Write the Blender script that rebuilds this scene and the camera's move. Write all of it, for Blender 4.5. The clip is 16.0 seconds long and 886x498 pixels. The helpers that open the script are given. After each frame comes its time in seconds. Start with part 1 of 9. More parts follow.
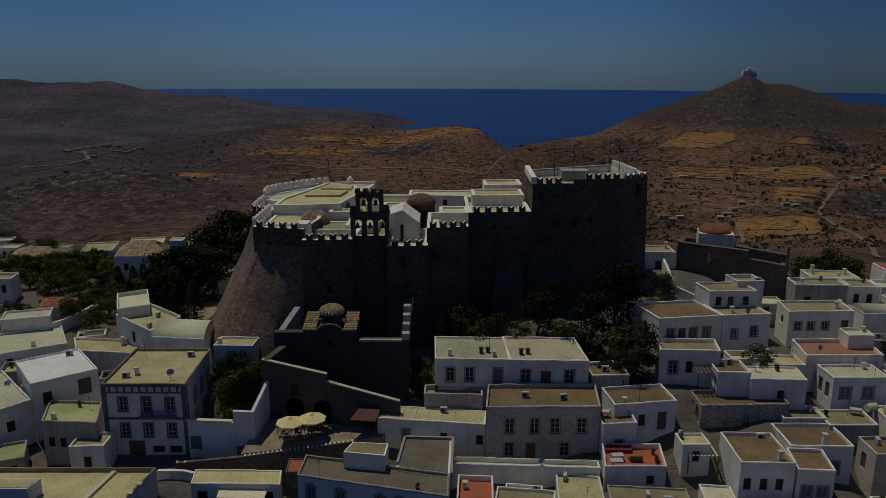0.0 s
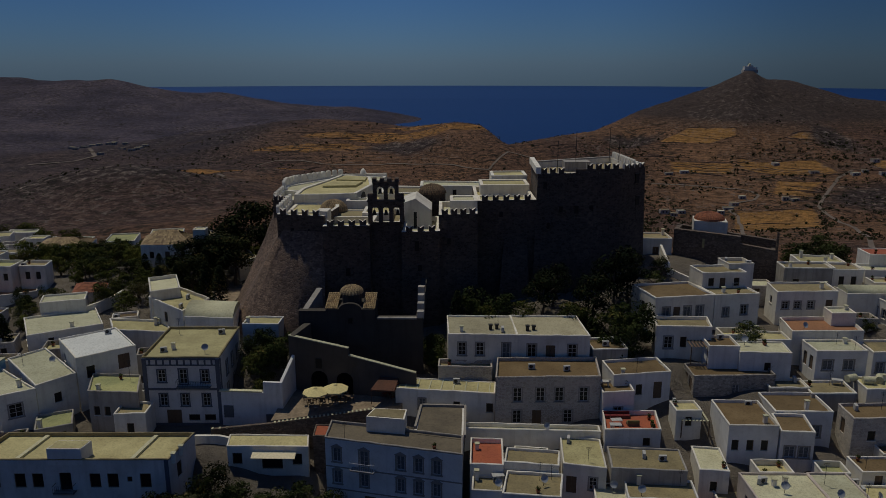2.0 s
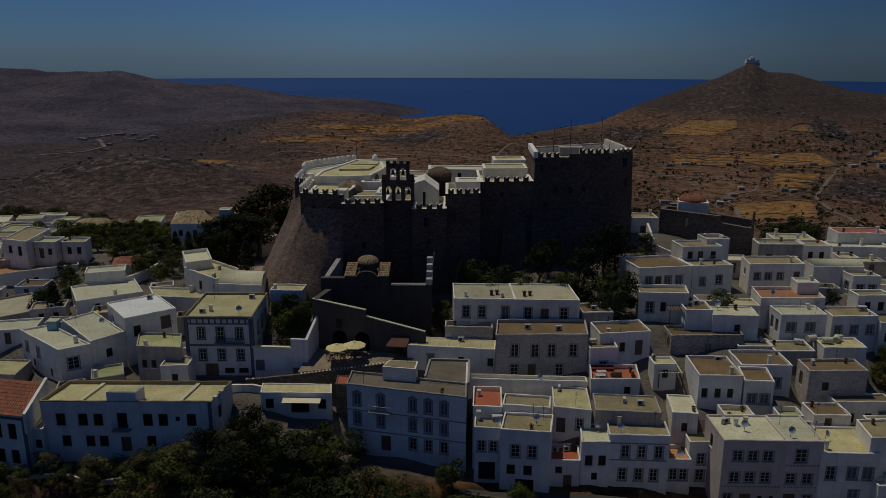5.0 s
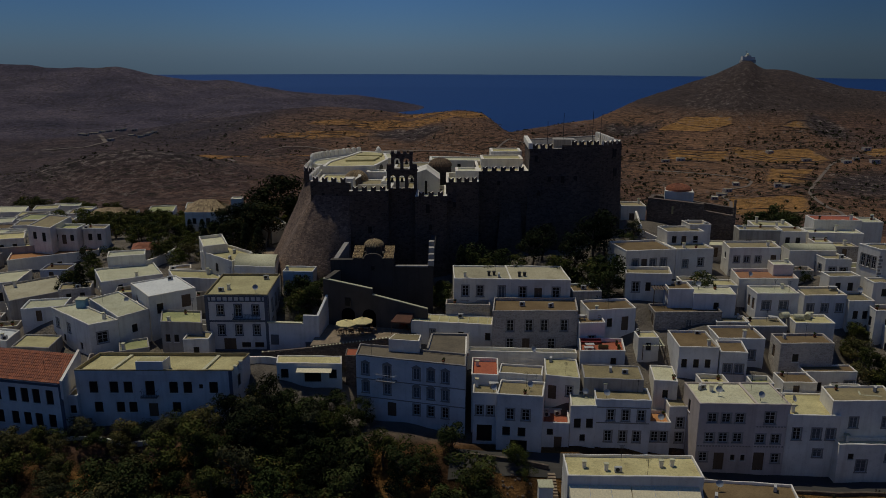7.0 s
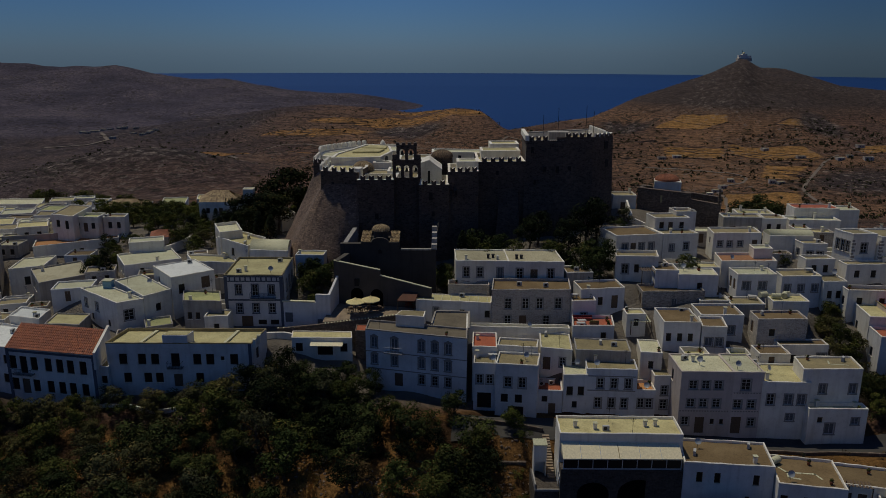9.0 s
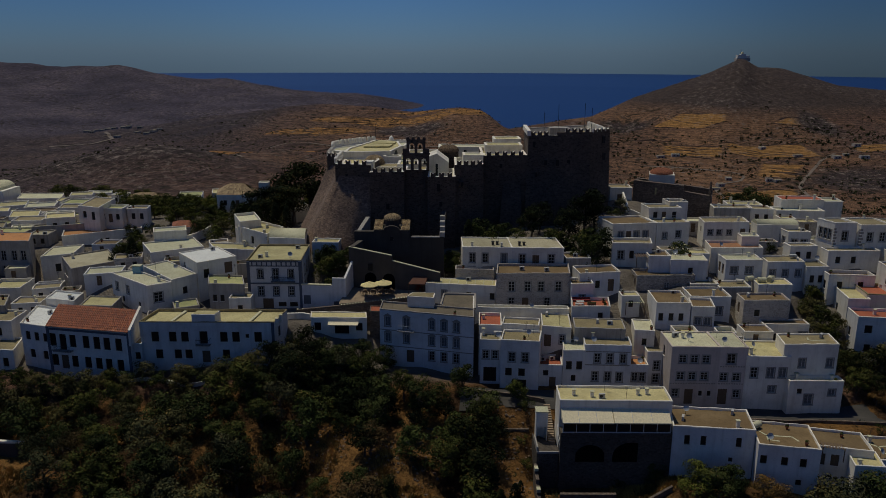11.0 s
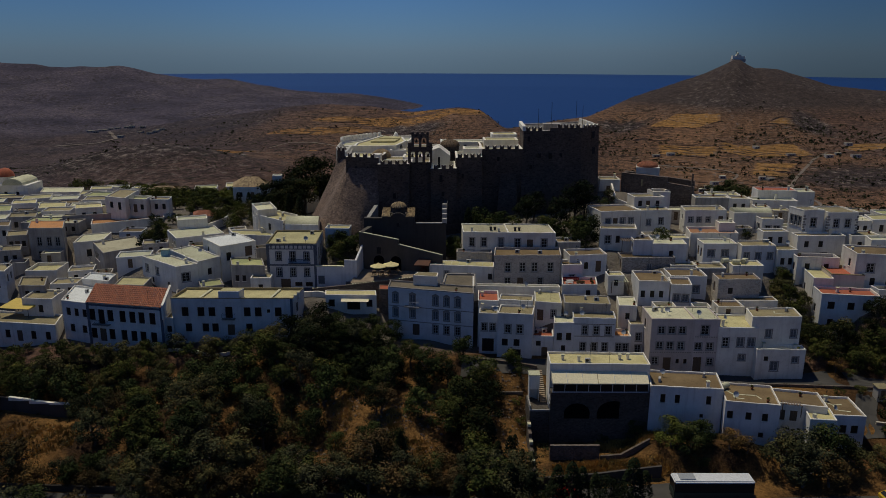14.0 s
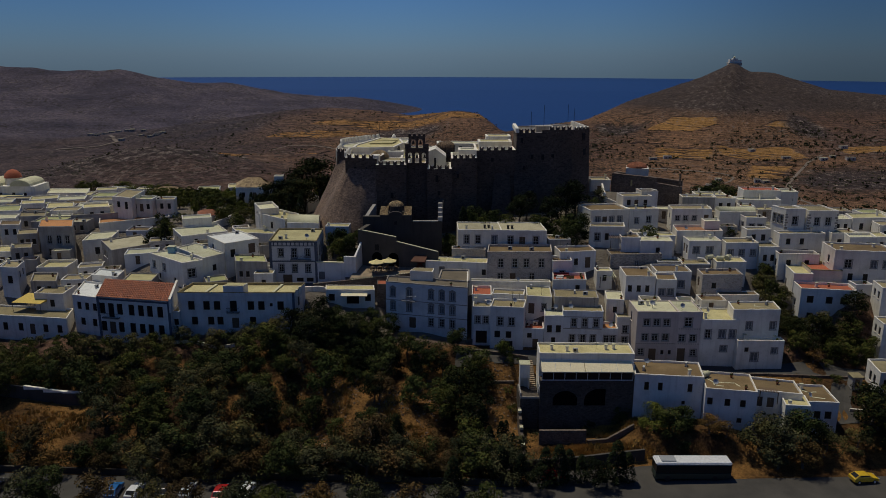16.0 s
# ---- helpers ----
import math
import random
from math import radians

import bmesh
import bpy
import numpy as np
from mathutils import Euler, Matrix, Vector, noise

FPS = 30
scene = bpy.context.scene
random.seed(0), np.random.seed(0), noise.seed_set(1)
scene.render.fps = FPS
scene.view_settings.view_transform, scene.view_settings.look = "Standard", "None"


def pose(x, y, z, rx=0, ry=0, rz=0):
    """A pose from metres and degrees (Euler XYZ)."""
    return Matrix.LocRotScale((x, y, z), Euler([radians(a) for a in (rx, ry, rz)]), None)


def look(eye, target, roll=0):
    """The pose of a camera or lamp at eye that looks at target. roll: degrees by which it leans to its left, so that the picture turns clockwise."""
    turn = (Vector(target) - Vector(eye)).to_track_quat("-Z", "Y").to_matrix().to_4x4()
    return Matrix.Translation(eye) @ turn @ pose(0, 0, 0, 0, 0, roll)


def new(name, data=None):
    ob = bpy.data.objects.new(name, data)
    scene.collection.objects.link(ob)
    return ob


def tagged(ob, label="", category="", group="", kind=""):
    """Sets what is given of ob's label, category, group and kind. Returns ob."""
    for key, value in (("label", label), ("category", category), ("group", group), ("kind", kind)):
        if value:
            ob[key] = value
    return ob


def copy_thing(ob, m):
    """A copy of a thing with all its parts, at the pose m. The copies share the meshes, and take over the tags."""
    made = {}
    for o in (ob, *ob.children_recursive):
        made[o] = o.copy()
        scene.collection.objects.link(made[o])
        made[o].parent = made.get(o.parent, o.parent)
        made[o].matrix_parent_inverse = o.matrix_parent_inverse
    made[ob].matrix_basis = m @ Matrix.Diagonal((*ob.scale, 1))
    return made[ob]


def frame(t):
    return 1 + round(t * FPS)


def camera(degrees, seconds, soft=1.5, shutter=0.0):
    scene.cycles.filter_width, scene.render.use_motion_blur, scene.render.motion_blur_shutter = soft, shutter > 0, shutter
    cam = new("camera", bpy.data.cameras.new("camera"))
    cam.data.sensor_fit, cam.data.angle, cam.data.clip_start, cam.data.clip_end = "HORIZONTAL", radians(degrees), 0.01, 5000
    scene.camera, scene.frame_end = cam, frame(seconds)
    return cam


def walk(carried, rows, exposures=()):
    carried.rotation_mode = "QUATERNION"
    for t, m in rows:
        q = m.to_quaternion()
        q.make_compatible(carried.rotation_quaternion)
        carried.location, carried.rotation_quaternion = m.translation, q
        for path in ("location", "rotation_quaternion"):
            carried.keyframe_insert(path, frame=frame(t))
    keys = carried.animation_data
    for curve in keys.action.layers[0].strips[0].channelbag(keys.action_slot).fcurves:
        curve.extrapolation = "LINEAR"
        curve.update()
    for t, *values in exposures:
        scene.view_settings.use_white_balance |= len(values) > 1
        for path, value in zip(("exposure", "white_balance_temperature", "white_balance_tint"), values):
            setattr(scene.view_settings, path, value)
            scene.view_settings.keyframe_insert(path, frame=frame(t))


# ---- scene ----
cam = camera(61.6, 16.0, soft=0.6)
PATH = [
    (0, (-0.535, 0.041, 60.132), (-0.529, 1.984, 59.659), 0.2),
    (0.5, (-0.779, -1.866, 60.09), (-0.776, 0.077, 59.617), 0.3),
    (1, (-1.144, -3.815, 60.134), (-1.143, -1.872, 59.659), 0.2),
    (1.5, (-1.58, -5.84, 60.225), (-1.578, -3.898, 59.747), 0.1),
    (2, (-1.932, -8.008, 60.245), (-1.932, -6.067, 59.764), 0.0),
    (2.5, (-2.197, -10.191, 60.291), (-2.199, -8.251, 59.807), 0.0),
    (3, (-2.306, -12.338, 60.353), (-2.31, -10.399, 59.865), 0.0),
    (3.5, (-2.343, -14.497, 60.44), (-2.35, -12.558, 59.948), 0.1),
    (4, (-2.364, -16.794, 60.446), (-2.373, -14.857, 59.951), 0.1),
    (6.5, (-2.661, -28.372, 60.711), (-2.668, -26.438, 60.204), 0.2),
    (7, (-2.845, -30.819, 60.703), (-2.849, -28.885, 60.194), 0.2),
    (7.5, (-3.027, -33.223, 60.7), (-3.028, -31.289, 60.19), 0.1),
    (8, (-3.149, -35.598, 60.665), (-3.15, -33.665, 60.152), 0.1),
    (8.5, (-3.267, -37.991, 60.572), (-3.268, -36.058, 60.06), 0.1),
    (9, (-3.527, -40.403, 60.466), (-3.527, -38.47, 59.954), 0.2),
    (11.5, (-5.36, -52.826, 60.524), (-5.36, -50.892, 60.011), 0.2),
    (12, (-5.654, -55.487, 60.516), (-5.654, -53.554, 60.003), 0.2),
    (12.5, (-5.852, -57.967, 60.514), (-5.85, -56.033, 60.003), 0.2),
    (13, (-5.924, -60.277, 60.601), (-5.921, -58.344, 60.088), 0.1),
    (13.5, (-5.873, -62.35, 60.683), (-5.87, -60.417, 60.171), 0.1),
    (14, (-5.71, -64.202, 60.772), (-5.707, -62.268, 60.261), 0.2),
    (14.5, (-5.568, -65.856, 60.862), (-5.564, -63.921, 60.353), 0.2),
    (15, (-5.362, -67.49, 60.956), (-5.358, -65.555, 60.449), 0.2),
    (15.5, (-5.149, -69.088, 61.013), (-5.145, -67.152, 60.51), 0.2),
    (16, (-4.932, -70.774, 61.044), (-4.927, -68.838, 60.542), 0.2),
]
walk(cam, [(t, look(eye, target, roll)) for t, eye, target, roll in PATH],
     exposures=[(0, -1.35, 5550, 9), (7, -1.25, 5550, 9), (9, -1.17, 5550, 9), (11.5, -1.04, 5600, 9), (13.5, -0.88, 5620, 9), (16, -0.80, 5650, 9)])

# ---- light: high summer sun from behind the monastery, clear sky ----
SUN = Vector((-0.24, 0.27, 0.93)).normalized()
elev, azim = math.asin(SUN.z), math.atan2(SUN.x, SUN.y)
world = bpy.data.worlds.new("world")
scene.world = world
world.use_nodes = True
wn = world.node_tree
sky = wn.nodes.new("ShaderNodeTexSky")
sky.sky_type, sky.sun_disc = "NISHITA", False
sky.sun_elevation, sky.sun_rotation = elev, azim
sky.altitude, sky.air_density, sky.dust_density, sky.ozone_density = 300, 1.0, 0.25, 5.0
haze = wn.nodes.new("ShaderNodeMix")
haze.data_type, haze.blend_type = "RGBA", "MULTIPLY"
haze.inputs["Factor"].default_value, haze.inputs[7].default_value = 1.0, (0.74, 1.0, 1.42, 1)
wn.links.new(sky.outputs["Color"], haze.inputs[6])
# deep polarised blue low in the sky, deepest away from the sun's side
way = wn.nodes.new("ShaderNodeTexCoord")
axes = wn.nodes.new("ShaderNodeSeparateXYZ")
wn.links.new(way.outputs["Generated"], axes.inputs[0])
deep = []
for axis, stops in (("X", ((0.0, 0.58), (0.28, 0.63), (0.46, 0.78), (0.58, 0.70), (0.75, 0.42), (1.0, 0.40))), ("Z", ((0.0, 0.0), (0.62, 0.0), (0.80, 1.0), (1.0, 1.0)))):
    half = wn.nodes.new("ShaderNodeMath")
    half.operation = "MULTIPLY_ADD"
    half.inputs[1].default_value = half.inputs[2].default_value = 0.5
    wn.links.new(axes.outputs[axis], half.inputs[0])
    curve = wn.nodes.new("ShaderNodeValToRGB")
    el = curve.color_ramp.elements
    while len(el) < len(stops):
        el.new(0.5)
    for e, (p, v) in zip(el, stops):
        e.position, e.color = p, (v * 0.96, v, v * 1.06, 1)
    curve.color_ramp.interpolation = "EASE"
    wn.links.new(half.outputs[0], curve.inputs["Fac"])
    deep.append(curve.outputs["Color"])
high = wn.nodes.new("ShaderNodeMix")
high.data_type = "RGBA"
wn.links.new(deep[1], high.inputs["Factor"])
wn.links.new(deep[0], high.inputs[6])
high.inputs[7].default_value = (1.12, 1.0, 0.90, 1)
low = wn.nodes.new("ShaderNodeMix")
low.data_type, low.blend_type = "RGBA", "MULTIPLY"
low.inputs["Factor"].default_value = 1.0
wn.links.new(haze.outputs[2], low.inputs[6])
wn.links.new(high.outputs[2], low.inputs[7])
wn.links.new(low.outputs[2], wn.nodes["Background"].inputs["Color"])
wn.nodes["Background"].inputs["Strength"].default_value = 0.06
lamp = bpy.data.lights.new("sun", "SUN")
lamp.energy, lamp.angle, lamp.color = 4.3, radians(0.53), (1.0, 0.85, 0.58)
sun = new("sun", lamp)
sun.matrix_world = look(SUN * 100, (0, 0, 0))


# ---- materials ----
def nodes_of(name):
    m = bpy.data.materials.new(name)
    m.use_nodes = True
    nt = m.node_tree
    return m, nt, nt.nodes["Principled BSDF"]


def add(nt, kind, **sets):
    n = nt.nodes.new(kind)
    for k, v in sets.items():
        n.inputs[k].default_value = v
    return n


def noise_tex(nt, vec, scale, detail=4.0, rough=0.55):
    n = add(nt, "ShaderNodeTexNoise", Scale=scale, Detail=detail, Roughness=rough)
    nt.links.new(vec, n.inputs["Vector"])
    return n.outputs["Fac"]


def ramp(nt, fac, stops):
    r = nt.nodes.new("ShaderNodeValToRGB")
    el = r.color_ramp.elements
    while len(el) < len(stops):
        el.new(0.5)
    for e, (p, c) in zip(el, stops):
        e.position, e.color = p, (*c, 1)
    nt.links.new(fac, r.inputs["Fac"])
    return r.outputs["Color"]


def blend(nt, fac, a, b, kind="MIX"):
    m = nt.nodes.new("ShaderNodeMix")
    m.data_type, m.blend_type = "RGBA", kind
    for sock, v in ((m.inputs["Factor"], fac), (m.inputs[6], a), (m.inputs[7], b)):
        if isinstance(v, (int, float)):
            sock.default_value = v
        elif isinstance(v, tuple):
            sock.default_value = (*v, 1)
        else:
            nt.links.new(v, sock)
    return m.outputs[2]


def bump(nt, bsdf, height, strength, dist):
    b = add(nt, "ShaderNodeBump", Strength=strength, Distance=dist)
    nt.links.new(height, b.inputs["Height"])
    nt.links.new(b.outputs["Normal"], bsdf.inputs["Normal"])


def world_pos(nt):
    return nt.nodes.new("ShaderNodeNewGeometry").outputs["Position"]


def stretched(nt, vec, sx, sy, sz):
    m = nt.nodes.new("ShaderNodeMapping")
    m.inputs["Scale"].default_value = (sx, sy, sz)
    nt.links.new(vec, m.inputs["Vector"])
    return m.outputs["Vector"]


def plaster(name, col, stain, amount=0.5, rough=0.9):
    """Lime plaster: broad patches, rain streaks down the wall, fine grain."""
    m, nt, b = nodes_of(name)
    p = world_pos(nt)
    rnd = nt.nodes.new("ShaderNodeObjectInfo").outputs["Random"]
    broad = ramp(nt, noise_tex(nt, p, 0.35, 5), [(0.42, (0, 0, 0)), (0.72, (1, 1, 1))])
    streak = ramp(nt, noise_tex(nt, stretched(nt, p, 1.6, 1.6, 0.12), 1.0, 5), [(0.5, (0, 0, 0)), (0.8, (1, 1, 1))])
    c1 = blend(nt, broad, col, tuple(0.5 * a + 0.5 * s for a, s in zip(col, stain)))
    mul = nt.nodes.new("ShaderNodeMath")
    mul.operation = "MULTIPLY"
    mul.inputs[1].default_value = amount
    nt.links.new(streak, mul.inputs[0])
    c2 = blend(nt, mul.outputs[0], c1, stain)
    tint = ramp(nt, rnd, [(0.0, (0.88, 0.87, 0.86)), (0.5, (1, 1, 1)), (1.0, (1.0, 0.97, 0.92))])
    c3 = blend(nt, 0.9, c2, tint, "MULTIPLY")
    peel = ramp(nt, noise_tex(nt, p, 2.4, 8, 0.75), [(0.36, (0.62, 0.60, 0.57)), (0.46, (1, 1, 1)), (0.64, (1, 1, 1)), (0.72, (0.82, 0.80, 0.77))])
    c3 = blend(nt, 0.3, c3, peel, "MULTIPLY")
    nt.links.new(c3, b.inputs["Base Color"])
    b.inputs["Roughness"].default_value = rough
    bump(nt, b, noise_tex(nt, p, 6.0, 6), 0.35, 0.03)
    return m


def speckled(name, a, bcol, scale, rough=0.9, fine=20.0, relief=0.3, dist=0.03, low=0.35, high=0.68):
    """A surface that wanders between two colours, with fine grain."""
    m, nt, b = nodes_of(name)
    p = world_pos(nt)
    c = blend(nt, ramp(nt, noise_tex(nt, p, scale, 6, 0.6), [(low, (0, 0, 0)), (high, (1, 1, 1))]), a, bcol)
    g = ramp(nt, noise_tex(nt, p, fine, 4), [(0.3, (0.75, 0.75, 0.75)), (0.7, (1.1, 1.1, 1.1))])
    nt.links.new(blend(nt, 0.8, c, g, "MULTIPLY"), b.inputs["Base Color"])
    b.inputs["Roughness"].default_value = rough
    bump(nt, b, noise_tex(nt, p, fine * 0.5, 5), relief, dist)
    return m


def roofing(name, col, worn, rough=0.92):
    """Flat lime or earth roof: trowel patches, puddle stains, hair cracks."""
    m, nt, b = nodes_of(name)
    p = world_pos(nt)
    rnd = nt.nodes.new("ShaderNodeObjectInfo").outputs["Random"]
    patch = ramp(nt, noise_tex(nt, p, 0.28, 6, 0.62), [(0.38, (0, 0, 0)), (0.66, (1, 1, 1))])
    c = blend(nt, patch, col, worn)
    pud = ramp(nt, noise_tex(nt, p, 0.9, 3), [(0.60, (1, 1, 1)), (0.64, (0.86, 0.85, 0.82)), (0.72, (0.93, 0.93, 0.92))])
    c = blend(nt, 0.8, c, pud, "MULTIPLY")
    grit = ramp(nt, noise_tex(nt, p, 3.5, 8, 0.8), [(0.36, (0.55, 0.54, 0.52)), (0.5, (1, 1, 1)), (0.68, (1.15, 1.13, 1.1))])
    c = blend(nt, 0.7, c, grit, "MULTIPLY")
    tint = ramp(nt, rnd, [(0.0, (0.78, 0.78, 0.76)), (1.0, (1.06, 1.03, 0.97))])
    nt.links.new(blend(nt, 1.0, c, tint, "MULTIPLY"), b.inputs["Base Color"])
    b.inputs["Roughness"].default_value = rough
    bump(nt, b, noise_tex(nt, p, 3.0, 6), 0.4, 0.03)
    return m


def masonry(name, dark, light, mortar, size=0.55, relief=0.9):
    """Coursed rubble: rounded stones of uneven colour in sunk mortar."""
    m, nt, b = nodes_of(name)
    p = world_pos(nt)
    v = nt.nodes.new("ShaderNodeTexVoronoi")
    v.feature = "DISTANCE_TO_EDGE"
    v.inputs["Scale"].default_value = 1.0
    sv = stretched(nt, p, 1 / size, 1 / size, 1.6 / size)
    nt.links.new(sv, v.inputs["Vector"])
    v2 = nt.nodes.new("ShaderNodeTexVoronoi")
    v2.inputs["Scale"].default_value = 1.0
    nt.links.new(sv, v2.inputs["Vector"])
    edge = ramp(nt, v.outputs["Distance"], [(0.0, (0, 0, 0)), (0.12, (1, 1, 1))])
    sep = nt.nodes.new("ShaderNodeSeparateColor")
    nt.links.new(v2.outputs["Color"], sep.inputs["Color"])
    stone = blend(nt, sep.outputs["Red"], dark, light)
    wear = ramp(nt, noise_tex(nt, p, 0.16, 6, 0.65), [(0.35, (0.62, 0.60, 0.60)), (0.7, (1.15, 1.1, 1.05))])
    stone = blend(nt, 1.0, stone, wear, "MULTIPLY")
    nt.links.new(blend(nt, edge, mortar, stone), b.inputs["Base Color"])
    b.inputs["Roughness"].default_value = 0.95
    hgt = blend(nt, 0.35, edge, noise_tex(nt, p, 5.0, 5))
    bump(nt, b, hgt, relief, 0.06)
    return m


def plain(name, col, rough=0.6, metal=0.0, spec=0.5):
    m, nt, b = nodes_of(name)
    p = world_pos(nt)
    g = ramp(nt, noise_tex(nt, p, 4.0, 5), [(0.3, (0.82, 0.82, 0.82)), (0.7, (1.08, 1.08, 1.08))])
    nt.links.new(blend(nt, 1.0, col, g, "MULTIPLY"), b.inputs["Base Color"])
    b.inputs["Roughness"].default_value, b.inputs["Metallic"].default_value = rough, metal
    b.inputs["Specular IOR Level"].default_value = spec
    return m


def foliage(name, a, bcol, dry):
    """Leaves: two greens and some dry ones, by leaf cluster and by tree."""
    m, nt, b = nodes_of(name)
    geo = nt.nodes.new("ShaderNodeNewGeometry")
    rnd = nt.nodes.new("ShaderNodeObjectInfo").outputs["Random"]
    c = blend(nt, geo.outputs["Random Per Island"], a, bcol)
    c = blend(nt, ramp(nt, geo.outputs["Random Per Island"], [(0.88, (0, 0, 0)), (0.94, (1, 1, 1))]), c, dry)
    tint = ramp(nt, rnd, [(0.0, (0.6, 0.66, 0.6)), (0.5, (1, 1, 1)), (1.0, (1.35, 1.2, 0.85))])
    stand = ramp(nt, noise_tex(nt, world_pos(nt), 0.23, 2), [(0.36, (0.55, 0.60, 0.55)), (0.5, (1.2, 1.15, 1.0)), (0.64, (1.75, 1.6, 1.3))])
    tint = blend(nt, 1.0, tint, stand, "MULTIPLY")
    nt.links.new(blend(nt, 1.0, c, tint, "MULTIPLY"), b.inputs["Base Color"])
    b.inputs["Roughness"].default_value = 0.9
    b.inputs["Specular IOR Level"].default_value = 0.08
    return m


def tiled(name, a, bcol):
    """Barrel tiles, colour varied tile by tile."""
    m, nt, b = nodes_of(name)
    geo = nt.nodes.new("ShaderNodeNewGeometry")
    c = blend(nt, geo.outputs["Random Per Island"], a, bcol)
    g = ramp(nt, noise_tex(nt, world_pos(nt), 2.0, 5), [(0.3, (0.7, 0.7, 0.7)), (0.7, (1.15, 1.15, 1.15))])
    nt.links.new(blend(nt, 1.0, c, g, "MULTIPLY"), b.inputs["Base Color"])
    b.inputs["Roughness"].default_value = 0.85
    return m


def math_node(nt, op, a, b=None):
    n = nt.nodes.new("ShaderNodeMath")
    n.operation = op
    if op == "MULTIPLY_ADD":
        n.inputs[2].default_value = 0.0
    for sock, v in zip(n.inputs, (a, b)):
        if isinstance(v, (int, float)):
            sock.default_value = v
        elif v is not None:
            nt.links.new(v, sock)
    return n.outputs[0]


def oval(nt, xyz, cx, cy, rx, ry, soft):
    """1 inside an oval on the plan, 0 outside, with a ragged edge."""
    u = math_node(nt, "DIVIDE", math_node(nt, "SUBTRACT", xyz.outputs["X"], cx), rx)
    v = math_node(nt, "DIVIDE", math_node(nt, "SUBTRACT", xyz.outputs["Y"], cy), ry)
    d = math_node(nt, "SQRT", math_node(nt, "ADD", math_node(nt, "MULTIPLY", u, u), math_node(nt, "MULTIPLY", v, v)))
    return ramp(nt, d, [(0.5 - soft / 2, (1, 1, 1)), (0.5 + soft / 2, (0, 0, 0))])


FIELDS = [(-40, 850, 120, 22), (-140, 800, 70, 14), (-240, 690, 36, 22), (5, 905, 70, 20), (-170, 690, 40, 10)]
# walled plots of dry grass below the mountain: corners on the plan and the number of terraces
PLOTS = [([(241, 835), (288, 804), (318, 807), (324, 826), (283, 866)], 2), ([(369, 803), (411, 787), (406, 813), (389, 816)], 1), ([(291, 728), (363, 687), (376, 698), (372, 738), (299, 756)], 4),
         ([(228, 740), (284, 717), (294, 749), (237, 772)], 4), ([(289, 644), (318, 622), (349, 675), (314, 691)], 3), ([(200, 500), (262, 490), (307, 595), (245, 608)], 2), ([(414, 700), (470, 690), (474, 722), (420, 730)], 2)]
STONY = [(-45, 800, 42, 34), (-250, 520, 110, 70), (380, 610, 60, 50), (-330, 640, 90, 50), (420, 800, 24, 36), (215, 850, 30, 24)]


def plot(nt, vec, pts):
    """1 inside a convex plot on the plan, 0 outside."""
    least = None
    for (xa, ya), (xb, yb) in zip(pts, pts[1:] + pts[:1]):
        n = Vector((ya - yb, xb - xa)).normalized()
        dot = nt.nodes.new("ShaderNodeVectorMath")
        dot.operation = "DOT_PRODUCT"
        nt.links.new(vec, dot.inputs[0])
        dot.inputs[1].default_value = (n.x, n.y, 0)
        d = math_node(nt, "SUBTRACT", dot.outputs["Value"], n.x * xa + n.y * ya)
        least = d if least is None else math_node(nt, "MINIMUM", least, d)
    return ramp(nt, math_node(nt, "MULTIPLY", least, 0.25), [(0.0, (0, 0, 0)), (1.0, (1, 1, 1))])


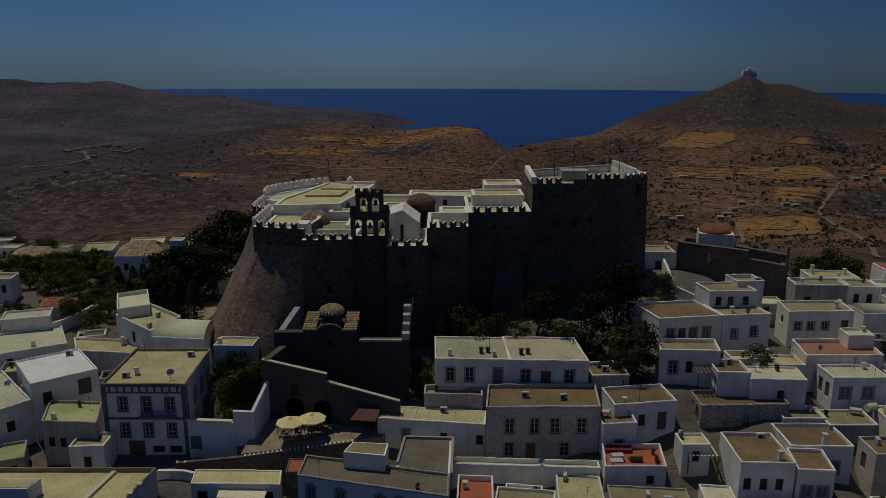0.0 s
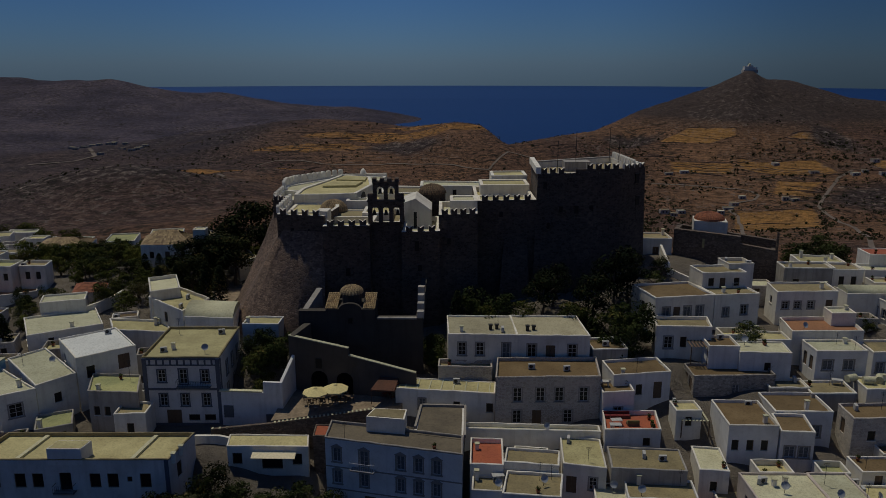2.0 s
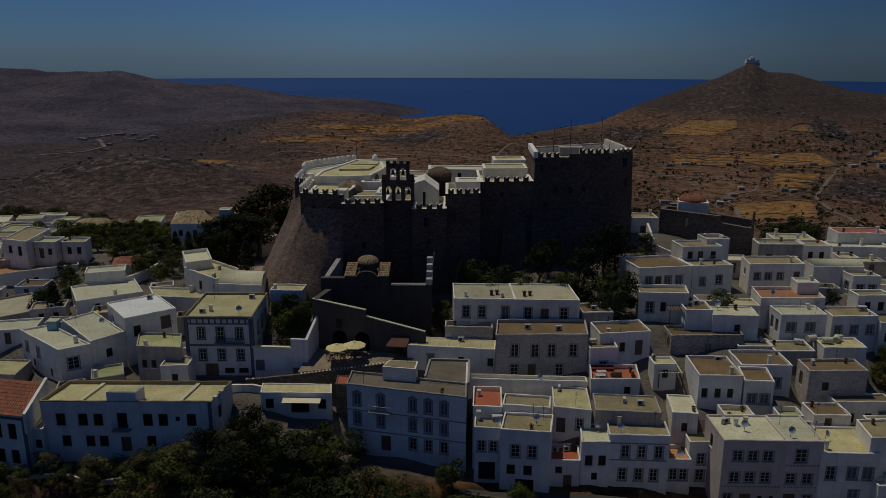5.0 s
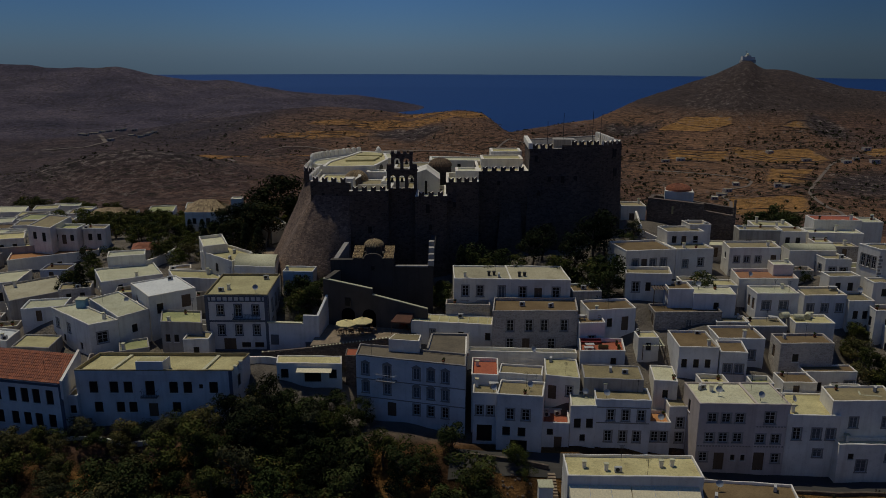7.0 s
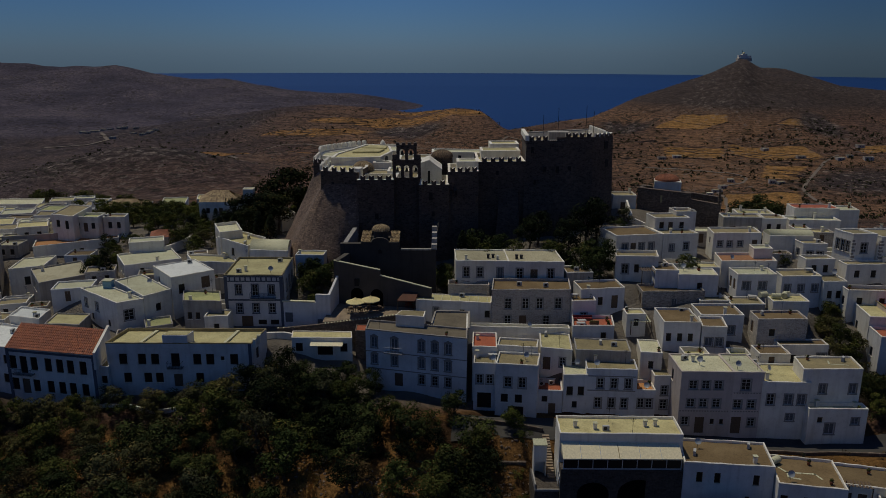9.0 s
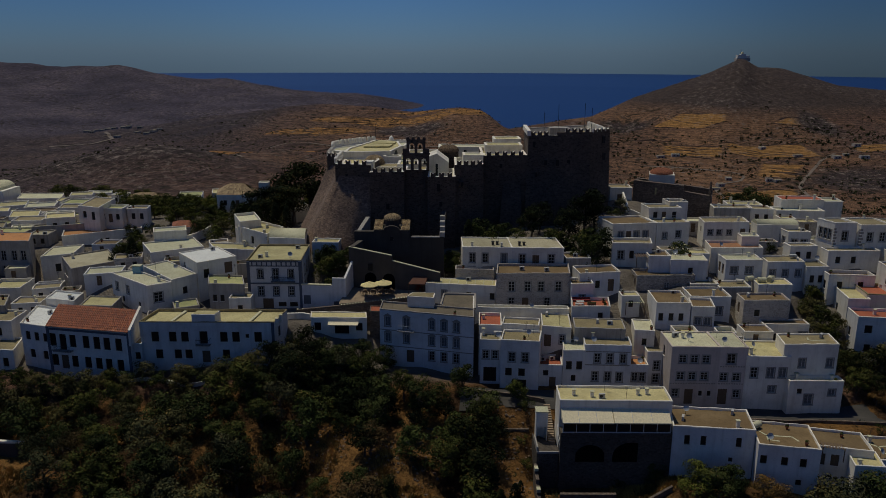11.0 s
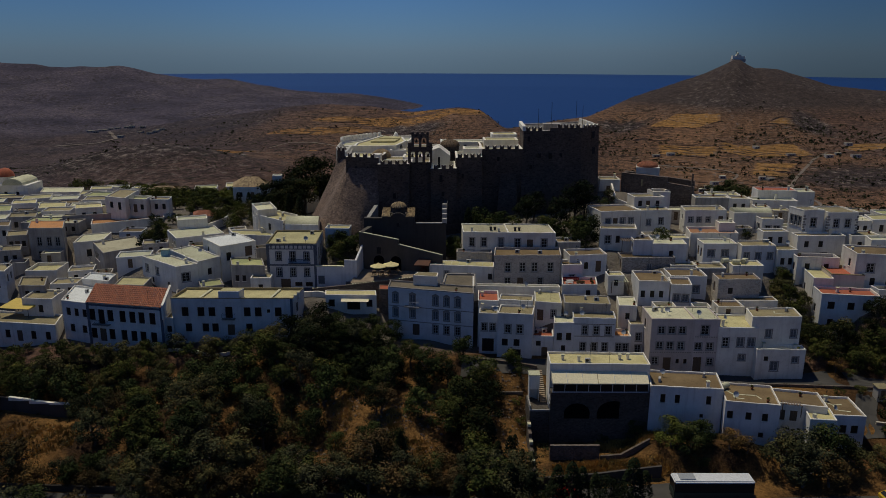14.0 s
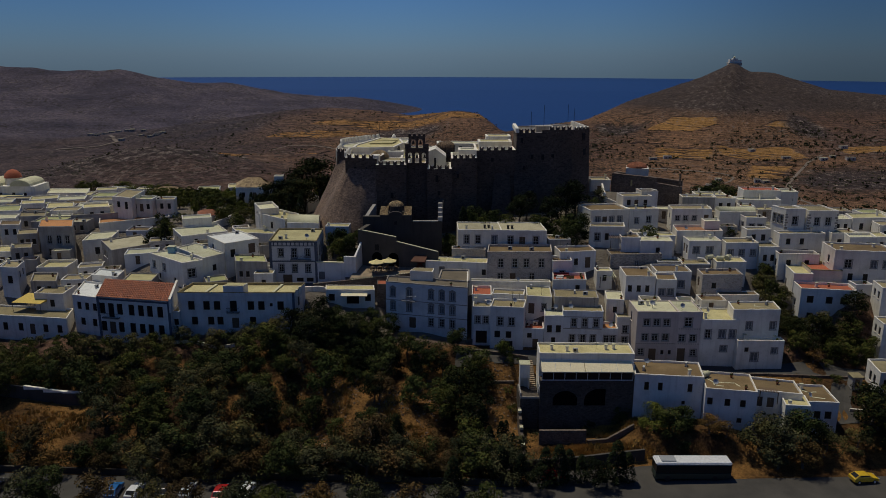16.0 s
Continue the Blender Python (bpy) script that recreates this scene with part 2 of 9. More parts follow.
def hillside():
    """Dry island land: earth, terraces, scrub and pale rock; paved lanes on the town's hill, straw-coloured grass below it."""
    m, nt, b = nodes_of("hillside")
    p = world_pos(nt)
    xyz = nt.nodes.new("ShaderNodeSeparateXYZ")
    nt.links.new(p, xyz.inputs[0])
    warp = nt.nodes.new("ShaderNodeVectorMath")
    warp.operation = "MULTIPLY_ADD"
    wn3 = nt.nodes.new("ShaderNodeTexNoise")
    wn3.inputs["Scale"].default_value = 0.02
    nt.links.new(p, wn3.inputs["Vector"])
    nt.links.new(wn3.outputs["Color"], warp.inputs[0])
    warp.inputs[1].default_value = (60, 60, 60)
    nt.links.new(p, warp.inputs[2])
    q = warp.outputs[0]
    broad = ramp(nt, noise_tex(nt, q, 0.0045, 7, 0.62), [(0.40, (0, 0, 0)), (0.60, (1, 1, 1))])
    earth = blend(nt, broad, (0.086, 0.054, 0.042), (0.165, 0.098, 0.057))
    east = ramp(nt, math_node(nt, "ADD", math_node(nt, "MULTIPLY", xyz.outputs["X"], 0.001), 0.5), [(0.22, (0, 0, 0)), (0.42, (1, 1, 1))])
    # western land is cooler: blue air haze mixed into the earth colour
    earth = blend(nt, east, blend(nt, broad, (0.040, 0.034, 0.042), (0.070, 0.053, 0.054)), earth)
    # bare crags higher up, their blue raised slightly to stand for haze
    crag = blend(nt, noise_tex(nt, p, 0.05, 8, 0.75), (0.036, 0.028, 0.026), (0.066, 0.051, 0.046))
    high = ramp(nt, math_node(nt, "ADD", math_node(nt, "MULTIPLY", xyz.outputs["Z"], 0.01), 0.3), [(0.16, (0, 0, 0)), (0.30, (1, 1, 1))])
    high = blend(nt, 1.0, high, ramp(nt, math_node(nt, "MULTIPLY", xyz.outputs["X"], 0.001), [(0.13, (0, 0, 0)), (0.2, (1, 1, 1))]), "MULTIPLY")
    far_y = ramp(nt, math_node(nt, "MULTIPLY", xyz.outputs["Y"], 0.001), [(0.45, (0, 0, 0)), (0.55, (1, 1, 1))])
    earth = blend(nt, blend(nt, 1.0, high, far_y, "MULTIPLY"), earth, crag)
    # fields of dry grass on terraces, ragged at their edges
    ragged = nt.nodes.new("ShaderNodeSeparateXYZ")
    edge = nt.nodes.new("ShaderNodeVectorMath")
    edge.operation = "MULTIPLY_ADD"
    wn4 = nt.nodes.new("ShaderNodeTexNoise")
    wn4.inputs["Scale"].default_value = 0.05
    nt.links.new(p, wn4.inputs["Vector"])
    nt.links.new(wn4.outputs["Color"], edge.inputs[0])
    edge.inputs[1].default_value = (24, 24, 24)
    nt.links.new(p, edge.inputs[2])
    nt.links.new(edge.outputs[0], ragged.inputs[0])
    straw_far = blend(nt, noise_tex(nt, stretched(nt, q, 0.03, 0.03, 0.5), 1.0, 5), (0.15, 0.085, 0.036), (0.30, 0.165, 0.055))
    for cx, cy, rx, ry in FIELDS:
        earth = blend(nt, oval(nt, ragged, cx + 12, cy + 12, 2 * rx, 2 * ry, 0.06), earth, straw_far)
    crooked = nt.nodes.new("ShaderNodeVectorMath")
    crooked.operation = "MULTIPLY_ADD"
    nt.links.new(wn4.outputs["Color"], crooked.inputs[0])
    crooked.inputs[1].default_value = (10, 10, 0)
    shifted = nt.nodes.new("ShaderNodeVectorMath")
    shifted.inputs[1].default_value = (-5, -5, 0)
    nt.links.new(p, shifted.inputs[0])
    nt.links.new(shifted.outputs[0], crooked.inputs[2])
    inside = None
    for pts, _ in PLOTS:
        k = plot(nt, crooked.outputs[0], pts)
        inside = k if inside is None else math_node(nt, "MAXIMUM", inside, k)
    earth = blend(nt, inside, earth, blend(nt, noise_tex(nt, p, 0.06, 6), (0.17, 0.098, 0.038), (0.30, 0.17, 0.055)))
    rubble = blend(nt, ramp(nt, noise_tex(nt, p, 0.10, 8, 0.8), [(0.52, (0, 0, 0)), (0.62, (1, 1, 1))]), (0.040, 0.030, 0.030), (0.20, 0.172, 0.155))
    for cx, cy, rx, ry in STONY:
        earth = blend(nt, oval(nt, ragged, cx + 12, cy + 12, 2 * rx, 2 * ry, 0.3), earth, rubble)
    wave = nt.nodes.new("ShaderNodeTexWave")
    wave.bands_direction = "Z"
    for k, v in (("Scale", 0.17), ("Distortion", 7.0), ("Detail", 5.0), ("Detail Scale", 0.22)):
        wave.inputs[k].default_value = v
    nt.links.new(p, wave.inputs["Vector"])
    # terrace bands: shaded risers and sunlit tops multiplied into the land colour
    terrace_shading = ramp(nt, wave.outputs["Fac"], [(0.04, (0.40, 0.38, 0.38)), (0.16, (1, 1, 1)), (0.8, (1, 1, 1)), (1.0, (1.3, 1.25, 1.15))])
    steep = blend(nt, 1.0, high, far_y, "MULTIPLY")
    earth = blend(nt, math_node(nt, "SUBTRACT", 0.5, math_node(nt, "MULTIPLY", steep, 0.42)), earth, terrace_shading, "MULTIPLY")
    # far range beyond the valley: scree, with distance haze put into its grey-violet colour
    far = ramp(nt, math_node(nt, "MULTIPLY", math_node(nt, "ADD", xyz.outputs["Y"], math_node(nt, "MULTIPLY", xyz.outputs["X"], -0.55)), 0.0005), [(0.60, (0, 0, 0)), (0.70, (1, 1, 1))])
    hazed_scree = blend(nt, ramp(nt, noise_tex(nt, q, 0.006, 8, 0.7), [(0.36, (0, 0, 0)), (0.64, (1, 1, 1))]), (0.039, 0.036, 0.054), (0.088, 0.075, 0.099))
    earth = blend(nt, far, earth, hazed_scree)
    patch = ramp(nt, noise_tex(nt, p, 0.014, 5), [(0.36, (0.15, 0.15, 0.15)), (0.55, (1, 1, 1))])
    for size, at in ((0.12, 0.30), (0.30, 0.34)):
        scrub = nt.nodes.new("ShaderNodeTexVoronoi")
        scrub.inputs["Scale"].default_value = size
        nt.links.new(stretched(nt, q, 1, 1, 0.3), scrub.inputs["Vector"])
        dots = ramp(nt, scrub.outputs["Distance"], [(at - 0.06, (1, 1, 1)), (at + 0.06, (0, 0, 0))])
        open_land = math_node(nt, "SUBTRACT", 0.85, math_node(nt, "MULTIPLY", math_node(nt, "MAXIMUM", inside, steep), 0.65))
        earth = blend(nt, math_node(nt, "MULTIPLY", blend(nt, 1.0, dots, patch, "MULTIPLY"), open_land), earth, (0.020, 0.018, 0.013))
    fine = ramp(nt, noise_tex(nt, p, 0.16, 10, 0.85), [(0.40, (0.28, 0.27, 0.28)), (0.5, (1.08, 1.05, 1.04)), (0.60, (2.2, 2.0, 1.85))])
    earth = blend(nt, 0.6, earth, fine, "MULTIPLY")
    finer = ramp(nt, noise_tex(nt, p, 0.75, 6, 0.75), [(0.38, (0.35, 0.34, 0.34)), (0.5, (1.0, 0.98, 0.97)), (0.63, (1.8, 1.7, 1.6))])
    earth = blend(nt, 0.55, earth, finer, "MULTIPLY")
    rock = ramp(nt, noise_tex(nt, p, 0.16, 9, 0.8), [(0.55, (0, 0, 0)), (0.60, (1, 1, 1))])
    stony = ramp(nt, noise_tex(nt, q, 0.006, 3), [(0.46, (0, 0, 0)), (0.58, (1, 1, 1))])
    earth = blend(nt, blend(nt, 1.0, rock, stony, "MULTIPLY"), earth, (0.15, 0.125, 0.11))
    # lanes and yards of the town, dry grass of the slope
    lane = blend(nt, noise_tex(nt, p, 0.5, 5), (0.13, 0.112, 0.092), (0.25, 0.215, 0.175))
    earth = blend(nt, oval(nt, xyz, 0, 116, 330, 96, 0.05), earth, lane)
    straw = blend(nt, ramp(nt, noise_tex(nt, p, 0.12, 6), [(0.4, (0, 0, 0)), (0.6, (1, 1, 1))]), (0.060, 0.034, 0.018), (0.25, 0.135, 0.045))
    straw = blend(nt, 0.95, straw, ramp(nt, noise_tex(nt, p, 2.2, 7, 0.75), [(0.3, (0.35, 0.35, 0.35)), (0.7, (1.5, 1.45, 1.35))]), "MULTIPLY")
    earth = blend(nt, oval(nt, xyz, 0, 33, 300, 66, 0.04), earth, straw)
    nt.links.new(earth, b.inputs["Base Color"])
    b.inputs["Roughness"].default_value = 0.97
    b.inputs["Specular IOR Level"].default_value = 0.1
    bump(nt, b, noise_tex(nt, p, 0.25, 9, 0.75), 1.0, 1.6)
    return m


def water():
    m, nt, b = nodes_of("sea_water")
    p = world_pos(nt)
    c = blend(nt, noise_tex(nt, stretched(nt, p, 0.3, 1, 1), 0.004, 4), (0.003, 0.022, 0.105), (0.005, 0.030, 0.135))
    nt.links.new(c, b.inputs["Base Color"])
    b.inputs["Roughness"].default_value = 0.4
    b.inputs["Specular IOR Level"].default_value = 0.22
    bump(nt, b, noise_tex(nt, p, 0.25, 6), 0.6, 0.6)
    return m


WHITE = plaster("whitewash", (0.84, 0.80, 0.71), (0.50, 0.44, 0.35), 0.5)
BLUEW = plaster("cool_whitewash", (0.76, 0.74, 0.715), (0.46, 0.44, 0.41), 0.5)
GREYW = plaster("grey_plaster", (0.42, 0.39, 0.35), (0.17, 0.15, 0.13), 0.8)
PINKW = plaster("rosy_plaster", (0.62, 0.535, 0.475), (0.38, 0.31, 0.26), 0.6)
STONEW = masonry("house_stone", (0.44, 0.40, 0.35), (0.62, 0.57, 0.50), (0.54, 0.50, 0.44), 0.45)
VAULTSTONE = masonry("vault_stone", (0.055, 0.045, 0.036), (0.13, 0.108, 0.088), (0.075, 0.062, 0.05), 0.4, 1.0)
# near-black fill painted in place of the shade inside arches
DARKNESS = plain("unlit_interior", (0.006, 0.006, 0.006), 1.0, 0.0, 0.0)
OLDSTONE = masonry("old_house_stone", (0.22, 0.20, 0.18), (0.50, 0.46, 0.40), (0.36, 0.33, 0.29), 0.4, 1.0)
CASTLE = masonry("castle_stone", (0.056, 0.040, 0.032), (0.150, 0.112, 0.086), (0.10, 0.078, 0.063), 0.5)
# rubble of the talus, its colour lightened for sun grazing the slope
TALUS = masonry("sunlit_talus_stone", (0.12, 0.082, 0.060), (0.34, 0.24, 0.175), (0.14, 0.10, 0.078), 0.42, 1.0)
RUBBLE = masonry("rubble_stone", (0.105, 0.080, 0.060), (0.235, 0.185, 0.145), (0.10, 0.08, 0.064), 0.4, 1.0)
DRYSTONE = masonry("dry_stone", (0.15, 0.105, 0.075), (0.33, 0.25, 0.18), (0.10, 0.07, 0.05), 0.4, 1.0)
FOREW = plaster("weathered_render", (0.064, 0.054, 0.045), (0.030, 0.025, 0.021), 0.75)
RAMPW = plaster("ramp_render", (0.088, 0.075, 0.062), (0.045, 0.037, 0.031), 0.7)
CREAM = roofing("cream_roofing", (0.58, 0.525, 0.27), (0.42, 0.37, 0.185))
CHALK = roofing("chalky_roofing", (0.61, 0.60, 0.42), (0.50, 0.48, 0.325))
ICE = roofing("fresh_white_roofing", (0.76, 0.78, 0.78), (0.66, 0.68, 0.68))
BROWN = roofing("earth_roofing", (0.145, 0.098, 0.043), (0.205, 0.145, 0.070))
OLIVE = roofing("olive_roofing", (0.30, 0.25, 0.13), (0.19, 0.16, 0.09))
LICHEN = roofing("lichen_roofing", (0.42, 0.42, 0.19), (0.28, 0.30, 0.14))
GRAVEL = roofing("gravel_roofing", (0.17, 0.142, 0.10), (0.115, 0.096, 0.07))
PALE = roofing("pale_olive_roofing", (0.44, 0.41, 0.29), (0.34, 0.31, 0.21))
TAN = roofing("tan_roofing", (0.32, 0.272, 0.15), (0.23, 0.19, 0.105))
REDR = roofing("red_roofing", (0.42, 0.12, 0.055), (0.34, 0.095, 0.05))
RUST = roofing("rusty_sheet", (0.15, 0.062, 0.036), (0.095, 0.046, 0.030))
TERRA = roofing("terracotta_paving", (0.30, 0.15, 0.075), (0.23, 0.12, 0.065))
ORANGE = roofing("orange_roofing", (0.55, 0.26, 0.09), (0.45, 0.22, 0.085))
TILES = tiled("barrel_tiles", (0.37, 0.13, 0.058), (0.22, 0.08, 0.043))
OLDTILES = tiled("old_tiles", (0.47, 0.345, 0.175), (0.22, 0.15, 0.085))
DARKTILES = tiled("brown_tiles", (0.26, 0.165, 0.09), (0.13, 0.085, 0.05))
GLASS = plain("dark_glass", (0.010, 0.011, 0.014), 0.35, 0.0, 0.25)
SHUTTER = plain("slate_paint", (0.105, 0.112, 0.125), 0.6)
FRAMEW = plain("pale_joinery", (0.46, 0.45, 0.43), 0.6)
TRIM = plain("blue_grey_trim", (0.10, 0.11, 0.14), 0.8)
STONETRIM = plain("stone_trim", (0.30, 0.27, 0.235), 0.9)
PALETRIM = plain("grey_stone_surround", (0.33, 0.305, 0.275), 0.9)
WOOD = plain("old_wood", (0.13, 0.085, 0.05), 0.8)
IRON = plain("painted_iron", (0.03, 0.03, 0.035), 0.5, 0.4)
LIGHTIRON = plain("white_iron", (0.6, 0.6, 0.6), 0.5, 0.1)
CANVAS = plain("cream_canvas", (0.72, 0.61, 0.28), 0.9)
AWNING = plain("cream_awning", (0.80, 0.70, 0.46), 0.8)
YELLOW = plain("yellow_canvas", (0.62, 0.45, 0.10), 0.9)
BARK = plain("bark", (0.10, 0.075, 0.055), 0.95)
LEAFA = foliage("broad_leaves", (0.025, 0.035, 0.012), (0.048, 0.060, 0.021), (0.070, 0.062, 0.026))
LEAFB = foliage("olive_leaves", (0.038, 0.042, 0.023), (0.064, 0.067, 0.037), (0.095, 0.078, 0.038))
LEAFE = foliage("fresh_leaves", (0.034, 0.048, 0.014), (0.066, 0.084, 0.026), (0.085, 0.078, 0.030))
LEAFC = foliage("cypress_leaves", (0.007, 0.012, 0.006), (0.017, 0.023, 0.010), (0.035, 0.030, 0.013))
LEAFD = foliage("dry_leaves", (0.060, 0.042, 0.022), (0.105, 0.070, 0.032), (0.05, 0.045, 0.018))
LAND = hillside()
SEA = water()
ASPHALT = speckled("asphalt", (0.040, 0.036, 0.032), (0.066, 0.059, 0.051), 0.25)
PAVING = speckled("paving", (0.20, 0.15, 0.10), (0.34, 0.26, 0.175), 0.9, fine=3.0)
EARTH = speckled("dry_earth", (0.20, 0.105, 0.045), (0.30, 0.18, 0.08), 0.25, relief=0.7, dist=0.08)


# ---- building helpers ----
def thing(name, x, y, z, label, category, group="", kind=""):
    ob = new(name)
    ob.location = (x, y, z)
    ob.empty_display_size = 0.5
    return tagged(ob, label, category, group, kind)


def to_mesh(name, bm, mats):
    me = bpy.data.meshes.new(name)
    bm.to_mesh(me)
    bm.free()
    for m in mats if isinstance(mats, (list, tuple)) else [mats]:
        me.materials.append(m)
    return me


def part(name, bm, mats, parent, label="", loc=(0, 0, 0), rz=0.0):
    ob = new(name, to_mesh(name, bm, mats))
    ob.parent, ob.location, ob.rotation_euler = parent, loc, (0, 0, rz)
    if label:
        ob["label"] = label
    return ob


def shared(name, me, parent, loc, rz=0.0, label="", scale=1.0):
    ob = new(name, me)
    ob.parent, ob.location, ob.rotation_euler = parent, loc, (0, 0, rz)
    if scale != 1.0:
        ob.scale = (scale, scale, scale)
    if label:
        ob["label"] = label
    return ob


def quad(bm, pts, mi=0):
    f = bm.faces.new([bm.verts.new(p) for p in pts])
    f.material_index = mi
    return f


def box(bm, x0, y0, z0, x1, y1, z1, mi=0):
    v = [bm.verts.new((x, y, z)) for z in (z0, z1) for x, y in ((x0, y0), (x1, y0), (x1, y1), (x0, y1))]
    for a in ((3, 2, 1, 0), (4, 5, 6, 7), (0, 1, 5, 4), (1, 2, 6, 5), (2, 3, 7, 6), (3, 0, 4, 7)):
        bm.faces.new([v[i] for i in a]).material_index = mi


def prism(bm, poly, z0, z1, mi=0, top=None):
    """An upright block on a polygon (anticlockwise); top: another polygon for its upper side; z1 may be a list."""
    top = top or poly
    n = len(poly)
    zz = z1 if isinstance(z1, (list, tuple)) else [z1] * n
    a = [bm.verts.new((p[0], p[1], z0)) for p in poly]
    b = [bm.verts.new((p[0], p[1], z)) for p, z in zip(top, zz)]
    for i in range(n):
        k = (i + 1) % n
        bm.faces.new((a[i], a[k], b[k], b[i])).material_index = mi
    bm.faces.new(b).material_index = mi
    bm.faces.new(a[::-1]).material_index = mi


def lathe(bm, profile, n=20, cx=0.0, cy=0.0, mi=0, smooth=True):
    rings = []
    for r, z in profile:
        rings.append([bm.verts.new((cx + r * math.cos(2 * math.pi * i / n), cy + r * math.sin(2 * math.pi * i / n), z)) for i in range(n)] if r > 1e-6 else [bm.verts.new((cx, cy, z))])
    for a, b in zip(rings, rings[1:]):
        for i in range(n):
            k = (i + 1) % n
            vs = [a[i % len(a)], a[k % len(a)], b[k % len(b)], b[i % len(b)]]
            vs = [v for j, v in enumerate(vs) if v not in vs[:j]]
            if len(vs) > 2:
                f = bm.faces.new(vs)
                f.material_index, f.smooth = mi, smooth


def bar(bm, a, b, r=0.04, n=5, mi=0):
    a, b = Vector(a), Vector(b)
    d = (b - a).normalized()
    u = d.orthogonal().normalized()
    w = d.cross(u)
    ra, rb = [[bm.verts.new(c + (u * math.cos(2 * math.pi * i / n) + w * math.sin(2 * math.pi * i / n)) * r) for i in range(n)] for c in (a, b)]
    for i in range(n):
        k = (i + 1) % n
        bm.faces.new((ra[i], ra[k], rb[k], rb[i])).material_index = mi
    bm.faces.new(rb).material_index = mi
    bm.faces.new(ra[::-1]).material_index = mi


def face_with_holes(bm, p0, p1, z0, z1, holes, reveal=0.22, mi=0):
    """A wall face from p0 to p1, outward to the right of that way, with sunk openings (u0, z0, u1, z1)."""
    p0, p1 = Vector((*p0, 0)), Vector((*p1, 0))
    w = (p1 - p0).length
    d = (p1 - p0) / w
    inn = Vector((-d.y, d.x, 0)) * reveal
    us = sorted({0.0, w, *[h[0] for h in holes], *[h[2] for h in holes]})
    vs = sorted({z0, z1, *[h[1] for h in holes], *[h[3] for h in holes]})
    at = lambda u, v: p0 + d * u + Vector((0, 0, v))
    for ua, ub in zip(us, us[1:]):
        for va, vb in zip(vs, vs[1:]):
            um, vm = (ua + ub) / 2, (va + vb) / 2
            if not any(h[0] < um < h[2] and h[1] < vm < h[3] for h in holes):
                quad(bm, (at(ua, va), at(ub, va), at(ub, vb), at(ua, vb)), mi)
    for a, b, c, e in holes:
        quad(bm, (at(a, b), at(a, b) + inn, at(a, e) + inn, at(a, e)), mi)
        quad(bm, (at(c, b) + inn, at(c, b), at(c, e), at(c, e) + inn), mi)
        quad(bm, (at(a, e), at(a, e) + inn, at(c, e) + inn, at(c, e)), mi)
        quad(bm, (at(a, b) + inn, at(a, b), at(c, b), at(c, b) + inn), mi)


WINDOWS = {}


def window_meshes(w, h, style):
    """Meshes of one opening's fill, at its bottom centre, x along the wall, y into it."""
    key = (round(w, 2), round(h, 2), style)
    if key in WINDOWS:
        return WINDOWS[key]
    out = {}
    f = bmesh.new()
    t = 0.09
    door = style in ("door", "arch_door")
    for x0, z0, x1, z1 in ((-w / 2, 0, -w / 2 + t, h), (w / 2 - t, 0, w / 2, h), (-w / 2 + t, h - t, w / 2 - t, h), (-w / 2 + t, 0, w / 2 - t, t)):
        box(f, x0, 0.10, z0, x1, 0.19, z1)
    if not door and style != "dark":
        box(f, -0.04, 0.11, t, 0.04, 0.18, h - t)
        for k in (0.36, 0.68):
            box(f, -w / 2 + t, 0.12, h * k - 0.025, -0.04, 0.17, h * k + 0.025)
            box(f, 0.04, 0.12, h * k - 0.025, w / 2 - t, 0.17, h * k + 0.025)
    out["frame"] = to_mesh("window", f, WOOD if door or style == "dark" else FRAMEW)
    g = bmesh.new()
    if style in ("shutter", "pediment", "door", "arch_door"):
        for s in (-1, 1):
            xa, xb = sorted((s * 0.01, s * (w / 2 - t)))
            g = bmesh.new()
            box(g, xa, 0.12, t, xb, 0.17, h - t)
            front = [q for q in g.faces if all(abs(v.co.y - 0.12) < 1e-4 for v in q.verts)]
            inset = bmesh.ops.inset_individual(g, faces=front, thickness=0.07, depth=-0.025)
            out.setdefault("fill", []).append(("leaf" if door else "shutter", to_mesh("shutter", g, WOOD if door else SHUTTER)))
    else:
        box(g, -w / 2 + t, 0.15, t, w / 2 - t, 0.16, h - t)
        out["fill"] = [("pane", to_mesh("pane", g, GLASS))]
    if style in ("stone", "pediment", "shutter", "blue"):
        e = bmesh.new()
        b = 0.16
        box(e, -w / 2 - b, -0.05, 0, -w / 2, 0.04, h)
        box(e, w / 2, -0.05, 0, w / 2 + b, 0.04, h)
        box(e, -w / 2 - b, -0.05, h, w / 2 + b, 0.04, h + b)
        box(e, -w / 2 - b - 0.06, -0.12, -0.14, w / 2 + b + 0.06, 0.04, 0)
        if style == "pediment":
            z = h + b
            prism_pts = [(-w / 2 - b - 0.1, z), (w / 2 + b + 0.1, z), (0, z + 0.42)]
            va = [e.verts.new((x, -0.12, q)) for x, q in prism_pts]
            vb = [e.verts.new((x, 0.03, q)) for x, q in prism_pts]
            e.faces.new(va)
            for i in range(3):
                k = (i + 1) % 3
                e.faces.new((va[k], va[i], vb[i], vb[k]))
        out["surround"] = to_mesh("surround", e, TRIM if style == "blue" else PALETRIM if style == "stone" else STONETRIM)
    else:
        e = bmesh.new()
        box(e, -w / 2 - 0.08, -0.09, -0.08, w / 2 + 0.08, 0.05, 0)
        out["sill"] = to_mesh("sill", e, WHITE)
    WINDOWS[key] = out
    return out


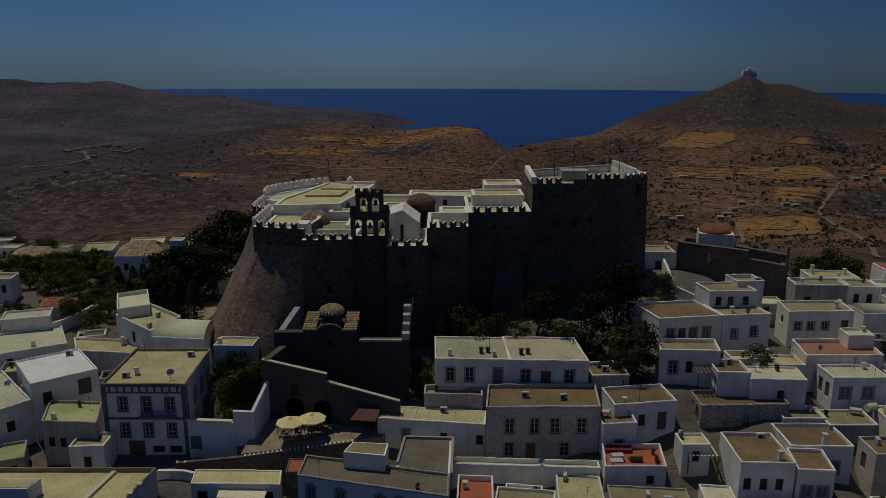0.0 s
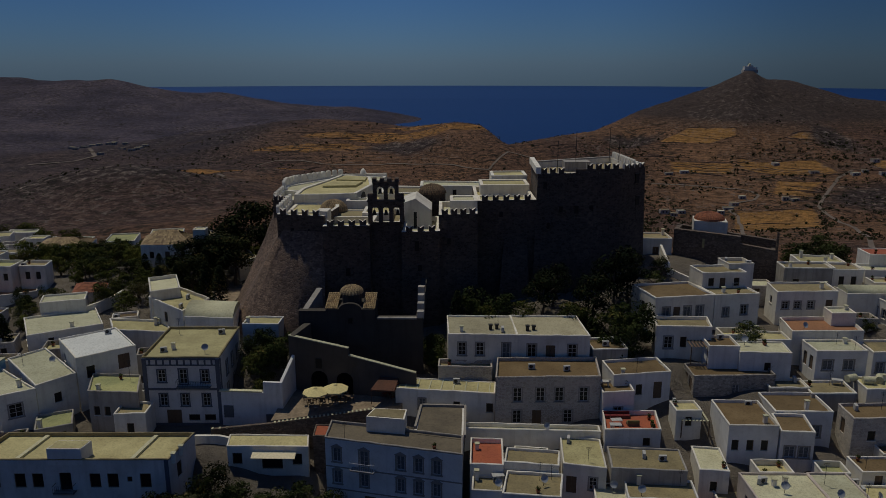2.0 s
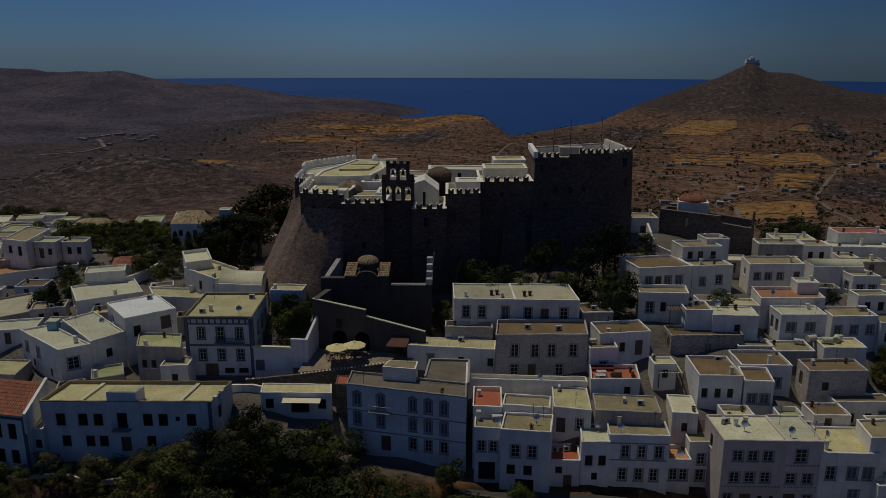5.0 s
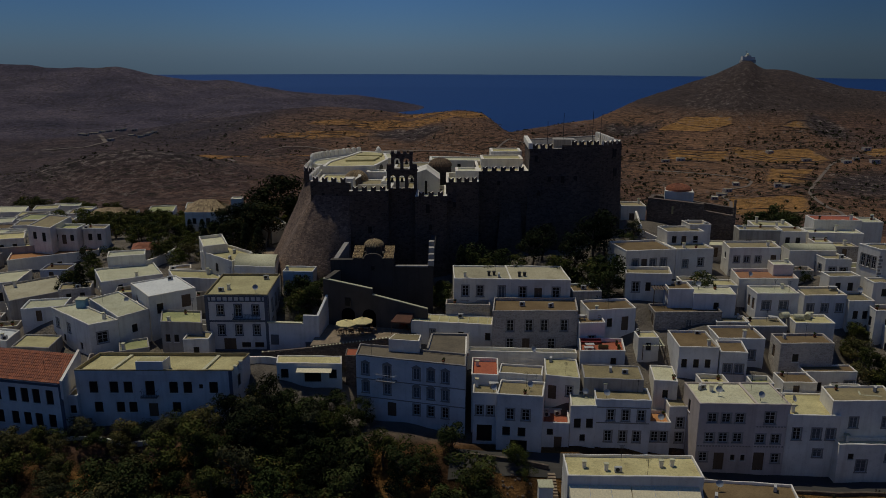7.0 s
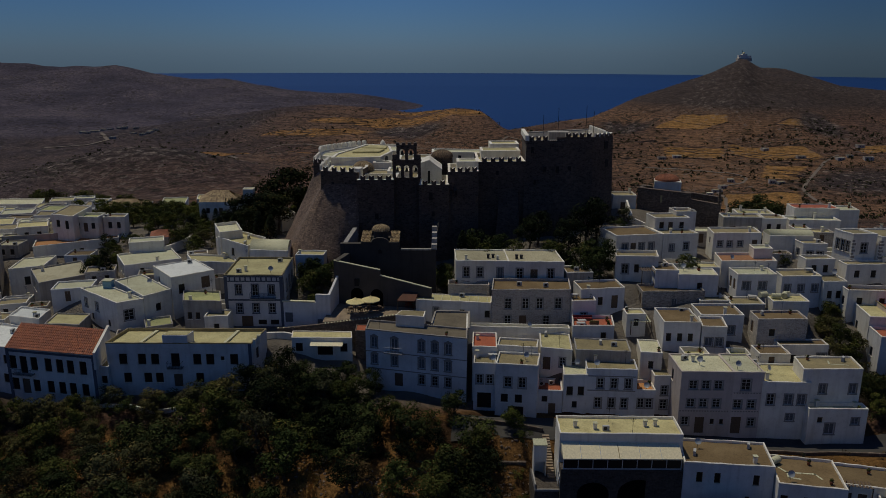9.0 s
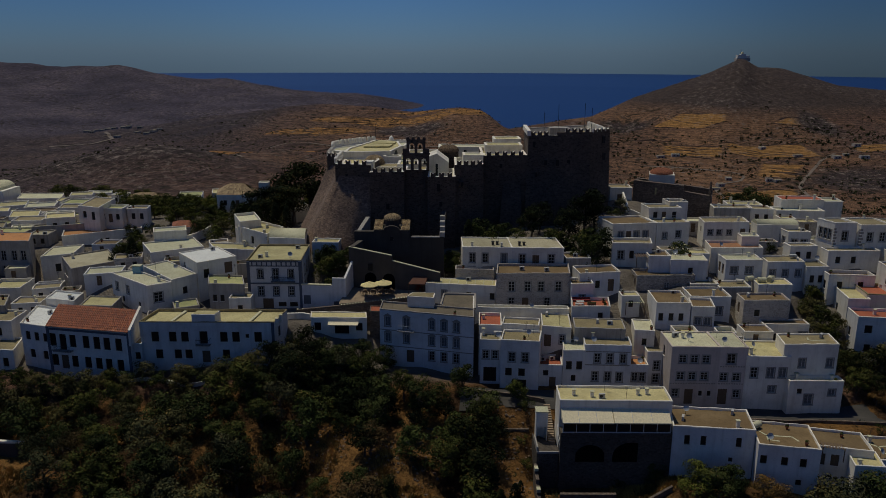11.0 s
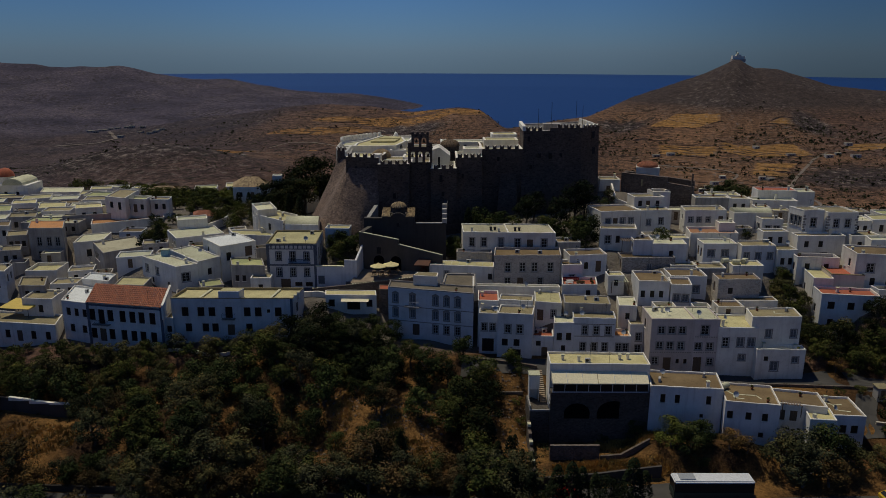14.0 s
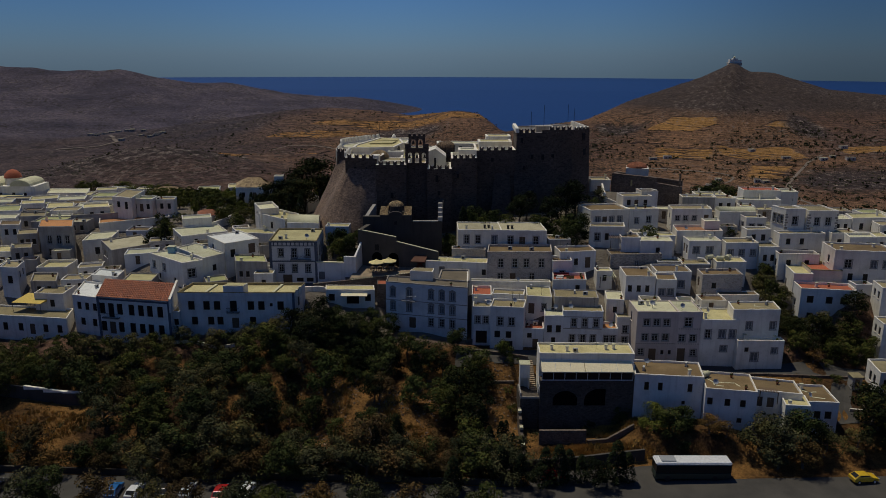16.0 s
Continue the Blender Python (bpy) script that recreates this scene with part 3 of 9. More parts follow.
def openings(parent, p0, p1, z1, rows):
    """Rows of (drop below the wall's top, height, width, places along it from 0 to 1, style). Returns the holes."""
    p0, p1 = Vector((*p0, 0)), Vector((*p1, 0))
    w = (p1 - p0).length
    d = (p1 - p0) / w
    rz = math.atan2(d.y, d.x)
    holes = []
    for drop, h, ww, places, style in rows:
        for u in places:
            c = min(max(u * w, ww / 2 + 0.2), w - ww / 2 - 0.2)
            zb = z1 - drop - h
            holes.append((c - ww / 2, zb, c + ww / 2, zb + h))
            ms = window_meshes(ww, h, style)
            q = p0 + d * c
            kind = "door" if "door" in style else "window"
            ob = shared(kind, ms["frame"], parent, (q.x, q.y, zb), rz)
            for fname, fmesh in ms["fill"]:
                shared(fname, fmesh, ob, (0, 0, 0))
            if "surround" in ms:
                shared("surround", ms["surround"], ob, (0, 0, 0))
            if "sill" in ms and kind == "window":
                shared("sill", ms["sill"], ob, (0, 0, 0))
    return holes


def corner_points(w, yaw, d, side):
    """Footprint from its front left corner at the origin."""
    a, s = radians(yaw), radians(side)
    fr = Vector((w * math.cos(a), w * math.sin(a)))
    bl = Vector((d * math.cos(s), d * math.sin(s)))
    return [Vector((0, 0)), fr, fr + bl, bl]


def shrunk(poly, t):
    """The polygon (anticlockwise) moved in by t."""
    out, n = [], len(poly)
    for i in range(n):
        a, b, c = poly[i - 1], poly[i], poly[(i + 1) % n]
        d1, d2 = (b - a).normalized(), (c - b).normalized()
        n1, n2 = Vector((-d1.y, d1.x)), Vector((-d2.y, d2.x))
        k = (n1 + n2) / max(0.3, 1 + n1.dot(n2))
        out.append(b + k * t)
    return out


HOUSE_WORDS = {
    "whitewash": "whitewashed", "cool_whitewash": "bluish white", "grey_plaster": "grey plastered", "rosy_plaster": "rosy grey plastered",
    "house_stone": "pale stone", "old_house_stone": "weathered rubble stone", "rubble_stone": "rough rubble stone", "cream_roofing": "cream lime", "chalky_roofing": "chalky white", "fresh_white_roofing": "fresh white",
    "earth_roofing": "brown earth", "olive_roofing": "olive-brown", "lichen_roofing": "lichen-green", "tan_roofing": "sandy tan", "gravel_roofing": "grey gravel", "pale_olive_roofing": "pale olive", "red_roofing": "red-painted",
    "orange_roofing": "orange-painted", "terracotta_paving": "terracotta-paved", "weathered_render": "weathered grey", "castle_stone": "dark stone",
}


FOOT, ROOFS = [], []


def clear_of_houses(x, y, gap):
    """True where no house stands within gap metres."""
    p = Vector((x, y))
    for poly, cx, cy, rad in FOOT:
        if abs(x - cx) < rad + gap and abs(y - cy) < rad + gap and all((b - a).normalized().cross(p - a) > -gap for a, b in zip(poly, poly[1:] + poly[:1])):
            return False
    return True


def find_house(x, y):
    return min((o for o in scene.objects if o.parent is None and o.name.startswith("house")), key=lambda o: (o.location.x - x) ** 2 + (o.location.y - y) ** 2)


def house(x, y, w, yaw, d, side, z1, z0, wall=None, roof=None, par=0.35, rim=None, front=(), left=(), right=(), label="", name="house", rimw=0.18, back=()):
    """A flat-roofed house: walls with sunk openings, a parapet all round and the roof within it."""
    wall, roof = wall or WHITE, roof or CREAM
    rim = rim or wall
    h = z1 - z0
    if not label:
        label = f"{HOUSE_WORDS[wall.name]} house with a flat {HOUSE_WORDS[roof.name]} roof"
    ob = thing(name, x, y, z0, label, "house", "houses of the hill town")
    poly = corner_points(w, yaw, d, side)
    mid = (poly[0] + poly[2]) / 2 + Vector((x, y))
    FOOT.append(([p + Vector((x, y)) for p in poly], mid.x, mid.y, max((poly[2] - poly[0]).length, (poly[3] - poly[1]).length) / 2))
    bm = bmesh.new()
    for k, rows in enumerate((front, right, back, left)):
        p0, p1 = poly[k], poly[(k + 1) % 4]
        holes = openings(ob, p0, p1, h, rows)
        face_with_holes(bm, p0, p1, -2.0, h, holes)
    inner = shrunk(poly, rimw)
    part("wall", bm, wall, ob)
    # parapet: hand-plastered, its edge never quite straight or level
    bm = bmesh.new()
    jit = random.Random(int(x * 37 + y * 91 + z1 * 13))
    outer = shrunk(poly, -0.035)
    for i in range(4):
        k = (i + 1) % 4
        n = max(2, int((poly[k] - poly[i]).length / 1.1))
        rows = []
        for s in range(n + 1):
            u = s / n
            ends = s in (0, n)
            dz = 0.0 if ends else jit.uniform(-0.04, 0.06)
            sh = 0.0 if ends else jit.uniform(-0.05, 0.05)
            o, m, q = outer[i].lerp(outer[k], u), poly[i].lerp(poly[k], u), inner[i].lerp(inner[k], u)
            q2 = q.lerp(m, sh / rimw)
            m2 = m.lerp(q2, 0.25)
            rows.append(((*o, h - 0.16), (*o, h - 0.03 + dz), (*m2, h + 0.04 + dz), (*q2.lerp(m, 0.2), h + 0.03 + dz), (*q2, h - 0.05 + dz), (*q, h - par)))
        for p, q in zip(rows, rows[1:]):
            for j in range(5):
                quad(bm, (p[j], q[j], q[j + 1], p[j + 1]))
    part("parapet", bm, rim, ob)
    bm = bmesh.new()
    prism(bm, inner, h - par - 0.2, h - par)
    part("roof", bm, roof, ob)
    mid = (poly[0] + poly[2]) / 2 + Vector((x, y))
    ROOFS.append((mid.x, mid.y, z1 - par, poly[1], poly[3], name))
    return ob


# ---- land and sea ----
SEA_Z = -70.0
TOWN_FRONT = [(-57, 70, 6), (-35, 71, 7), (-74, 70, 4.5), (-95, 70, 3), (-42, 83.5, 12.7), (-30, 80, 13), (-20, 76, 10.5), (-16, 71, 6.3), (0, 67, 6), (5, 63, 5.8), (12, 64, 5.6), (20, 63, 5.4), (30, 64, 4.5),
              (34, 64, 3.6), (45, 59.5, 3.6), (58, 59.5, 3.6), (69, 73, 5), (80, 79, 14), (5, 81, 13.8), (20, 80, 15), (18, 74, 13.8), (33, 73, 13), (45, 75, 13), (54, 75, 10), (66, 84, 11), (90, 70, 8), (36, 64.5, 3.2), (41, 64.5, 3.2), (44, 61.5, 3.2), (37.5, 61.8, 3.4), (48, 61, 3.2), (13, 46.5, -2.2), (19, 46.2, -2.2), (25.5, 46, -1.8), (16, 44, -2.4), (23, 44, -2.2), (72, 90.2, 17.4), (77, 90.2, 17.4), (82, 91, 17.2), (70, 86.2, 12.5), (75, 86, 13.0), (74, 92, 18.0), (80, 93, 18.0)]
TOWN_BACK = [(62, 89, 15), (50, 88, 17), (40, 86, 17.5), (35, 85, 16.5), (30, 91, 19.5), (38, 97, 21.5), (50, 101, 21), (68, 99, 21), (78, 95, 21.8), (70, 117, 24), (31, 112, 26.3), (38, 120, 26.5), (15, 109, 23), (0, 103, 20), (-5, 92.5, 16.3),
             (-15, 90, 16), (-24, 95, 19), (-37, 115, 19), (-36, 102, 20.5), (-55, 103, 17.3), (-66, 99, 16.5), (-58, 82, 12.8), (-87, 106, 9.8), (-102, 104, 13), (-95, 120, 16.5), (-94, 132, 20)]
SLOPE = [(-50, 60, 2), (-20, 60, 2), (0, 53, 0.5), (-70, 54, -1), (-30, 43, -3), (0, 40, -3.8), (-80, 38, -4), (5, 31, -4.3), (-60, 31, -4.3), (30, 34, -3.1), (45, 33, -3), (60, 31, -2.5), (15, 45, -1.5),
         (28, 45, 0.6), (40, 41, 0.8), (57, 41.5, -0.9), (70, 46, 1), (76, 60, 3), (0, 12, -9), (-60, 10, -10), (60, 10, -8), (-110, 50, -3), (110, 50, 2), (0, -40, -22), (-90, -40, -24), (90, -40, -22)]
HILLTOP = [(45, 140, 20), (-5, 160, 18), (-42, 146, 18.0), (-50, 142, 18.0), (71, 131, 21.0), (78, 132, 20.0), (25, 160, 14), (-70, 135, 19), (-62, 120, 18.5), (-60, 150, 17), (-60, 172, 12), (-100, 165, 15), (-120, 130, 14), (-150, 200, 10), (-140, 160, 12), (-182, 170, 9), (-185, 225, 6),
           (-110, 205, 10), (-80, 195, 10), (100, 120, 20), (110, 95, 18), (140, 120, 2), (62, 165, 4), (85, 150, 4), (110, 160, -4), (100, 195, -14), (140, 165, -12), (60, 200, -12), (-105, 250, -8), (-135, 245, -8), (-60, 220, -6), (-20, 205, -4), (20, 200, -8), (-110, 95, 9), (-130, 80, 3), (-140, 115, 10)]
CONTROL = np.array(TOWN_FRONT + TOWN_BACK + SLOPE + HILLTOP, float)

# Profiles of the far land, by bearing from the walk (tangent of the angle off straight ahead)
BEAR = np.array([-1.6, -0.9, -0.583, -0.508, -0.434, -0.382, -0.352, -0.278, -0.226, -0.167, -0.1, -0.048, 0.012, 0.05, 0.085, 0.2, 0.257, 0.31, 0.354, 0.385, 0.4, 0.422, 0.457, 0.495, 0.535, 0.585, 0.8, 1.6])
MIDZ = np.array([-45, -50, -50, -50, -47, -42, -38, -27, -13, -10, -12, -15, -5, -8, -24, -18, 1, 16, 29, 44, 54, 40, 39, 27, 15, 11, 0, -30], float)
MIDR = np.array([700, 800, 900, 920, 950, 980, 1000, 1000, 1000, 1000, 980, 950, 900, 880, 800, 950, 1050, 1100, 1150, 1180, 1200, 1200, 1230, 1220, 1220, 1220, 1150, 900], float)
FARZ = np.array([-20, 20, 30, 18, 24, 6, -4, -5, -26, -42, -52, -64, -85, -90, -90, -90, -90, -90, -90, -90, -90, -90, -90, -90, -90, -90, -90, -90], float)
VALZ = np.array([-50, -45, -40, -38, -36, -36, -36, -36, -36, -38, -42, -46, -48, -50, -52, -60, -62, -63, -63, -63, -62, -62, -60, -58, -56, -54, -52, -50], float)


NOISE_TABLES = np.random.RandomState(7).rand(8, 256, 256)


def fbm(x, y, scale, octaves=4):
    """Smooth value noise on arrays."""
    tot, amp = np.zeros_like(x), 1.0
    for k in range(octaves):
        tab = NOISE_TABLES[k]
        u, v = x / scale + 31.7 * k + 1000, y / scale + 17.3 * k + 1000
        i, j = np.floor(u).astype(int), np.floor(v).astype(int)
        a, b = u - i, v - j
        a, b = a * a * (3 - 2 * a), b * b * (3 - 2 * b)
        g = lambda di, dj: tab[(i + di) % 256, (j + dj) % 256]
        tot += amp * ((g(0, 0) * (1 - a) + g(1, 0) * a) * (1 - b) + (g(0, 1) * (1 - a) + g(1, 1) * a) * b - 0.5)
        amp, scale = amp * 0.5, scale * 0.5
    return tot


def ground_z(x, y):
    """Height of the land at arrays x, y."""
    x, y = np.atleast_1d(np.asarray(x, float)), np.atleast_1d(np.asarray(y, float))
    d2 = (x[:, None] - CONTROL[None, :, 0]) ** 2 + (y[:, None] - CONTROL[None, :, 1]) ** 2 + 4.0
    wgt = d2 ** -1.9
    near = (wgt * CONTROL[None, :, 2]).sum(1) / wgt.sum(1)
    near = near + 0.5 * fbm(x, y, 9.0, 3)
    # the road's bench along the foot of the slope
    top = np.interp(x, [-130, -70, 6, 8.7, 29, 60, 120], [39.8, 36.8, 32.8, 36, 38, 36, 36])
    bench = np.interp(x, [-130, -70, -12, 6, 30, 60, 120], [-4.5, -4.3, -4.1, -4.0, -3.2, -2.6, -2.0])
    k = np.clip((top + 2.5 - y) / 2.5, 0, 1) * np.clip((y - top + 14) / 3, 0, 1)
    near = near + (bench - near) * k
    dx, dy = x + 2, y + 10
    r = np.hypot(dx, dy)
    ahead = dy > 0.25 * np.abs(dx)
    tb = np.where(ahead, dx / np.maximum(dy, 1e-3), np.sign(dx) * 4)
    mz, mr, fz, vz = (np.interp(tb, BEAR, q) for q in (MIDZ, MIDR, FARZ, VALZ))
    s = np.clip((r - 620) / np.maximum(mr - 620, 50), 0, 1)
    s = s * s * (3 - 2 * s)
    inner = np.interp(r, [250, 430, 620], [0, 1, 2])
    z0 = np.where(inner < 1, 2 + (0.55 * vz - 2) * inner, 0.55 * vz + 0.45 * vz * (inner - 1))
    z = z0 + (mz - z0) * s
    back = np.clip((r - mr) / 350, 0, 1)
    z = z + (np.interp(tb, [-0.25, 0.0], [-58, -76]) - z) * back ** 1.3
    fr = np.interp(tb, [-0.6, 0.0], [2250, 1850])
    rise = np.clip((r - 1450) / (fr - 1450), 0, 1)
    z = np.where(r > mr, z + np.maximum(fz - np.interp(tb, [-0.25, 0.0], [-58, -76]), 0) * rise ** 1.5, z)
    z = z + 26 * np.exp(-((x + 235) / 95) ** 2 - ((y - 500) / 75) ** 2) + 12 * np.exp(-((x + 150) / 60) ** 2 - ((y - 620) / 50) ** 2)
    fall = np.clip((r - fr) / 500, 0, 1)
    z = np.where(r > fr, z + (-90 - z) * fall, z)
    rough = np.clip((r - 300) / 500, 0, 1) * np.where((tb > 0.0) & (r > mr + 60), 0.0, 1.0)
    z = z + rough * (14 * fbm(x, y, 190.0, 5)) * np.where(np.abs(r - mr) < 120, 0.35, 1.0) * np.where(r > 1500, 0.8, 1.0)
    z = np.where((tb > 0.0) & (r > mr + 450), -90.0, z)
    z = np.where(ahead, z, np.interp(r, [100, 300, 900, 1400], [-22, -45, -60, -90]))
    mix = np.clip((np.hypot(x, y - 70) - np.where(x < 0, 190, 150)) / 130, 0, 1)
    mix = mix * mix * (3 - 2 * mix)
    return near * (1 - mix) + z * mix


def build_land():
    n = 720
    radii = [0.0]
    step = 1.7
    while radii[-1] < 3400:
        radii.append(radii[-1] + step)
        if radii[-1] > 115:
            step *= 1.022
    radii = np.array(radii[1:])
    ang = np.arange(n) * 2 * np.pi / n
    xs = (np.cos(ang)[None, :] * radii[:, None]).ravel()
    ys = 70 + (np.sin(ang)[None, :] * radii[:, None]).ravel()
    zs = np.concatenate([ground_z(xs[i:i + 20000], ys[i:i + 20000]) for i in range(0, len(xs), 20000)])
    co = np.column_stack((xs, ys, zs))
    co = np.vstack((co, [0, 70, float(ground_z(0, 70)[0])]))
    idx = np.arange(len(radii) * n).reshape(len(radii), n)
    a, b = idx[:-1], idx[1:]
    q = np.stack((a, b, np.roll(b, -1, 1), np.roll(a, -1, 1)), -1).reshape(-1, 4)
    me = bpy.data.meshes.new("ground")
    faces = [tuple(map(int, f)) for f in q] + [(len(co) - 1, int(idx[0, i]), int(idx[0, (i + 1) % n])) for i in range(n)]
    me.from_pydata(co.tolist(), [], faces)
    me.polygons.foreach_set("use_smooth", [True] * len(me.polygons))
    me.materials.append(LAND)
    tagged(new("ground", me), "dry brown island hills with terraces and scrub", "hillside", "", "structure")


build_land()
bm = bmesh.new()
lathe(bm, [(0.001, SEA_Z), (600, SEA_Z), (1500, SEA_Z), (3000, SEA_Z), (4935, SEA_Z), (4936, SEA_Z - 40)], 128, 0, -35)
sea = new("water", to_mesh("water", bm, SEA))
tagged(sea, "deep blue open sea reaching the horizon", "sea", "", "structure")


# ---- the monastery ----
monastery = thing("monastery", 0, 105, 20, "fortified dark stone monastery with swallow-tailed battlements on a hilltop", "monastery")


def merlon_mesh():
    """A swallow-tailed merlon, 0.9 wide, whitewashed on top and behind."""
    bm = bmesh.new()
    w, t, h = 0.46, 0.24, 0.95
    prof = [(-w, 0), (w, 0), (w + 0.05, h), (0.24, h - 0.12), (0, h - 0.36), (-0.24, h - 0.12), (-w - 0.05, h)]
    a = [bm.verts.new((x, -t, z)) for x, z in prof]
    b = [bm.verts.new((x, t, z)) for x, z in prof]
    bm.faces.new(a).material_index = 1
    bm.faces.new(b[::-1])
    for i in range(len(prof)):
        k = (i + 1) % len(prof)
        bm.faces.new((a[k], a[i], b[i], b[k]))
    return to_mesh("merlon", bm, [WHITE, CASTLE])


def white_merlon_mesh():
    bm = bmesh.new()
    w, t, h = 0.5, 0.26, 1.15
    prof = [(-w, 0), (w, 0), (w, h - 0.25), (w * 0.6, h), (-w * 0.6, h), (-w, h - 0.25)]
    a = [bm.verts.new((x, -t, z)) for x, z in prof]
    b = [bm.verts.new((x, t, z)) for x, z in prof]
    bm.faces.new(a)
    bm.faces.new(b[::-1])
    for i in range(len(prof)):
        k = (i + 1) % len(prof)
        bm.faces.new((a[k], a[i], b[i], b[k]))
    return to_mesh("merlon", bm, WHITE)


MERLON, WMERLON = merlon_mesh(), white_merlon_mesh()
MX, MY, MZ = 0, 105, 20


def merlons(ax, ay, bx, by, z, gap=1.75, me=None):
    a, b = Vector((ax, ay)), Vector((bx, by))
    n = max(2, round((b - a).length / gap))
    rz = math.atan2(b.y - a.y, b.x - a.x)
    for i in range(n):
        p = a.lerp(b, (i + 0.5) / n)
        shared("merlon", me or MERLON, monastery, (p.x - MX, p.y - MY, z - MZ - 0.05), rz)


def block(name, pts, z0, z1, mat, label="", top=None, roof=None, par=0.9):
    """A wall block of the monastery on world points, with a roof sunk behind its parapet."""
    poly = [Vector((p[0] - MX, p[1] - MY)) for p in pts]
    tp = [Vector((p[0] - MX, p[1] - MY)) for p in top] if top else poly
    bm = bmesh.new()
    n = len(poly)
    for i in range(n):
        k = (i + 1) % n
        quad(bm, ((*poly[i], z0 - MZ), (*poly[k], z0 - MZ), (*tp[k], z1 - MZ), (*tp[i], z1 - MZ)))
    if roof:
        inner = shrunk(tp, 0.55)
        for i in range(n):
            k = (i + 1) % n
            quad(bm, ((*tp[i], z1 - MZ), (*tp[k], z1 - MZ), (*inner[k], z1 - MZ), (*inner[i], z1 - MZ)), 1)
            quad(bm, ((*inner[i], z1 - MZ), (*inner[k], z1 - MZ), (*inner[k], z1 - par - MZ), (*inner[i], z1 - par - MZ)), 1)
        ob = part(name, bm, [mat, WHITE], monastery, label)
        rb = bmesh.new()
        prism(rb, inner, z1 - par - 0.3 - MZ, z1 - par - MZ)
        part("roof", rb, roof, ob)
    else:
        bm.faces.new([bm.verts.new((*p, z1 - MZ)) for p in tp])
        ob = part(name, bm, mat, monastery, label)
    return ob


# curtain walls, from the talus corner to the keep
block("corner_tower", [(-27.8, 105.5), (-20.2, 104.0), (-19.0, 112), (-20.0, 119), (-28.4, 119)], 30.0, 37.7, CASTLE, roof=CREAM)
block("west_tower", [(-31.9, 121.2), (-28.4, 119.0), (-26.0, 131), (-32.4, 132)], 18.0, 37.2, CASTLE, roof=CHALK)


def talus():
    """The battered foot of the corner: rubble that flares out round the corner as it goes down."""
    top = [(-32.4, 131), (-32.0, 122), (-28.8, 118.2), (-27.95, 108), (-27.6, 106.2), (-26.9, 105.35), (-25.6, 105.0), (-22.5, 104.4), (-20.1, 103.9)]
    foot = [(-42.0, 132), (-41.2, 121), (-40.0, 112), (-38.6, 104.6), (-37.8, 100.4), (-35.6, 97.4), (-31.8, 95.9), (-26.0, 96.0), (-20.1, 98.2)]
    jit = random.Random(8)
    bm = bmesh.new()
    rows = []
    n = 4 * (len(top) - 1)
    for k in range(13):
        v = k / 12
        row = []
        for i in range(n + 1):
            j = min(i // 4, len(top) - 2)
            f = i / 4 - j
            a, b = Vector(top[j]).lerp(Vector(top[j + 1]), f), Vector(foot[j]).lerp(Vector(foot[j + 1]), f)
            p = a.lerp(b, v ** 1.12)
            w = 0.0 if k in (0, 12) or i in (0, n) else 0.12
            row.append(bm.verts.new((p.x - MX + jit.uniform(-w, w), p.y - MY + jit.uniform(-w, w), 35.2 - 19.7 * v - MZ)))
        rows.append(row)
    for a, b in zip(rows, rows[1:]):
        for i in range(n):
            bm.faces.new((b[i], b[i + 1], a[i + 1], a[i])).smooth = True
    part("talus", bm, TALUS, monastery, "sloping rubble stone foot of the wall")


talus()
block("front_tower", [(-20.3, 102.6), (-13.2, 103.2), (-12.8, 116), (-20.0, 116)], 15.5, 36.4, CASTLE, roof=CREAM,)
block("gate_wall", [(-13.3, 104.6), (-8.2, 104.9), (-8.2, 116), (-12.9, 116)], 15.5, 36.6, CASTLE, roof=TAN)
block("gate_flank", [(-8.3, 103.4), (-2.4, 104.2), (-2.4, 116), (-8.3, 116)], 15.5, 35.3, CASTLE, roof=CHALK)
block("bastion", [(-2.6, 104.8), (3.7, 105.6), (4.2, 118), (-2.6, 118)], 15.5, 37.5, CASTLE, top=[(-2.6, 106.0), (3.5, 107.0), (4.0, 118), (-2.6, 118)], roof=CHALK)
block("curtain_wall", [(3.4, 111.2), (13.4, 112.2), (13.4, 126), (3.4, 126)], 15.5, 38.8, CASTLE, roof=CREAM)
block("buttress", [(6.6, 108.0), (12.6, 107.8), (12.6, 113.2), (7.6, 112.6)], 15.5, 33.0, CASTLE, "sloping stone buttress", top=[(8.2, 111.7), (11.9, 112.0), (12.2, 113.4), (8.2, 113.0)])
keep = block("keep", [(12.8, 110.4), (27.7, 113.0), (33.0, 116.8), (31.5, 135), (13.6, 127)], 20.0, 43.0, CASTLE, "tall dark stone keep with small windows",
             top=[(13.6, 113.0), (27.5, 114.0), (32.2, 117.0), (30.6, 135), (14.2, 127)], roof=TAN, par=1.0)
# battlements
merlons(-27.6, 105.7, -20.6, 104.3, 37.7)
merlons(-28.1, 118.4, -27.9, 106.4, 37.7, 1.9, WMERLON)
merlons(-31.7, 121.3, -28.6, 119.3, 37.2, 1.4)
merlons(-32.2, 131.4, -31.9, 122.2, 37.2, 1.8)
merlons(-20.0, 102.9, -13.4, 103.5, 36.4)
merlons(-8.0, 103.7, -2.8, 104.4, 35.3, 1.5)
merlons(-2.4, 106.3, 3.4, 107.2, 37.5, 1.5)
merlons(4.0, 111.5, 12.8, 112.4, 38.8)
merlons(13.9, 113.3, 18.2, 113.6, 43.0, 1.5)
merlons(21.5, 113.9, 27.3, 114.3, 43.6, 1.4)
merlons(27.8, 114.4, 32.0, 117.2, 43.4, 1.3)
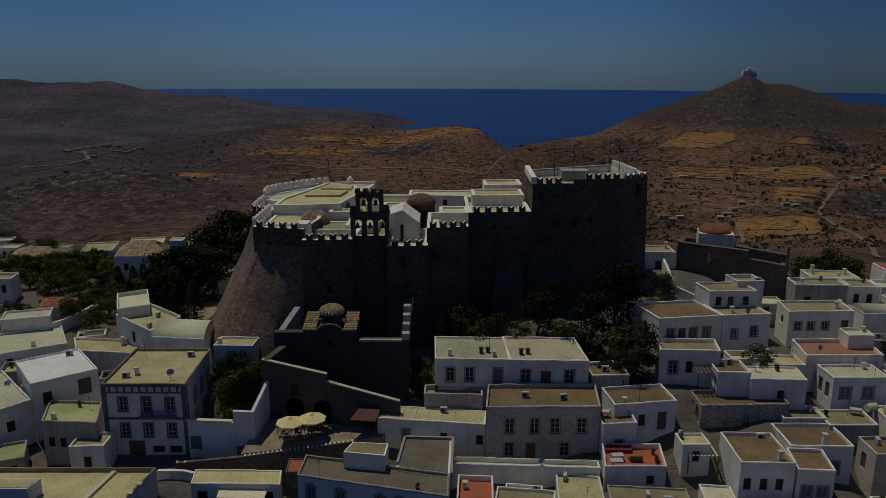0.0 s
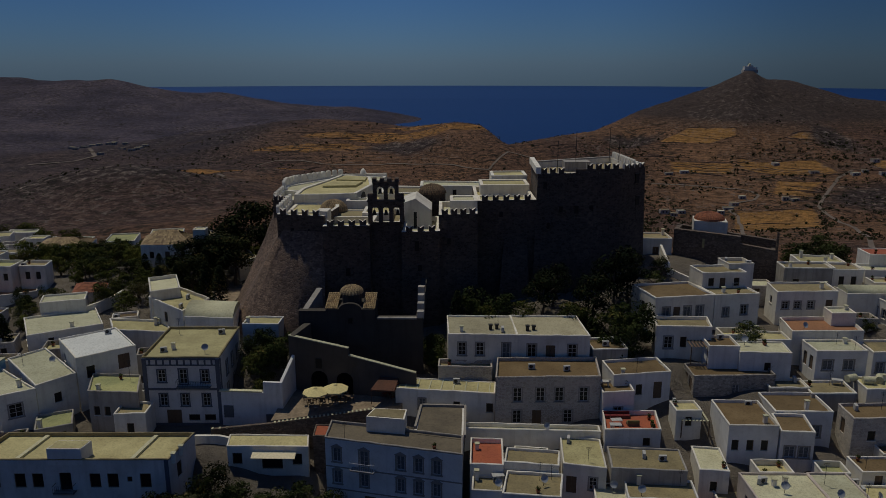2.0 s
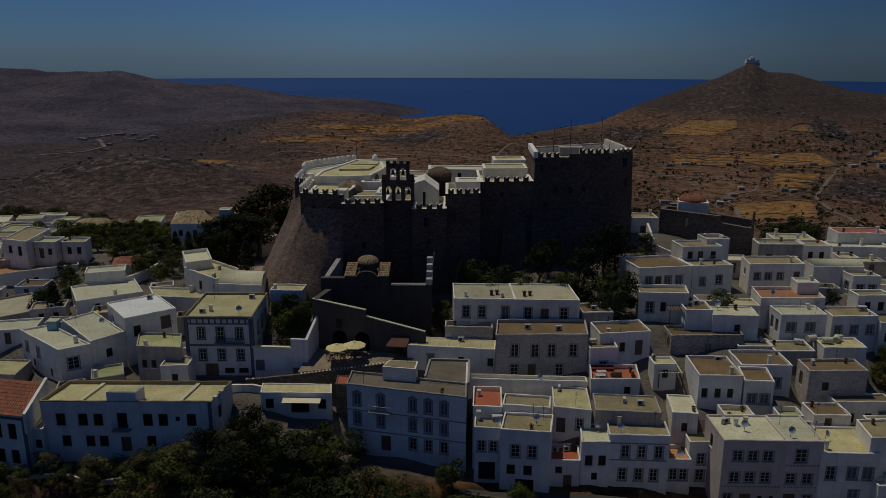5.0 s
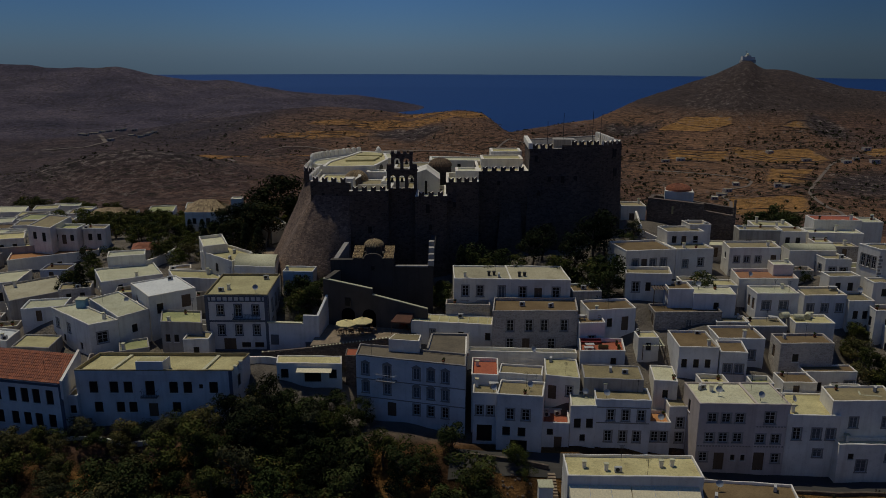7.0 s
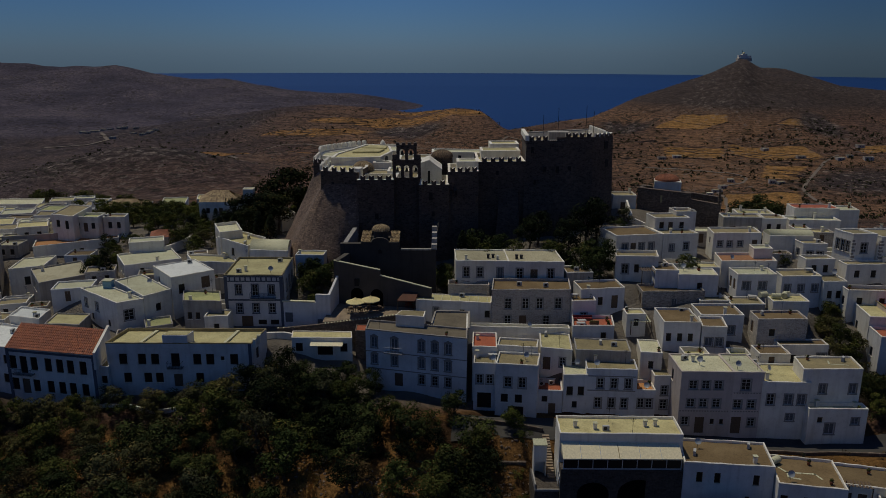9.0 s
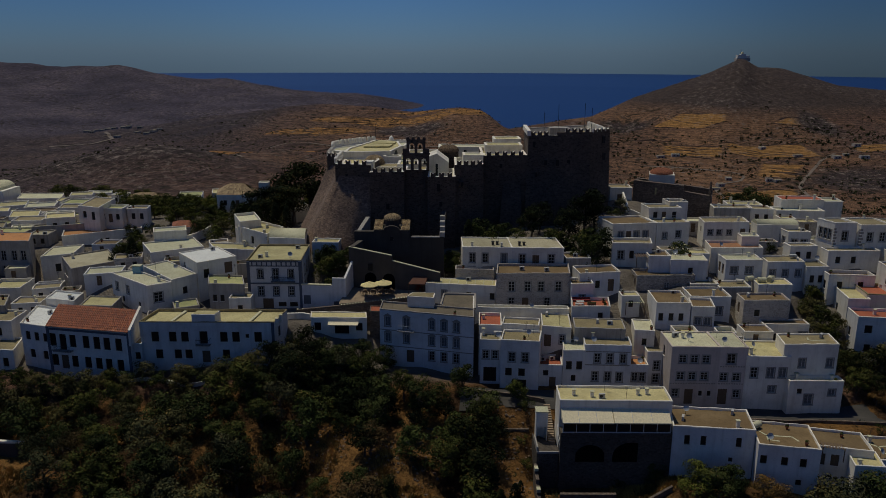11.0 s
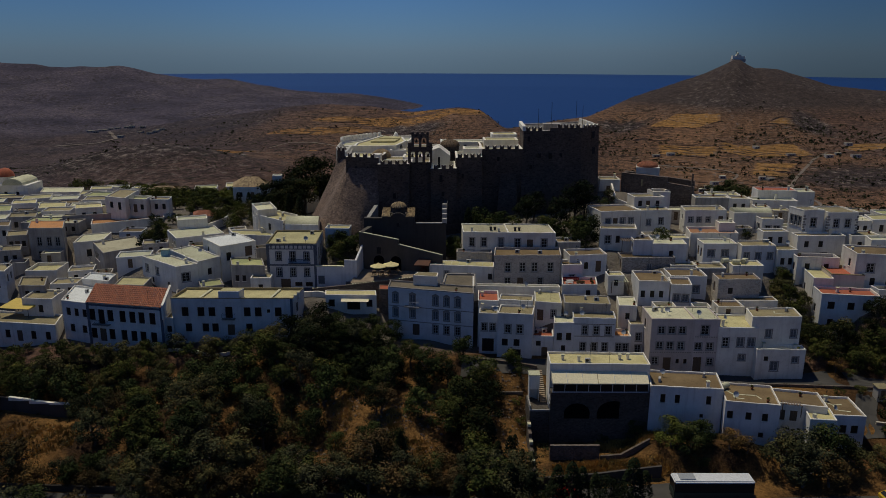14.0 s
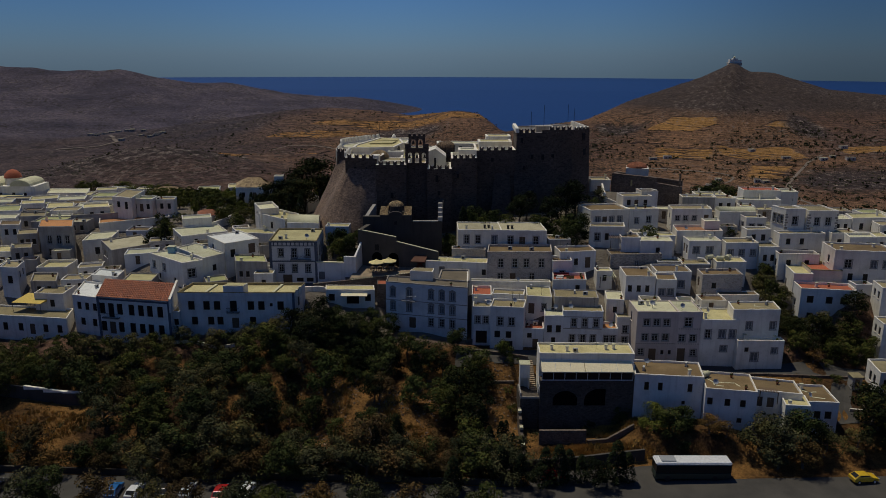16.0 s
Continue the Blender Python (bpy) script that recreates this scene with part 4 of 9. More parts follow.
merlons(31.8, 117.6, 31.5, 120.4, 43.2, 1.5)
merlons(31.4, 121.0, 30.5, 134.0, 43.1, 1.5, WMERLON)
block("keep_parapet", [(19.9, 113.5), (27.5, 114.0), (32.2, 117.0), (31.7, 117.5), (27.3, 114.6), (19.9, 114.1)], 43.0, 43.6, CASTLE)
block("keep_wing", [(13.3, 113.0), (14.1, 113.0), (14.6, 127), (13.8, 127)], 42.9, 44.0, WHITE, "whitewashed parapet of the keep")
block("keep_back_parapet", [(14.2, 126.4), (30.4, 134.4), (30.3, 135), (14.0, 127)], 42.9, 43.25, GREYW, "greyed parapet of the keep")
bm = bmesh.new()
prism(bm, [(19.5, 17.5), (24.0, 17.5), (24.0, 20.5), (19.5, 20.5)], 22.0, 23.7)
part("plant_house", bm, GREYW, monastery, "small grey rooftop hut")
for mx, my, mh in ((18.0, 121, 4.5), (21.5, 123, 6.0), (28.5, 128, 6.0), (29.8, 126, 5.0)):
    bm = bmesh.new()
    bar(bm, (mx - MX, my - MY, 22.0), (mx - MX, my - MY, 23.0 + mh), 0.05)
    part("mast", bm, IRON, monastery, "thin iron aerial mast")

# windows in the walls
SLITS = [(-25.3, 105.0, 34.6, 0.6, 1.0), (-22.6, 104.5, 34.6, 0.6, 1.0), (-23.5, 102.9, 29.0, 0.45, 1.5), (-16.6, 102.9, 28.5, 0.7, 1.2), (-6.0, 103.7, 32.2, 0.75, 1.6), (-5.5, 103.7, 29.0, 0.6, 1.0), (7.6, 111.6, 36.0, 0.6, 0.9),
         (14.8, 112.7, 40.5, 0.6, 1.2), (17.4, 112.0, 36.7, 0.6, 1.0), (20.1, 112.6, 36.4, 0.7, 1.3), (22.6, 113.0, 36.4, 0.7, 1.3), (15.4, 111.8, 34.0, 0.5, 1.0), (-1.0, 105.3, 33.0, 0.5, 0.9)]
for sx, sy, sz, sw, sh in SLITS:
    bm = bmesh.new()
    box(bm, -sw / 2 - 0.1, -0.10, -0.1, -sw / 2, 0.6, sh + 0.1, 0)
    box(bm, sw / 2, -0.10, -0.1, sw / 2 + 0.1, 0.6, sh + 0.1, 0)
    box(bm, -sw / 2, -0.10, sh, sw / 2, 0.6, sh + 0.12, 0)
    box(bm, -sw / 2, -0.10, -0.12, sw / 2, 0.6, 0, 0)
    box(bm, -sw / 2, -0.03, 0, sw / 2, 0.3, sh, 1)
    part("window", bm, [CASTLE, GLASS], monastery, "small dark window with a stone frame", (sx - MX, sy - MY, sz - MZ))
for sx, sy, sz in ((30.6, 115.9, 41.0), (30.9, 116.0, 37.2), (29.4, 115.1, 32.6), (29.3, 115.0, 29.4)):
    bm = bmesh.new()
    box(bm, -0.45, -0.12, 0, 0.45, 0.4, 1.6, 1)
    box(bm, -0.55, -0.16, -0.1, 0.55, 0.4, 0, 0)
    part("window", bm, [CASTLE, GLASS], monastery, "", (sx - MX, sy - MY, sz - MZ), radians(35))


def tiled_dome(parent, cx, cy, z, r, h, rows=8, label="low tiled dome", mat=None):
    """A low dome laid with rows of barrel tiles."""
    bm = bmesh.new()
    prof = [(r * math.cos(a) if a < 1.57 else 0.0, z + h * math.sin(a)) for a in [i * math.pi / 2 / 8 for i in range(9)]]
    lathe(bm, prof, 24, cx, cy, 0)
    for k in range(rows):
        a0, a1 = [math.pi / 2 * q / rows * 0.97 for q in (k, k + 1.15)]
        n = max(6, int(2 * math.pi * r * math.cos(a0) / 0.42))
        for i in range(n):
            t0 = 2 * math.pi * i / n
            dt = math.pi / n * 0.75
            pts = []
            for a, lift in ((a0, 0.10), (a1, 0.05)):
                for t, up in ((t0 - dt, 0.0), (t0, 0.07), (t0 + dt, 0.0)):
                    rr = (r + lift + up) * math.cos(a)
                    pts.append((cx + rr * math.cos(t), cy + rr * math.sin(t), z + (h + lift + up) * math.sin(a)))
            quad(bm, (pts[0], pts[1], pts[4], pts[3]), 0)
            quad(bm, (pts[1], pts[2], pts[5], pts[4]), 0)
    return part("dome", bm, mat or OLDTILES, parent, label)


# roofs and chapels inside the walls
def inner_block(x0, y0, x1, y1, z0, z1, roof=CREAM, skew=0.0, label="", wall=None):
    pts = [(x0, y0), (x1, y0 + skew), (x1, y1 + skew), (x0, y1)]
    return block("roof_block", pts, z0, z1, wall or WHITE, label, roof=roof, par=0.25)


block("inner_fill", [(-27, 112), (-12, 112), (3, 118), (12, 126), (12, 150), (-18, 154), (-36, 148), (-32, 130)], 18.0, 34.6, GREYW, "plastered inner buildings", roof=CREAM, par=0.3)
block("roof_range", [(-27.6, 118.4), (-22.0, 118.6), (-17.0, 119.8), (-15.1, 129.6), (-16.4, 139.1), (-22.6, 142.4), (-24.9, 133.6), (-27.4, 125.4)], 33, 38.6, WHITE, "whitewashed range with a wide cream roof", roof=CREAM, par=0.25)
block("rampart_walk", [(-32.2, 131.4), (-26.6, 128.0), (-24.4, 134.5), (-22.4, 142.6), (-15.0, 141.0), (-14.0, 150.5), (-23.5, 148.0), (-28.6, 142.4), (-32.6, 136.6)], 30, 37.2, WHITE, "whitewashed walk behind the battlements", roof=CHALK, par=0.2)
block("roof_step", [(-24.0, 127.0), (-18.0, 127.5), (-17.2, 132.5), (-22.8, 133.0)], 38.3, 38.75, CREAM, "low raised roof")
block("roof_step", [(-22.6, 135.0), (-17.0, 134.4), (-17.0, 138.6), (-21.4, 140.6)], 38.3, 38.7, CREAM, "low raised roof")
inner_block(-27.4, 110.5, -21.6, 118.4, 33, 37.0, CHALK, 0.2, "cream roof terrace behind the corner tower")
inner_block(-21.6, 109.2, -13.8, 119.2, 33, 36.5, TAN, 0.2, "tan roof terrace round the small dome")
inner_block(-18.6, 117.4, -14.6, 120.4, 33, 37.7, CREAM, 0.0)
bm = bmesh.new()
arch = [(-0.9, 0)] + [(-0.9 * math.cos(math.pi * i / 8), 1.0 + 0.8 * math.sin(math.pi * i / 8)) for i in range(9)] + [(0.9, 0)]
bm.faces.new([bm.verts.new((x, 0.0, z)) for x, z in arch])
part("arched_opening", bm, GLASS, monastery, "dark arched opening in a white wall", (-15.9 - MX, 120.8 - MY, 36.9 - MZ), radians(70))
block("sill_block", [(-21.6, 104.9), (-19.8, 104.6), (-19.6, 107.2), (-21.4, 107.4)], 36.0, 38.3, WHITE, "small white stair head")
inner_block(-15.0, 110.0, -10.2, 116, 33, 37.0, CREAM, 0.4)
inner_block(-0.8, 109.4, 3.6, 114.6, 33, 39.1, CHALK, 0.2, "white roof house by the battlements")
inner_block(-6.2, 128.2, 5.8, 134, 32, 38.6, CHALK, -0.6, "long white range with two small windows")
for wx, wy in ((0.2, 127.84), (4.2, 127.64)):
    bm = bmesh.new()
    box(bm, -0.35, 0, 0, 0.35, 0.2, 0.95)
    part("window", bm, GLASS, monastery, "small dark window", (wx - MX, wy - MY, 36.9 - MZ))
inner_block(-10.5, 122.5, -6.4, 129, 31, 37.2, CREAM, 0.3)
inner_block(4.6, 120.5, 13.2, 127, 33, 39.9, CREAM, 0.4)
inner_block(7.0, 127.9, 13.6, 134, 33, 40.5, CREAM, 0.4)
inner_block(3.9, 113.2, 12.6, 120.4, 33, 38.1, CREAM, 0.4)
inner_block(-14.0, 131, -6.0, 140, 31, 36.5, TAN, 0)
tiled_dome(monastery, -20.4 - MX, 115.4 - MY, 36.4 - MZ, 2.2, 1.8, 7, "low dome of weathered tiles")
bm = bmesh.new()
lathe(bm, [(2.3, 13.0), (2.3, 18.4), (2.45, 18.5)], 8, -3.8 - MX, 121.0 - MY, 0, False)
part("drum", bm, CASTLE, monastery, "stone drum of the church")
tiled_dome(monastery, -3.8 - MX, 121.0 - MY, 38.45 - MZ, 2.3, 1.5, 7, "low tiled church dome", DARKTILES)
# gabled white house in the court
bm = bmesh.new()
gx0, gx1, gy0, gy1 = -8.5, -3.8, 110.8 - MY, 118.0 - MY
for pts in (((gx0, gy0, 13.5), (gx1, gy0, 13.5), (gx1, gy0, 17.3), (-6.4, gy0, 19.2), (gx0, gy0, 18.5)), ((gx1, gy0, 13.5), (gx1, gy1, 13.5), (gx1, gy1, 17.3), (gx1, gy0, 17.3)),
            ((-6.4, gy0, 19.2), (gx1, gy0, 17.3), (gx1, gy1, 17.3), (-6.4, gy1, 19.2)), ((gx0, gy0, 18.5), (-6.4, gy0, 19.2), (-6.4, gy1, 19.2), (gx0, gy1, 18.5)), ((gx0, gy1, 13.5), (gx0, gy0, 13.5), (gx0, gy0, 18.5), (gx0, gy1, 18.5))):
    quad(bm, pts[:4]) if len(pts) == 4 else bm.faces.new([bm.verts.new(p) for p in pts])
box(bm, -6.7, gy0 - 0.02, 14.0, -6.2, gy0 + 0.1, 17.0, 1)
part("gabled_house", bm, [WHITE, GLASS], monastery, "white lean-to house in the court")
# north-west range of white battlements
RANGE = [(-32.4, 131.6), (-33.0, 136.4), (-31.6, 140.0), (-29.0, 143.2), (-26.6, 146.2), (-23.2, 149.2), (-14.0, 151.0)]
for (ax, ay), (bx, by) in zip(RANGE, RANGE[1:]):
    d = Vector((bx - ax, by - ay)).normalized() * 0.5
    block("white_rampart", [(ax, ay), (bx, by), (bx + d.y, by - d.x), (ax + d.y, ay - d.x)], 20, 37.7, WHITE, "whitewashed rampart")
    if by < 150:
        merlons(bx + d.y / 2, by - d.x / 2, ax + d.y / 2, ay - d.x / 2, 37.7, 1.5, WMERLON)
bm = bmesh.new()
prism(bm, [(-19.7, 44.4), (-18.3, 44.4), (-18.3, 45.6), (-19.7, 45.6)], 15.0, 17.8)
lathe(bm, [(0.7, 17.8), (0.5, 18.4), (0.0, 18.9)], 10, -19.0, 45.0)
part("lantern", bm, WHITE, monastery, "small white roof lantern")
bm = bmesh.new()
bar(bm, (-23.1, 44.0, 17.0), (-23.1, 44.0, 22.0), 0.05)
part("flagpole", bm, IRON, monastery, "thin iron flagpole")


def belfry():
    """Two-storey bell wall: three arches below, two above, notched top."""
    bm = bmesh.new()
    y0, y1 = -0.55, 0.55

    def arcade(x0, x1, z0, spring, top, arches, pier):
        n = arches
        wa = (x1 - x0 - pier * (n + 1)) / n
        for i in range(n + 1):
            xa = x0 + i * (wa + pier)
            box(bm, xa, y0, z0, xa + pier, y1, spring)
        seg = 6
        for i in range(n):
            xa = x0 + pier + i * (wa + pier)
            r = wa / 2
            for k in range(seg):
                t0, t1 = math.pi * k / seg, math.pi * (k + 1) / seg
                p0, p1 = (xa + r - r * math.cos(t0), spring + r * math.sin(t0)), (xa + r - r * math.cos(t1), spring + r * math.sin(t1))
                ztop = spring + r + 0.001
                quad(bm, ((p0[0], y0, p0[1]), (p1[0], y0, p1[1]), (p1[0], y0, ztop), (p0[0], y0, ztop)))
                quad(bm, ((p1[0], y1, p1[1]), (p0[0], y1, p0[1]), (p0[0], y1, ztop), (p1[0], y1, ztop)))
                quad(bm, ((p0[0], y0, p0[1]), (p0[0], y1, p0[1]), (p1[0], y1, p1[1]), (p1[0], y0, p1[1])))
        for i in range(n + 1):
            xa = x0 + i * (wa + pier)
            box(bm, xa, y0, spring, xa + pier, y1, spring + wa / 2)
        box(bm, x0, y0, spring + wa / 2, x1, y1, top)

    arcade(-2.75, 2.75, 0, 2.1, 3.4, 3, 0.62)
    box(bm, -2.9, y0 - 0.1, 3.4, 2.9, y1 + 0.1, 3.6)
    arcade(-1.95, 1.95, 3.6, 5.2, 6.4, 2, 0.55)
    box(bm, -2.05, y0 - 0.08, 6.4, 2.05, y1 + 0.08, 6.55)
    for x in (-1.7, -0.57, 0.57, 1.7):
        box(bm, x - 0.3, y0, 6.55, x + 0.3, y1, 7.0)
    box(bm, -2.75, y0, 3.6, -1.95, y1, 4.6)
    box(bm, 1.95, y0, 3.6, 2.75, y1, 4.6)
    ob = part("belfry", bm, CASTLE, monastery, "open stone bell wall with five arches", (-10.7 - MX, 104.6 - MY, 36.5 - MZ))
    bb = bmesh.new()
    lathe(bb, [(0.0, 0.75), (0.16, 0.72), (0.22, 0.4), (0.28, 0.15), (0.40, 0.0), (0.36, 0.0)], 12)
    bar(bb, (0, 0, 0.7), (0, 0, 1.2), 0.03)
    bell = to_mesh("bell", bb, plain("bronze", (0.09, 0.07, 0.045), 0.45, 0.7))
    for x, z in ((-1.8, 1.3), (0, 1.3), (1.8, 1.3), (-0.85, 4.6), (0.85, 4.6)):
        shared("bell", bell, ob, (x, 0, z))


belfry()

# ---- fore-wall, chapel and ramp below the gate ----
forewall = thing("fore_wall", -14, 93, 15, "weathered grey outer wall below the monastery gate", "wall")
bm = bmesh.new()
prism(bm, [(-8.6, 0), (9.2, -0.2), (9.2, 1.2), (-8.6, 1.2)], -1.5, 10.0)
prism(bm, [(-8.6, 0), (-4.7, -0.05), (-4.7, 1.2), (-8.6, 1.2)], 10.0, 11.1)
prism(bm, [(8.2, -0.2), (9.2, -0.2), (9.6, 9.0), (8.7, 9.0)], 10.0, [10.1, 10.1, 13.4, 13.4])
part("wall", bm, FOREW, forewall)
for i in range(4):
    bm = bmesh.new()
    prism(bm, [(8.35, -0.2 + i * 1.6), (9.3, -0.2 + i * 1.6), (9.35, 0.9 + i * 1.6), (8.4, 0.9 + i * 1.6)], 10.0, 11.0 + i * 0.75)
    part("coping_block", bm, GREYW, forewall, "whitewashed stepped coping")
bm = bmesh.new()
prism(bm, [(2.7, -0.35), (8.3, -0.4), (8.3, 0.1), (2.7, 0.1)], 9.95, 10.2)
part("coping", bm, GREYW, forewall, "whitewashed coping")
bm = bmesh.new()
prism(bm, [(-8.4, 0.2), (-7.6, 0.2), (-6.0, 5.4), (-6.8, 5.4)], 10.0, [10.8, 10.8, 12.9, 12.9])
part("stair_wall", bm, GREYW, forewall, "pale sloping stair wall")

chapel = thing("chapel", -15.2, 94.6, 24, "small stone chapel with a tiled dome in the outer wall", "chapel")
bm = bmesh.new()
prism(bm, [(-3.5, -1.75), (3.5, -1.85), (3.5, 3.4), (-3.5, 3.4)], -3.0, 2.4)
n = 10
top = [(-1.6 * math.cos(math.pi * i / n), 2.4 + 0.9 * math.sin(math.pi * i / n)) for i in range(n + 1)]
va = [bm.verts.new((x, -1.86, z)) for x, z in top]
vb = [bm.verts.new((x, -1.3, z)) for x, z in top]
bm.faces.new(va[::-1])
for i in range(n):
    bm.faces.new((va[i], va[i + 1], vb[i + 1], vb[i]))
lathe(bm, [(1.4, 2.2), (1.4, 4.2)], 10, 0, 0.9, 0, False)
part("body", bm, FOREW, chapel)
tiled_dome(chapel, 0, 0.9, 4.15, 1.6, 0.95, 6, "ochre tiled dome")
for sx in (-1, 1):
    bm = bmesh.new()
    x0, x1 = sorted((sx * 3.6, sx * 1.8))
    for r in range(8):
        ya = -1.7 + r * 0.56
        for c in range(7):
            xa = x0 + (x1 - x0) * c / 7
            z = 2.45 + 0.13 * r
            xb = xa + (x1 - x0) / 7 - 0.04
            prism(bm, [(xa, ya), ((xa + xb) / 2, ya), (xb, ya), (xb, ya + 0.64), ((xa + xb) / 2, ya + 0.64), (xa, ya + 0.64)], z, [z + 0.05, z + 0.17, z + 0.05, z + 0.16, z + 0.28, z + 0.16])
    part("tile_roof", bm, OLDTILES, chapel, "weathered tiled side roof")
bm = bmesh.new()
box(bm, -0.3, -1.92, 0.3, 0.3, -1.8, 1.1, 0)
part("window", bm, GLASS, chapel, "small dark chapel window")

ramp_wall = thing("ramp_wall", -14.8, 86.6, 14.5, "grey plastered wall with a sloping coping and arched doorways", "wall")
A, B2, C2 = (-8.4, 1.6), (0.0, 0.0), (9.2, -1.6)
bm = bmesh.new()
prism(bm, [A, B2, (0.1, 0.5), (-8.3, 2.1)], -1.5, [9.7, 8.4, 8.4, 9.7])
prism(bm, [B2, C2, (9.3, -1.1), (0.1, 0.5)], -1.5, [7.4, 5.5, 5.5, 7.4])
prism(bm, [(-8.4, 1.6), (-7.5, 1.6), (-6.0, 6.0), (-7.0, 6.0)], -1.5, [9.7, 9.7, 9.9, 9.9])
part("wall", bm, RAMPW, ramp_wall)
bm = bmesh.new()
for pa, pb, za, zb in (((-8.4, 1.6), (0.0, 0.0), 9.7, 8.4), ((0.0, 0.0), (9.2, -1.6), 7.4, 5.5)):
    d = (Vector(pb) - Vector(pa)).normalized()
    n = Vector((-d.y, d.x))
    va = [bm.verts.new((*(Vector(p) + n * o), z + up)) for p, z in ((pa, za), (pb, zb)) for o, up in ((-0.05, -0.06), (-0.05, 0.05), (0.5, 0.05), (0.5, -0.06))]
    for q in ((0, 4, 5, 1), (1, 5, 6, 2), (2, 6, 7, 3), (0, 1, 2, 3), (7, 6, 5, 4)):
        bm.faces.new([va[i] for i in q])
part("coping", bm, CHALK, ramp_wall, "pale lime coping")
for ux in (-4.2, -0.6):
    bm = bmesh.new()
    pts = [(-1.15, -1.2)] + [(-1.15 * math.cos(math.pi * i / 8), 2.0 + 1.1 * math.sin(math.pi * i / 8)) for i in range(9)] + [(1.15, -1.2)]
    va = [bm.verts.new((x, -0.06, z)) for x, z in pts]
    vb = [bm.verts.new((x, 0.3, z)) for x, z in pts]
    bm.faces.new(va)
    for i in range(len(pts)):
        k = (i + 1) % len(pts)
        bm.faces.new((va[k], va[i], vb[i], vb[k]))
    part("arch_door", bm, DARKNESS, ramp_wall, "dark arched doorway", (ux, -ux * 0.19 - 0.02, 1.7), radians(-10.8))
bm = bmesh.new()
box(bm, -0.45, -0.08, 0, 0.45, 0.2, 1.4)
part("window", bm, GLASS, ramp_wall, "dark barred window", (-4.2, 0.75, 5.2), radians(-10.8))


# ---- houses: corner, front width and bearing, side length and bearing, top and foot ----
house(-66.4, 100.4, 10.9, 30, 9.7, 121, 19.6, 16.6, WHITE, CHALK, 0.3, front=[(1.0, 1.2, 0.8, (0.3,), "dark")], left=[(1.0, 1.3, 0.9, (0.5, 0.8), "dark")])
house(-69.5, 110.5, 7.0, 18, 4.5, 110, 21.6, 17.0, WHITE, CHALK, 0.3)
house(-52.5, 87.6, 8.0, 38, 9.6, 129, 21.1, 14.8, WHITE, ICE, 0.2, front=[(1.6, 1.8, 1.1, (0.22,), "dark"), (0.9, 2.2, 1.6, (0.78,), "door")], left=[(1.4, 1.2, 0.8, (0.3,), "dark")])
house(-59.8, 81.0, 4.4, 34, 13.2, 141, 18.5, 12.4, WHITE, CHALK, 0.25, front=[(1.6, 1.9, 1.6, (0.42,), "stone")], left=[(1.5, 1.6, 1.0, (0.15, 0.45), "stone"), (3.9, 1.2, 0.8, (0.3, 0.75), "dark")])
house(-56.1, 83.5, 5.4, 52, 13.0, 134, 18.9, 13.2, WHITE, CHALK, 0.25, front=[(2.0, 1.4, 1.0, (0.5,), "dark")])
house(-49.0, 82.9, 6.9, -4, 6.0, 108, 18.4, 13.0, GREYW, LICHEN, 0.3, front=[(2.2, 1.3, 0.8, (0.15, 0.36), "dark")])
house(-44.6, 80.2, 4.0, 4, 3.4, 92, 16.4, 12.2, WHITE, TAN, 0.25, front=[(1.4, 1.4, 0.9, (0.5,), "dark")])
neo = house(-42.0, 84.3, 10.3, 0, 11.8, 92, 22.6, 12.6, BLUEW, CREAM, 0.35, rim=TAN,
            front=[(1.85, 1.75, 1.0, (0.24, 0.80), "blue"), (1.75, 2.1, 1.05, (0.52,), "blue"), (5.3, 1.75, 1.0, (0.24, 0.52, 0.80), "blue"), (7.6, 2.2, 2.0, (0.36,), "door"), (8.3, 0.9, 1.5, (0.62, 0.83), "dark")],
            right=[(1.9, 2.0, 1.0, (0.3, 0.55, 0.8), "shutter"), (5.2, 1.8, 1.0, (0.3, 0.6), "shutter")], label="three-storey neoclassical house with slate-blue bands and a balcony")
house(-48.6, 105.3, 4.6, 30, 8.6, 113, 25.2, 20.8, WHITE, CHALK, 0.6, left=[(1.2, 1.4, 0.8, (0.25, 0.5, 0.75), "dark")])
house(-49.4, 106.4, 10.6, -42, 6.8, 72, 24.0, 18.8, WHITE, CREAM, 0.5, front=[(1.4, 1.6, 1.0, (0.5,), "dark")])
vault_house = house(-40.8, 97.9, 7.6, -6, 6.8, 96, 23.6, 18.0, WHITE, CHALK, 0.1, label="whitewashed house with a barrel-vaulted roof")
house(-53.0, 100.6, 9.5, -6, 6.0, 118, 20.5, 16.8, WHITE, CREAM, 0.3, left=[(0.9, 1.4, 0.9, (0.5,), "dark")])
house(-31.6, 95.8, 5.4, -2, 3.4, 88, 23.2, 18.0, BLUEW, CREAM, 0.25, front=[(1.3, 1.7, 1.1, (0.48,), "shutter")])
longhouse = house(-57.6, 70.8, 23.4, 0, 6.6, 82, 15.3, 5.6, BLUEW, CREAM, 0.5, rim=TAN,
                  front=[(1.9, 1.85, 1.3, (0.11, 0.24, 0.33, 0.62, 0.71, 0.875), "dark"), (1.8, 2.3, 1.4, (0.47,), "dark"), (2.3, 0.7, 0.6, (0.795,), "dark"), (5.2, 1.7, 1.25, (0.13, 0.27, 0.35, 0.63), "dark"), (5.4, 2.2, 1.4, (0.48,), "door")],
                  right=[(1.6, 1.9, 1.1, (0.35,), "dark")], label="long bluish white house with a stepped gable block")
gable = bmesh.new()
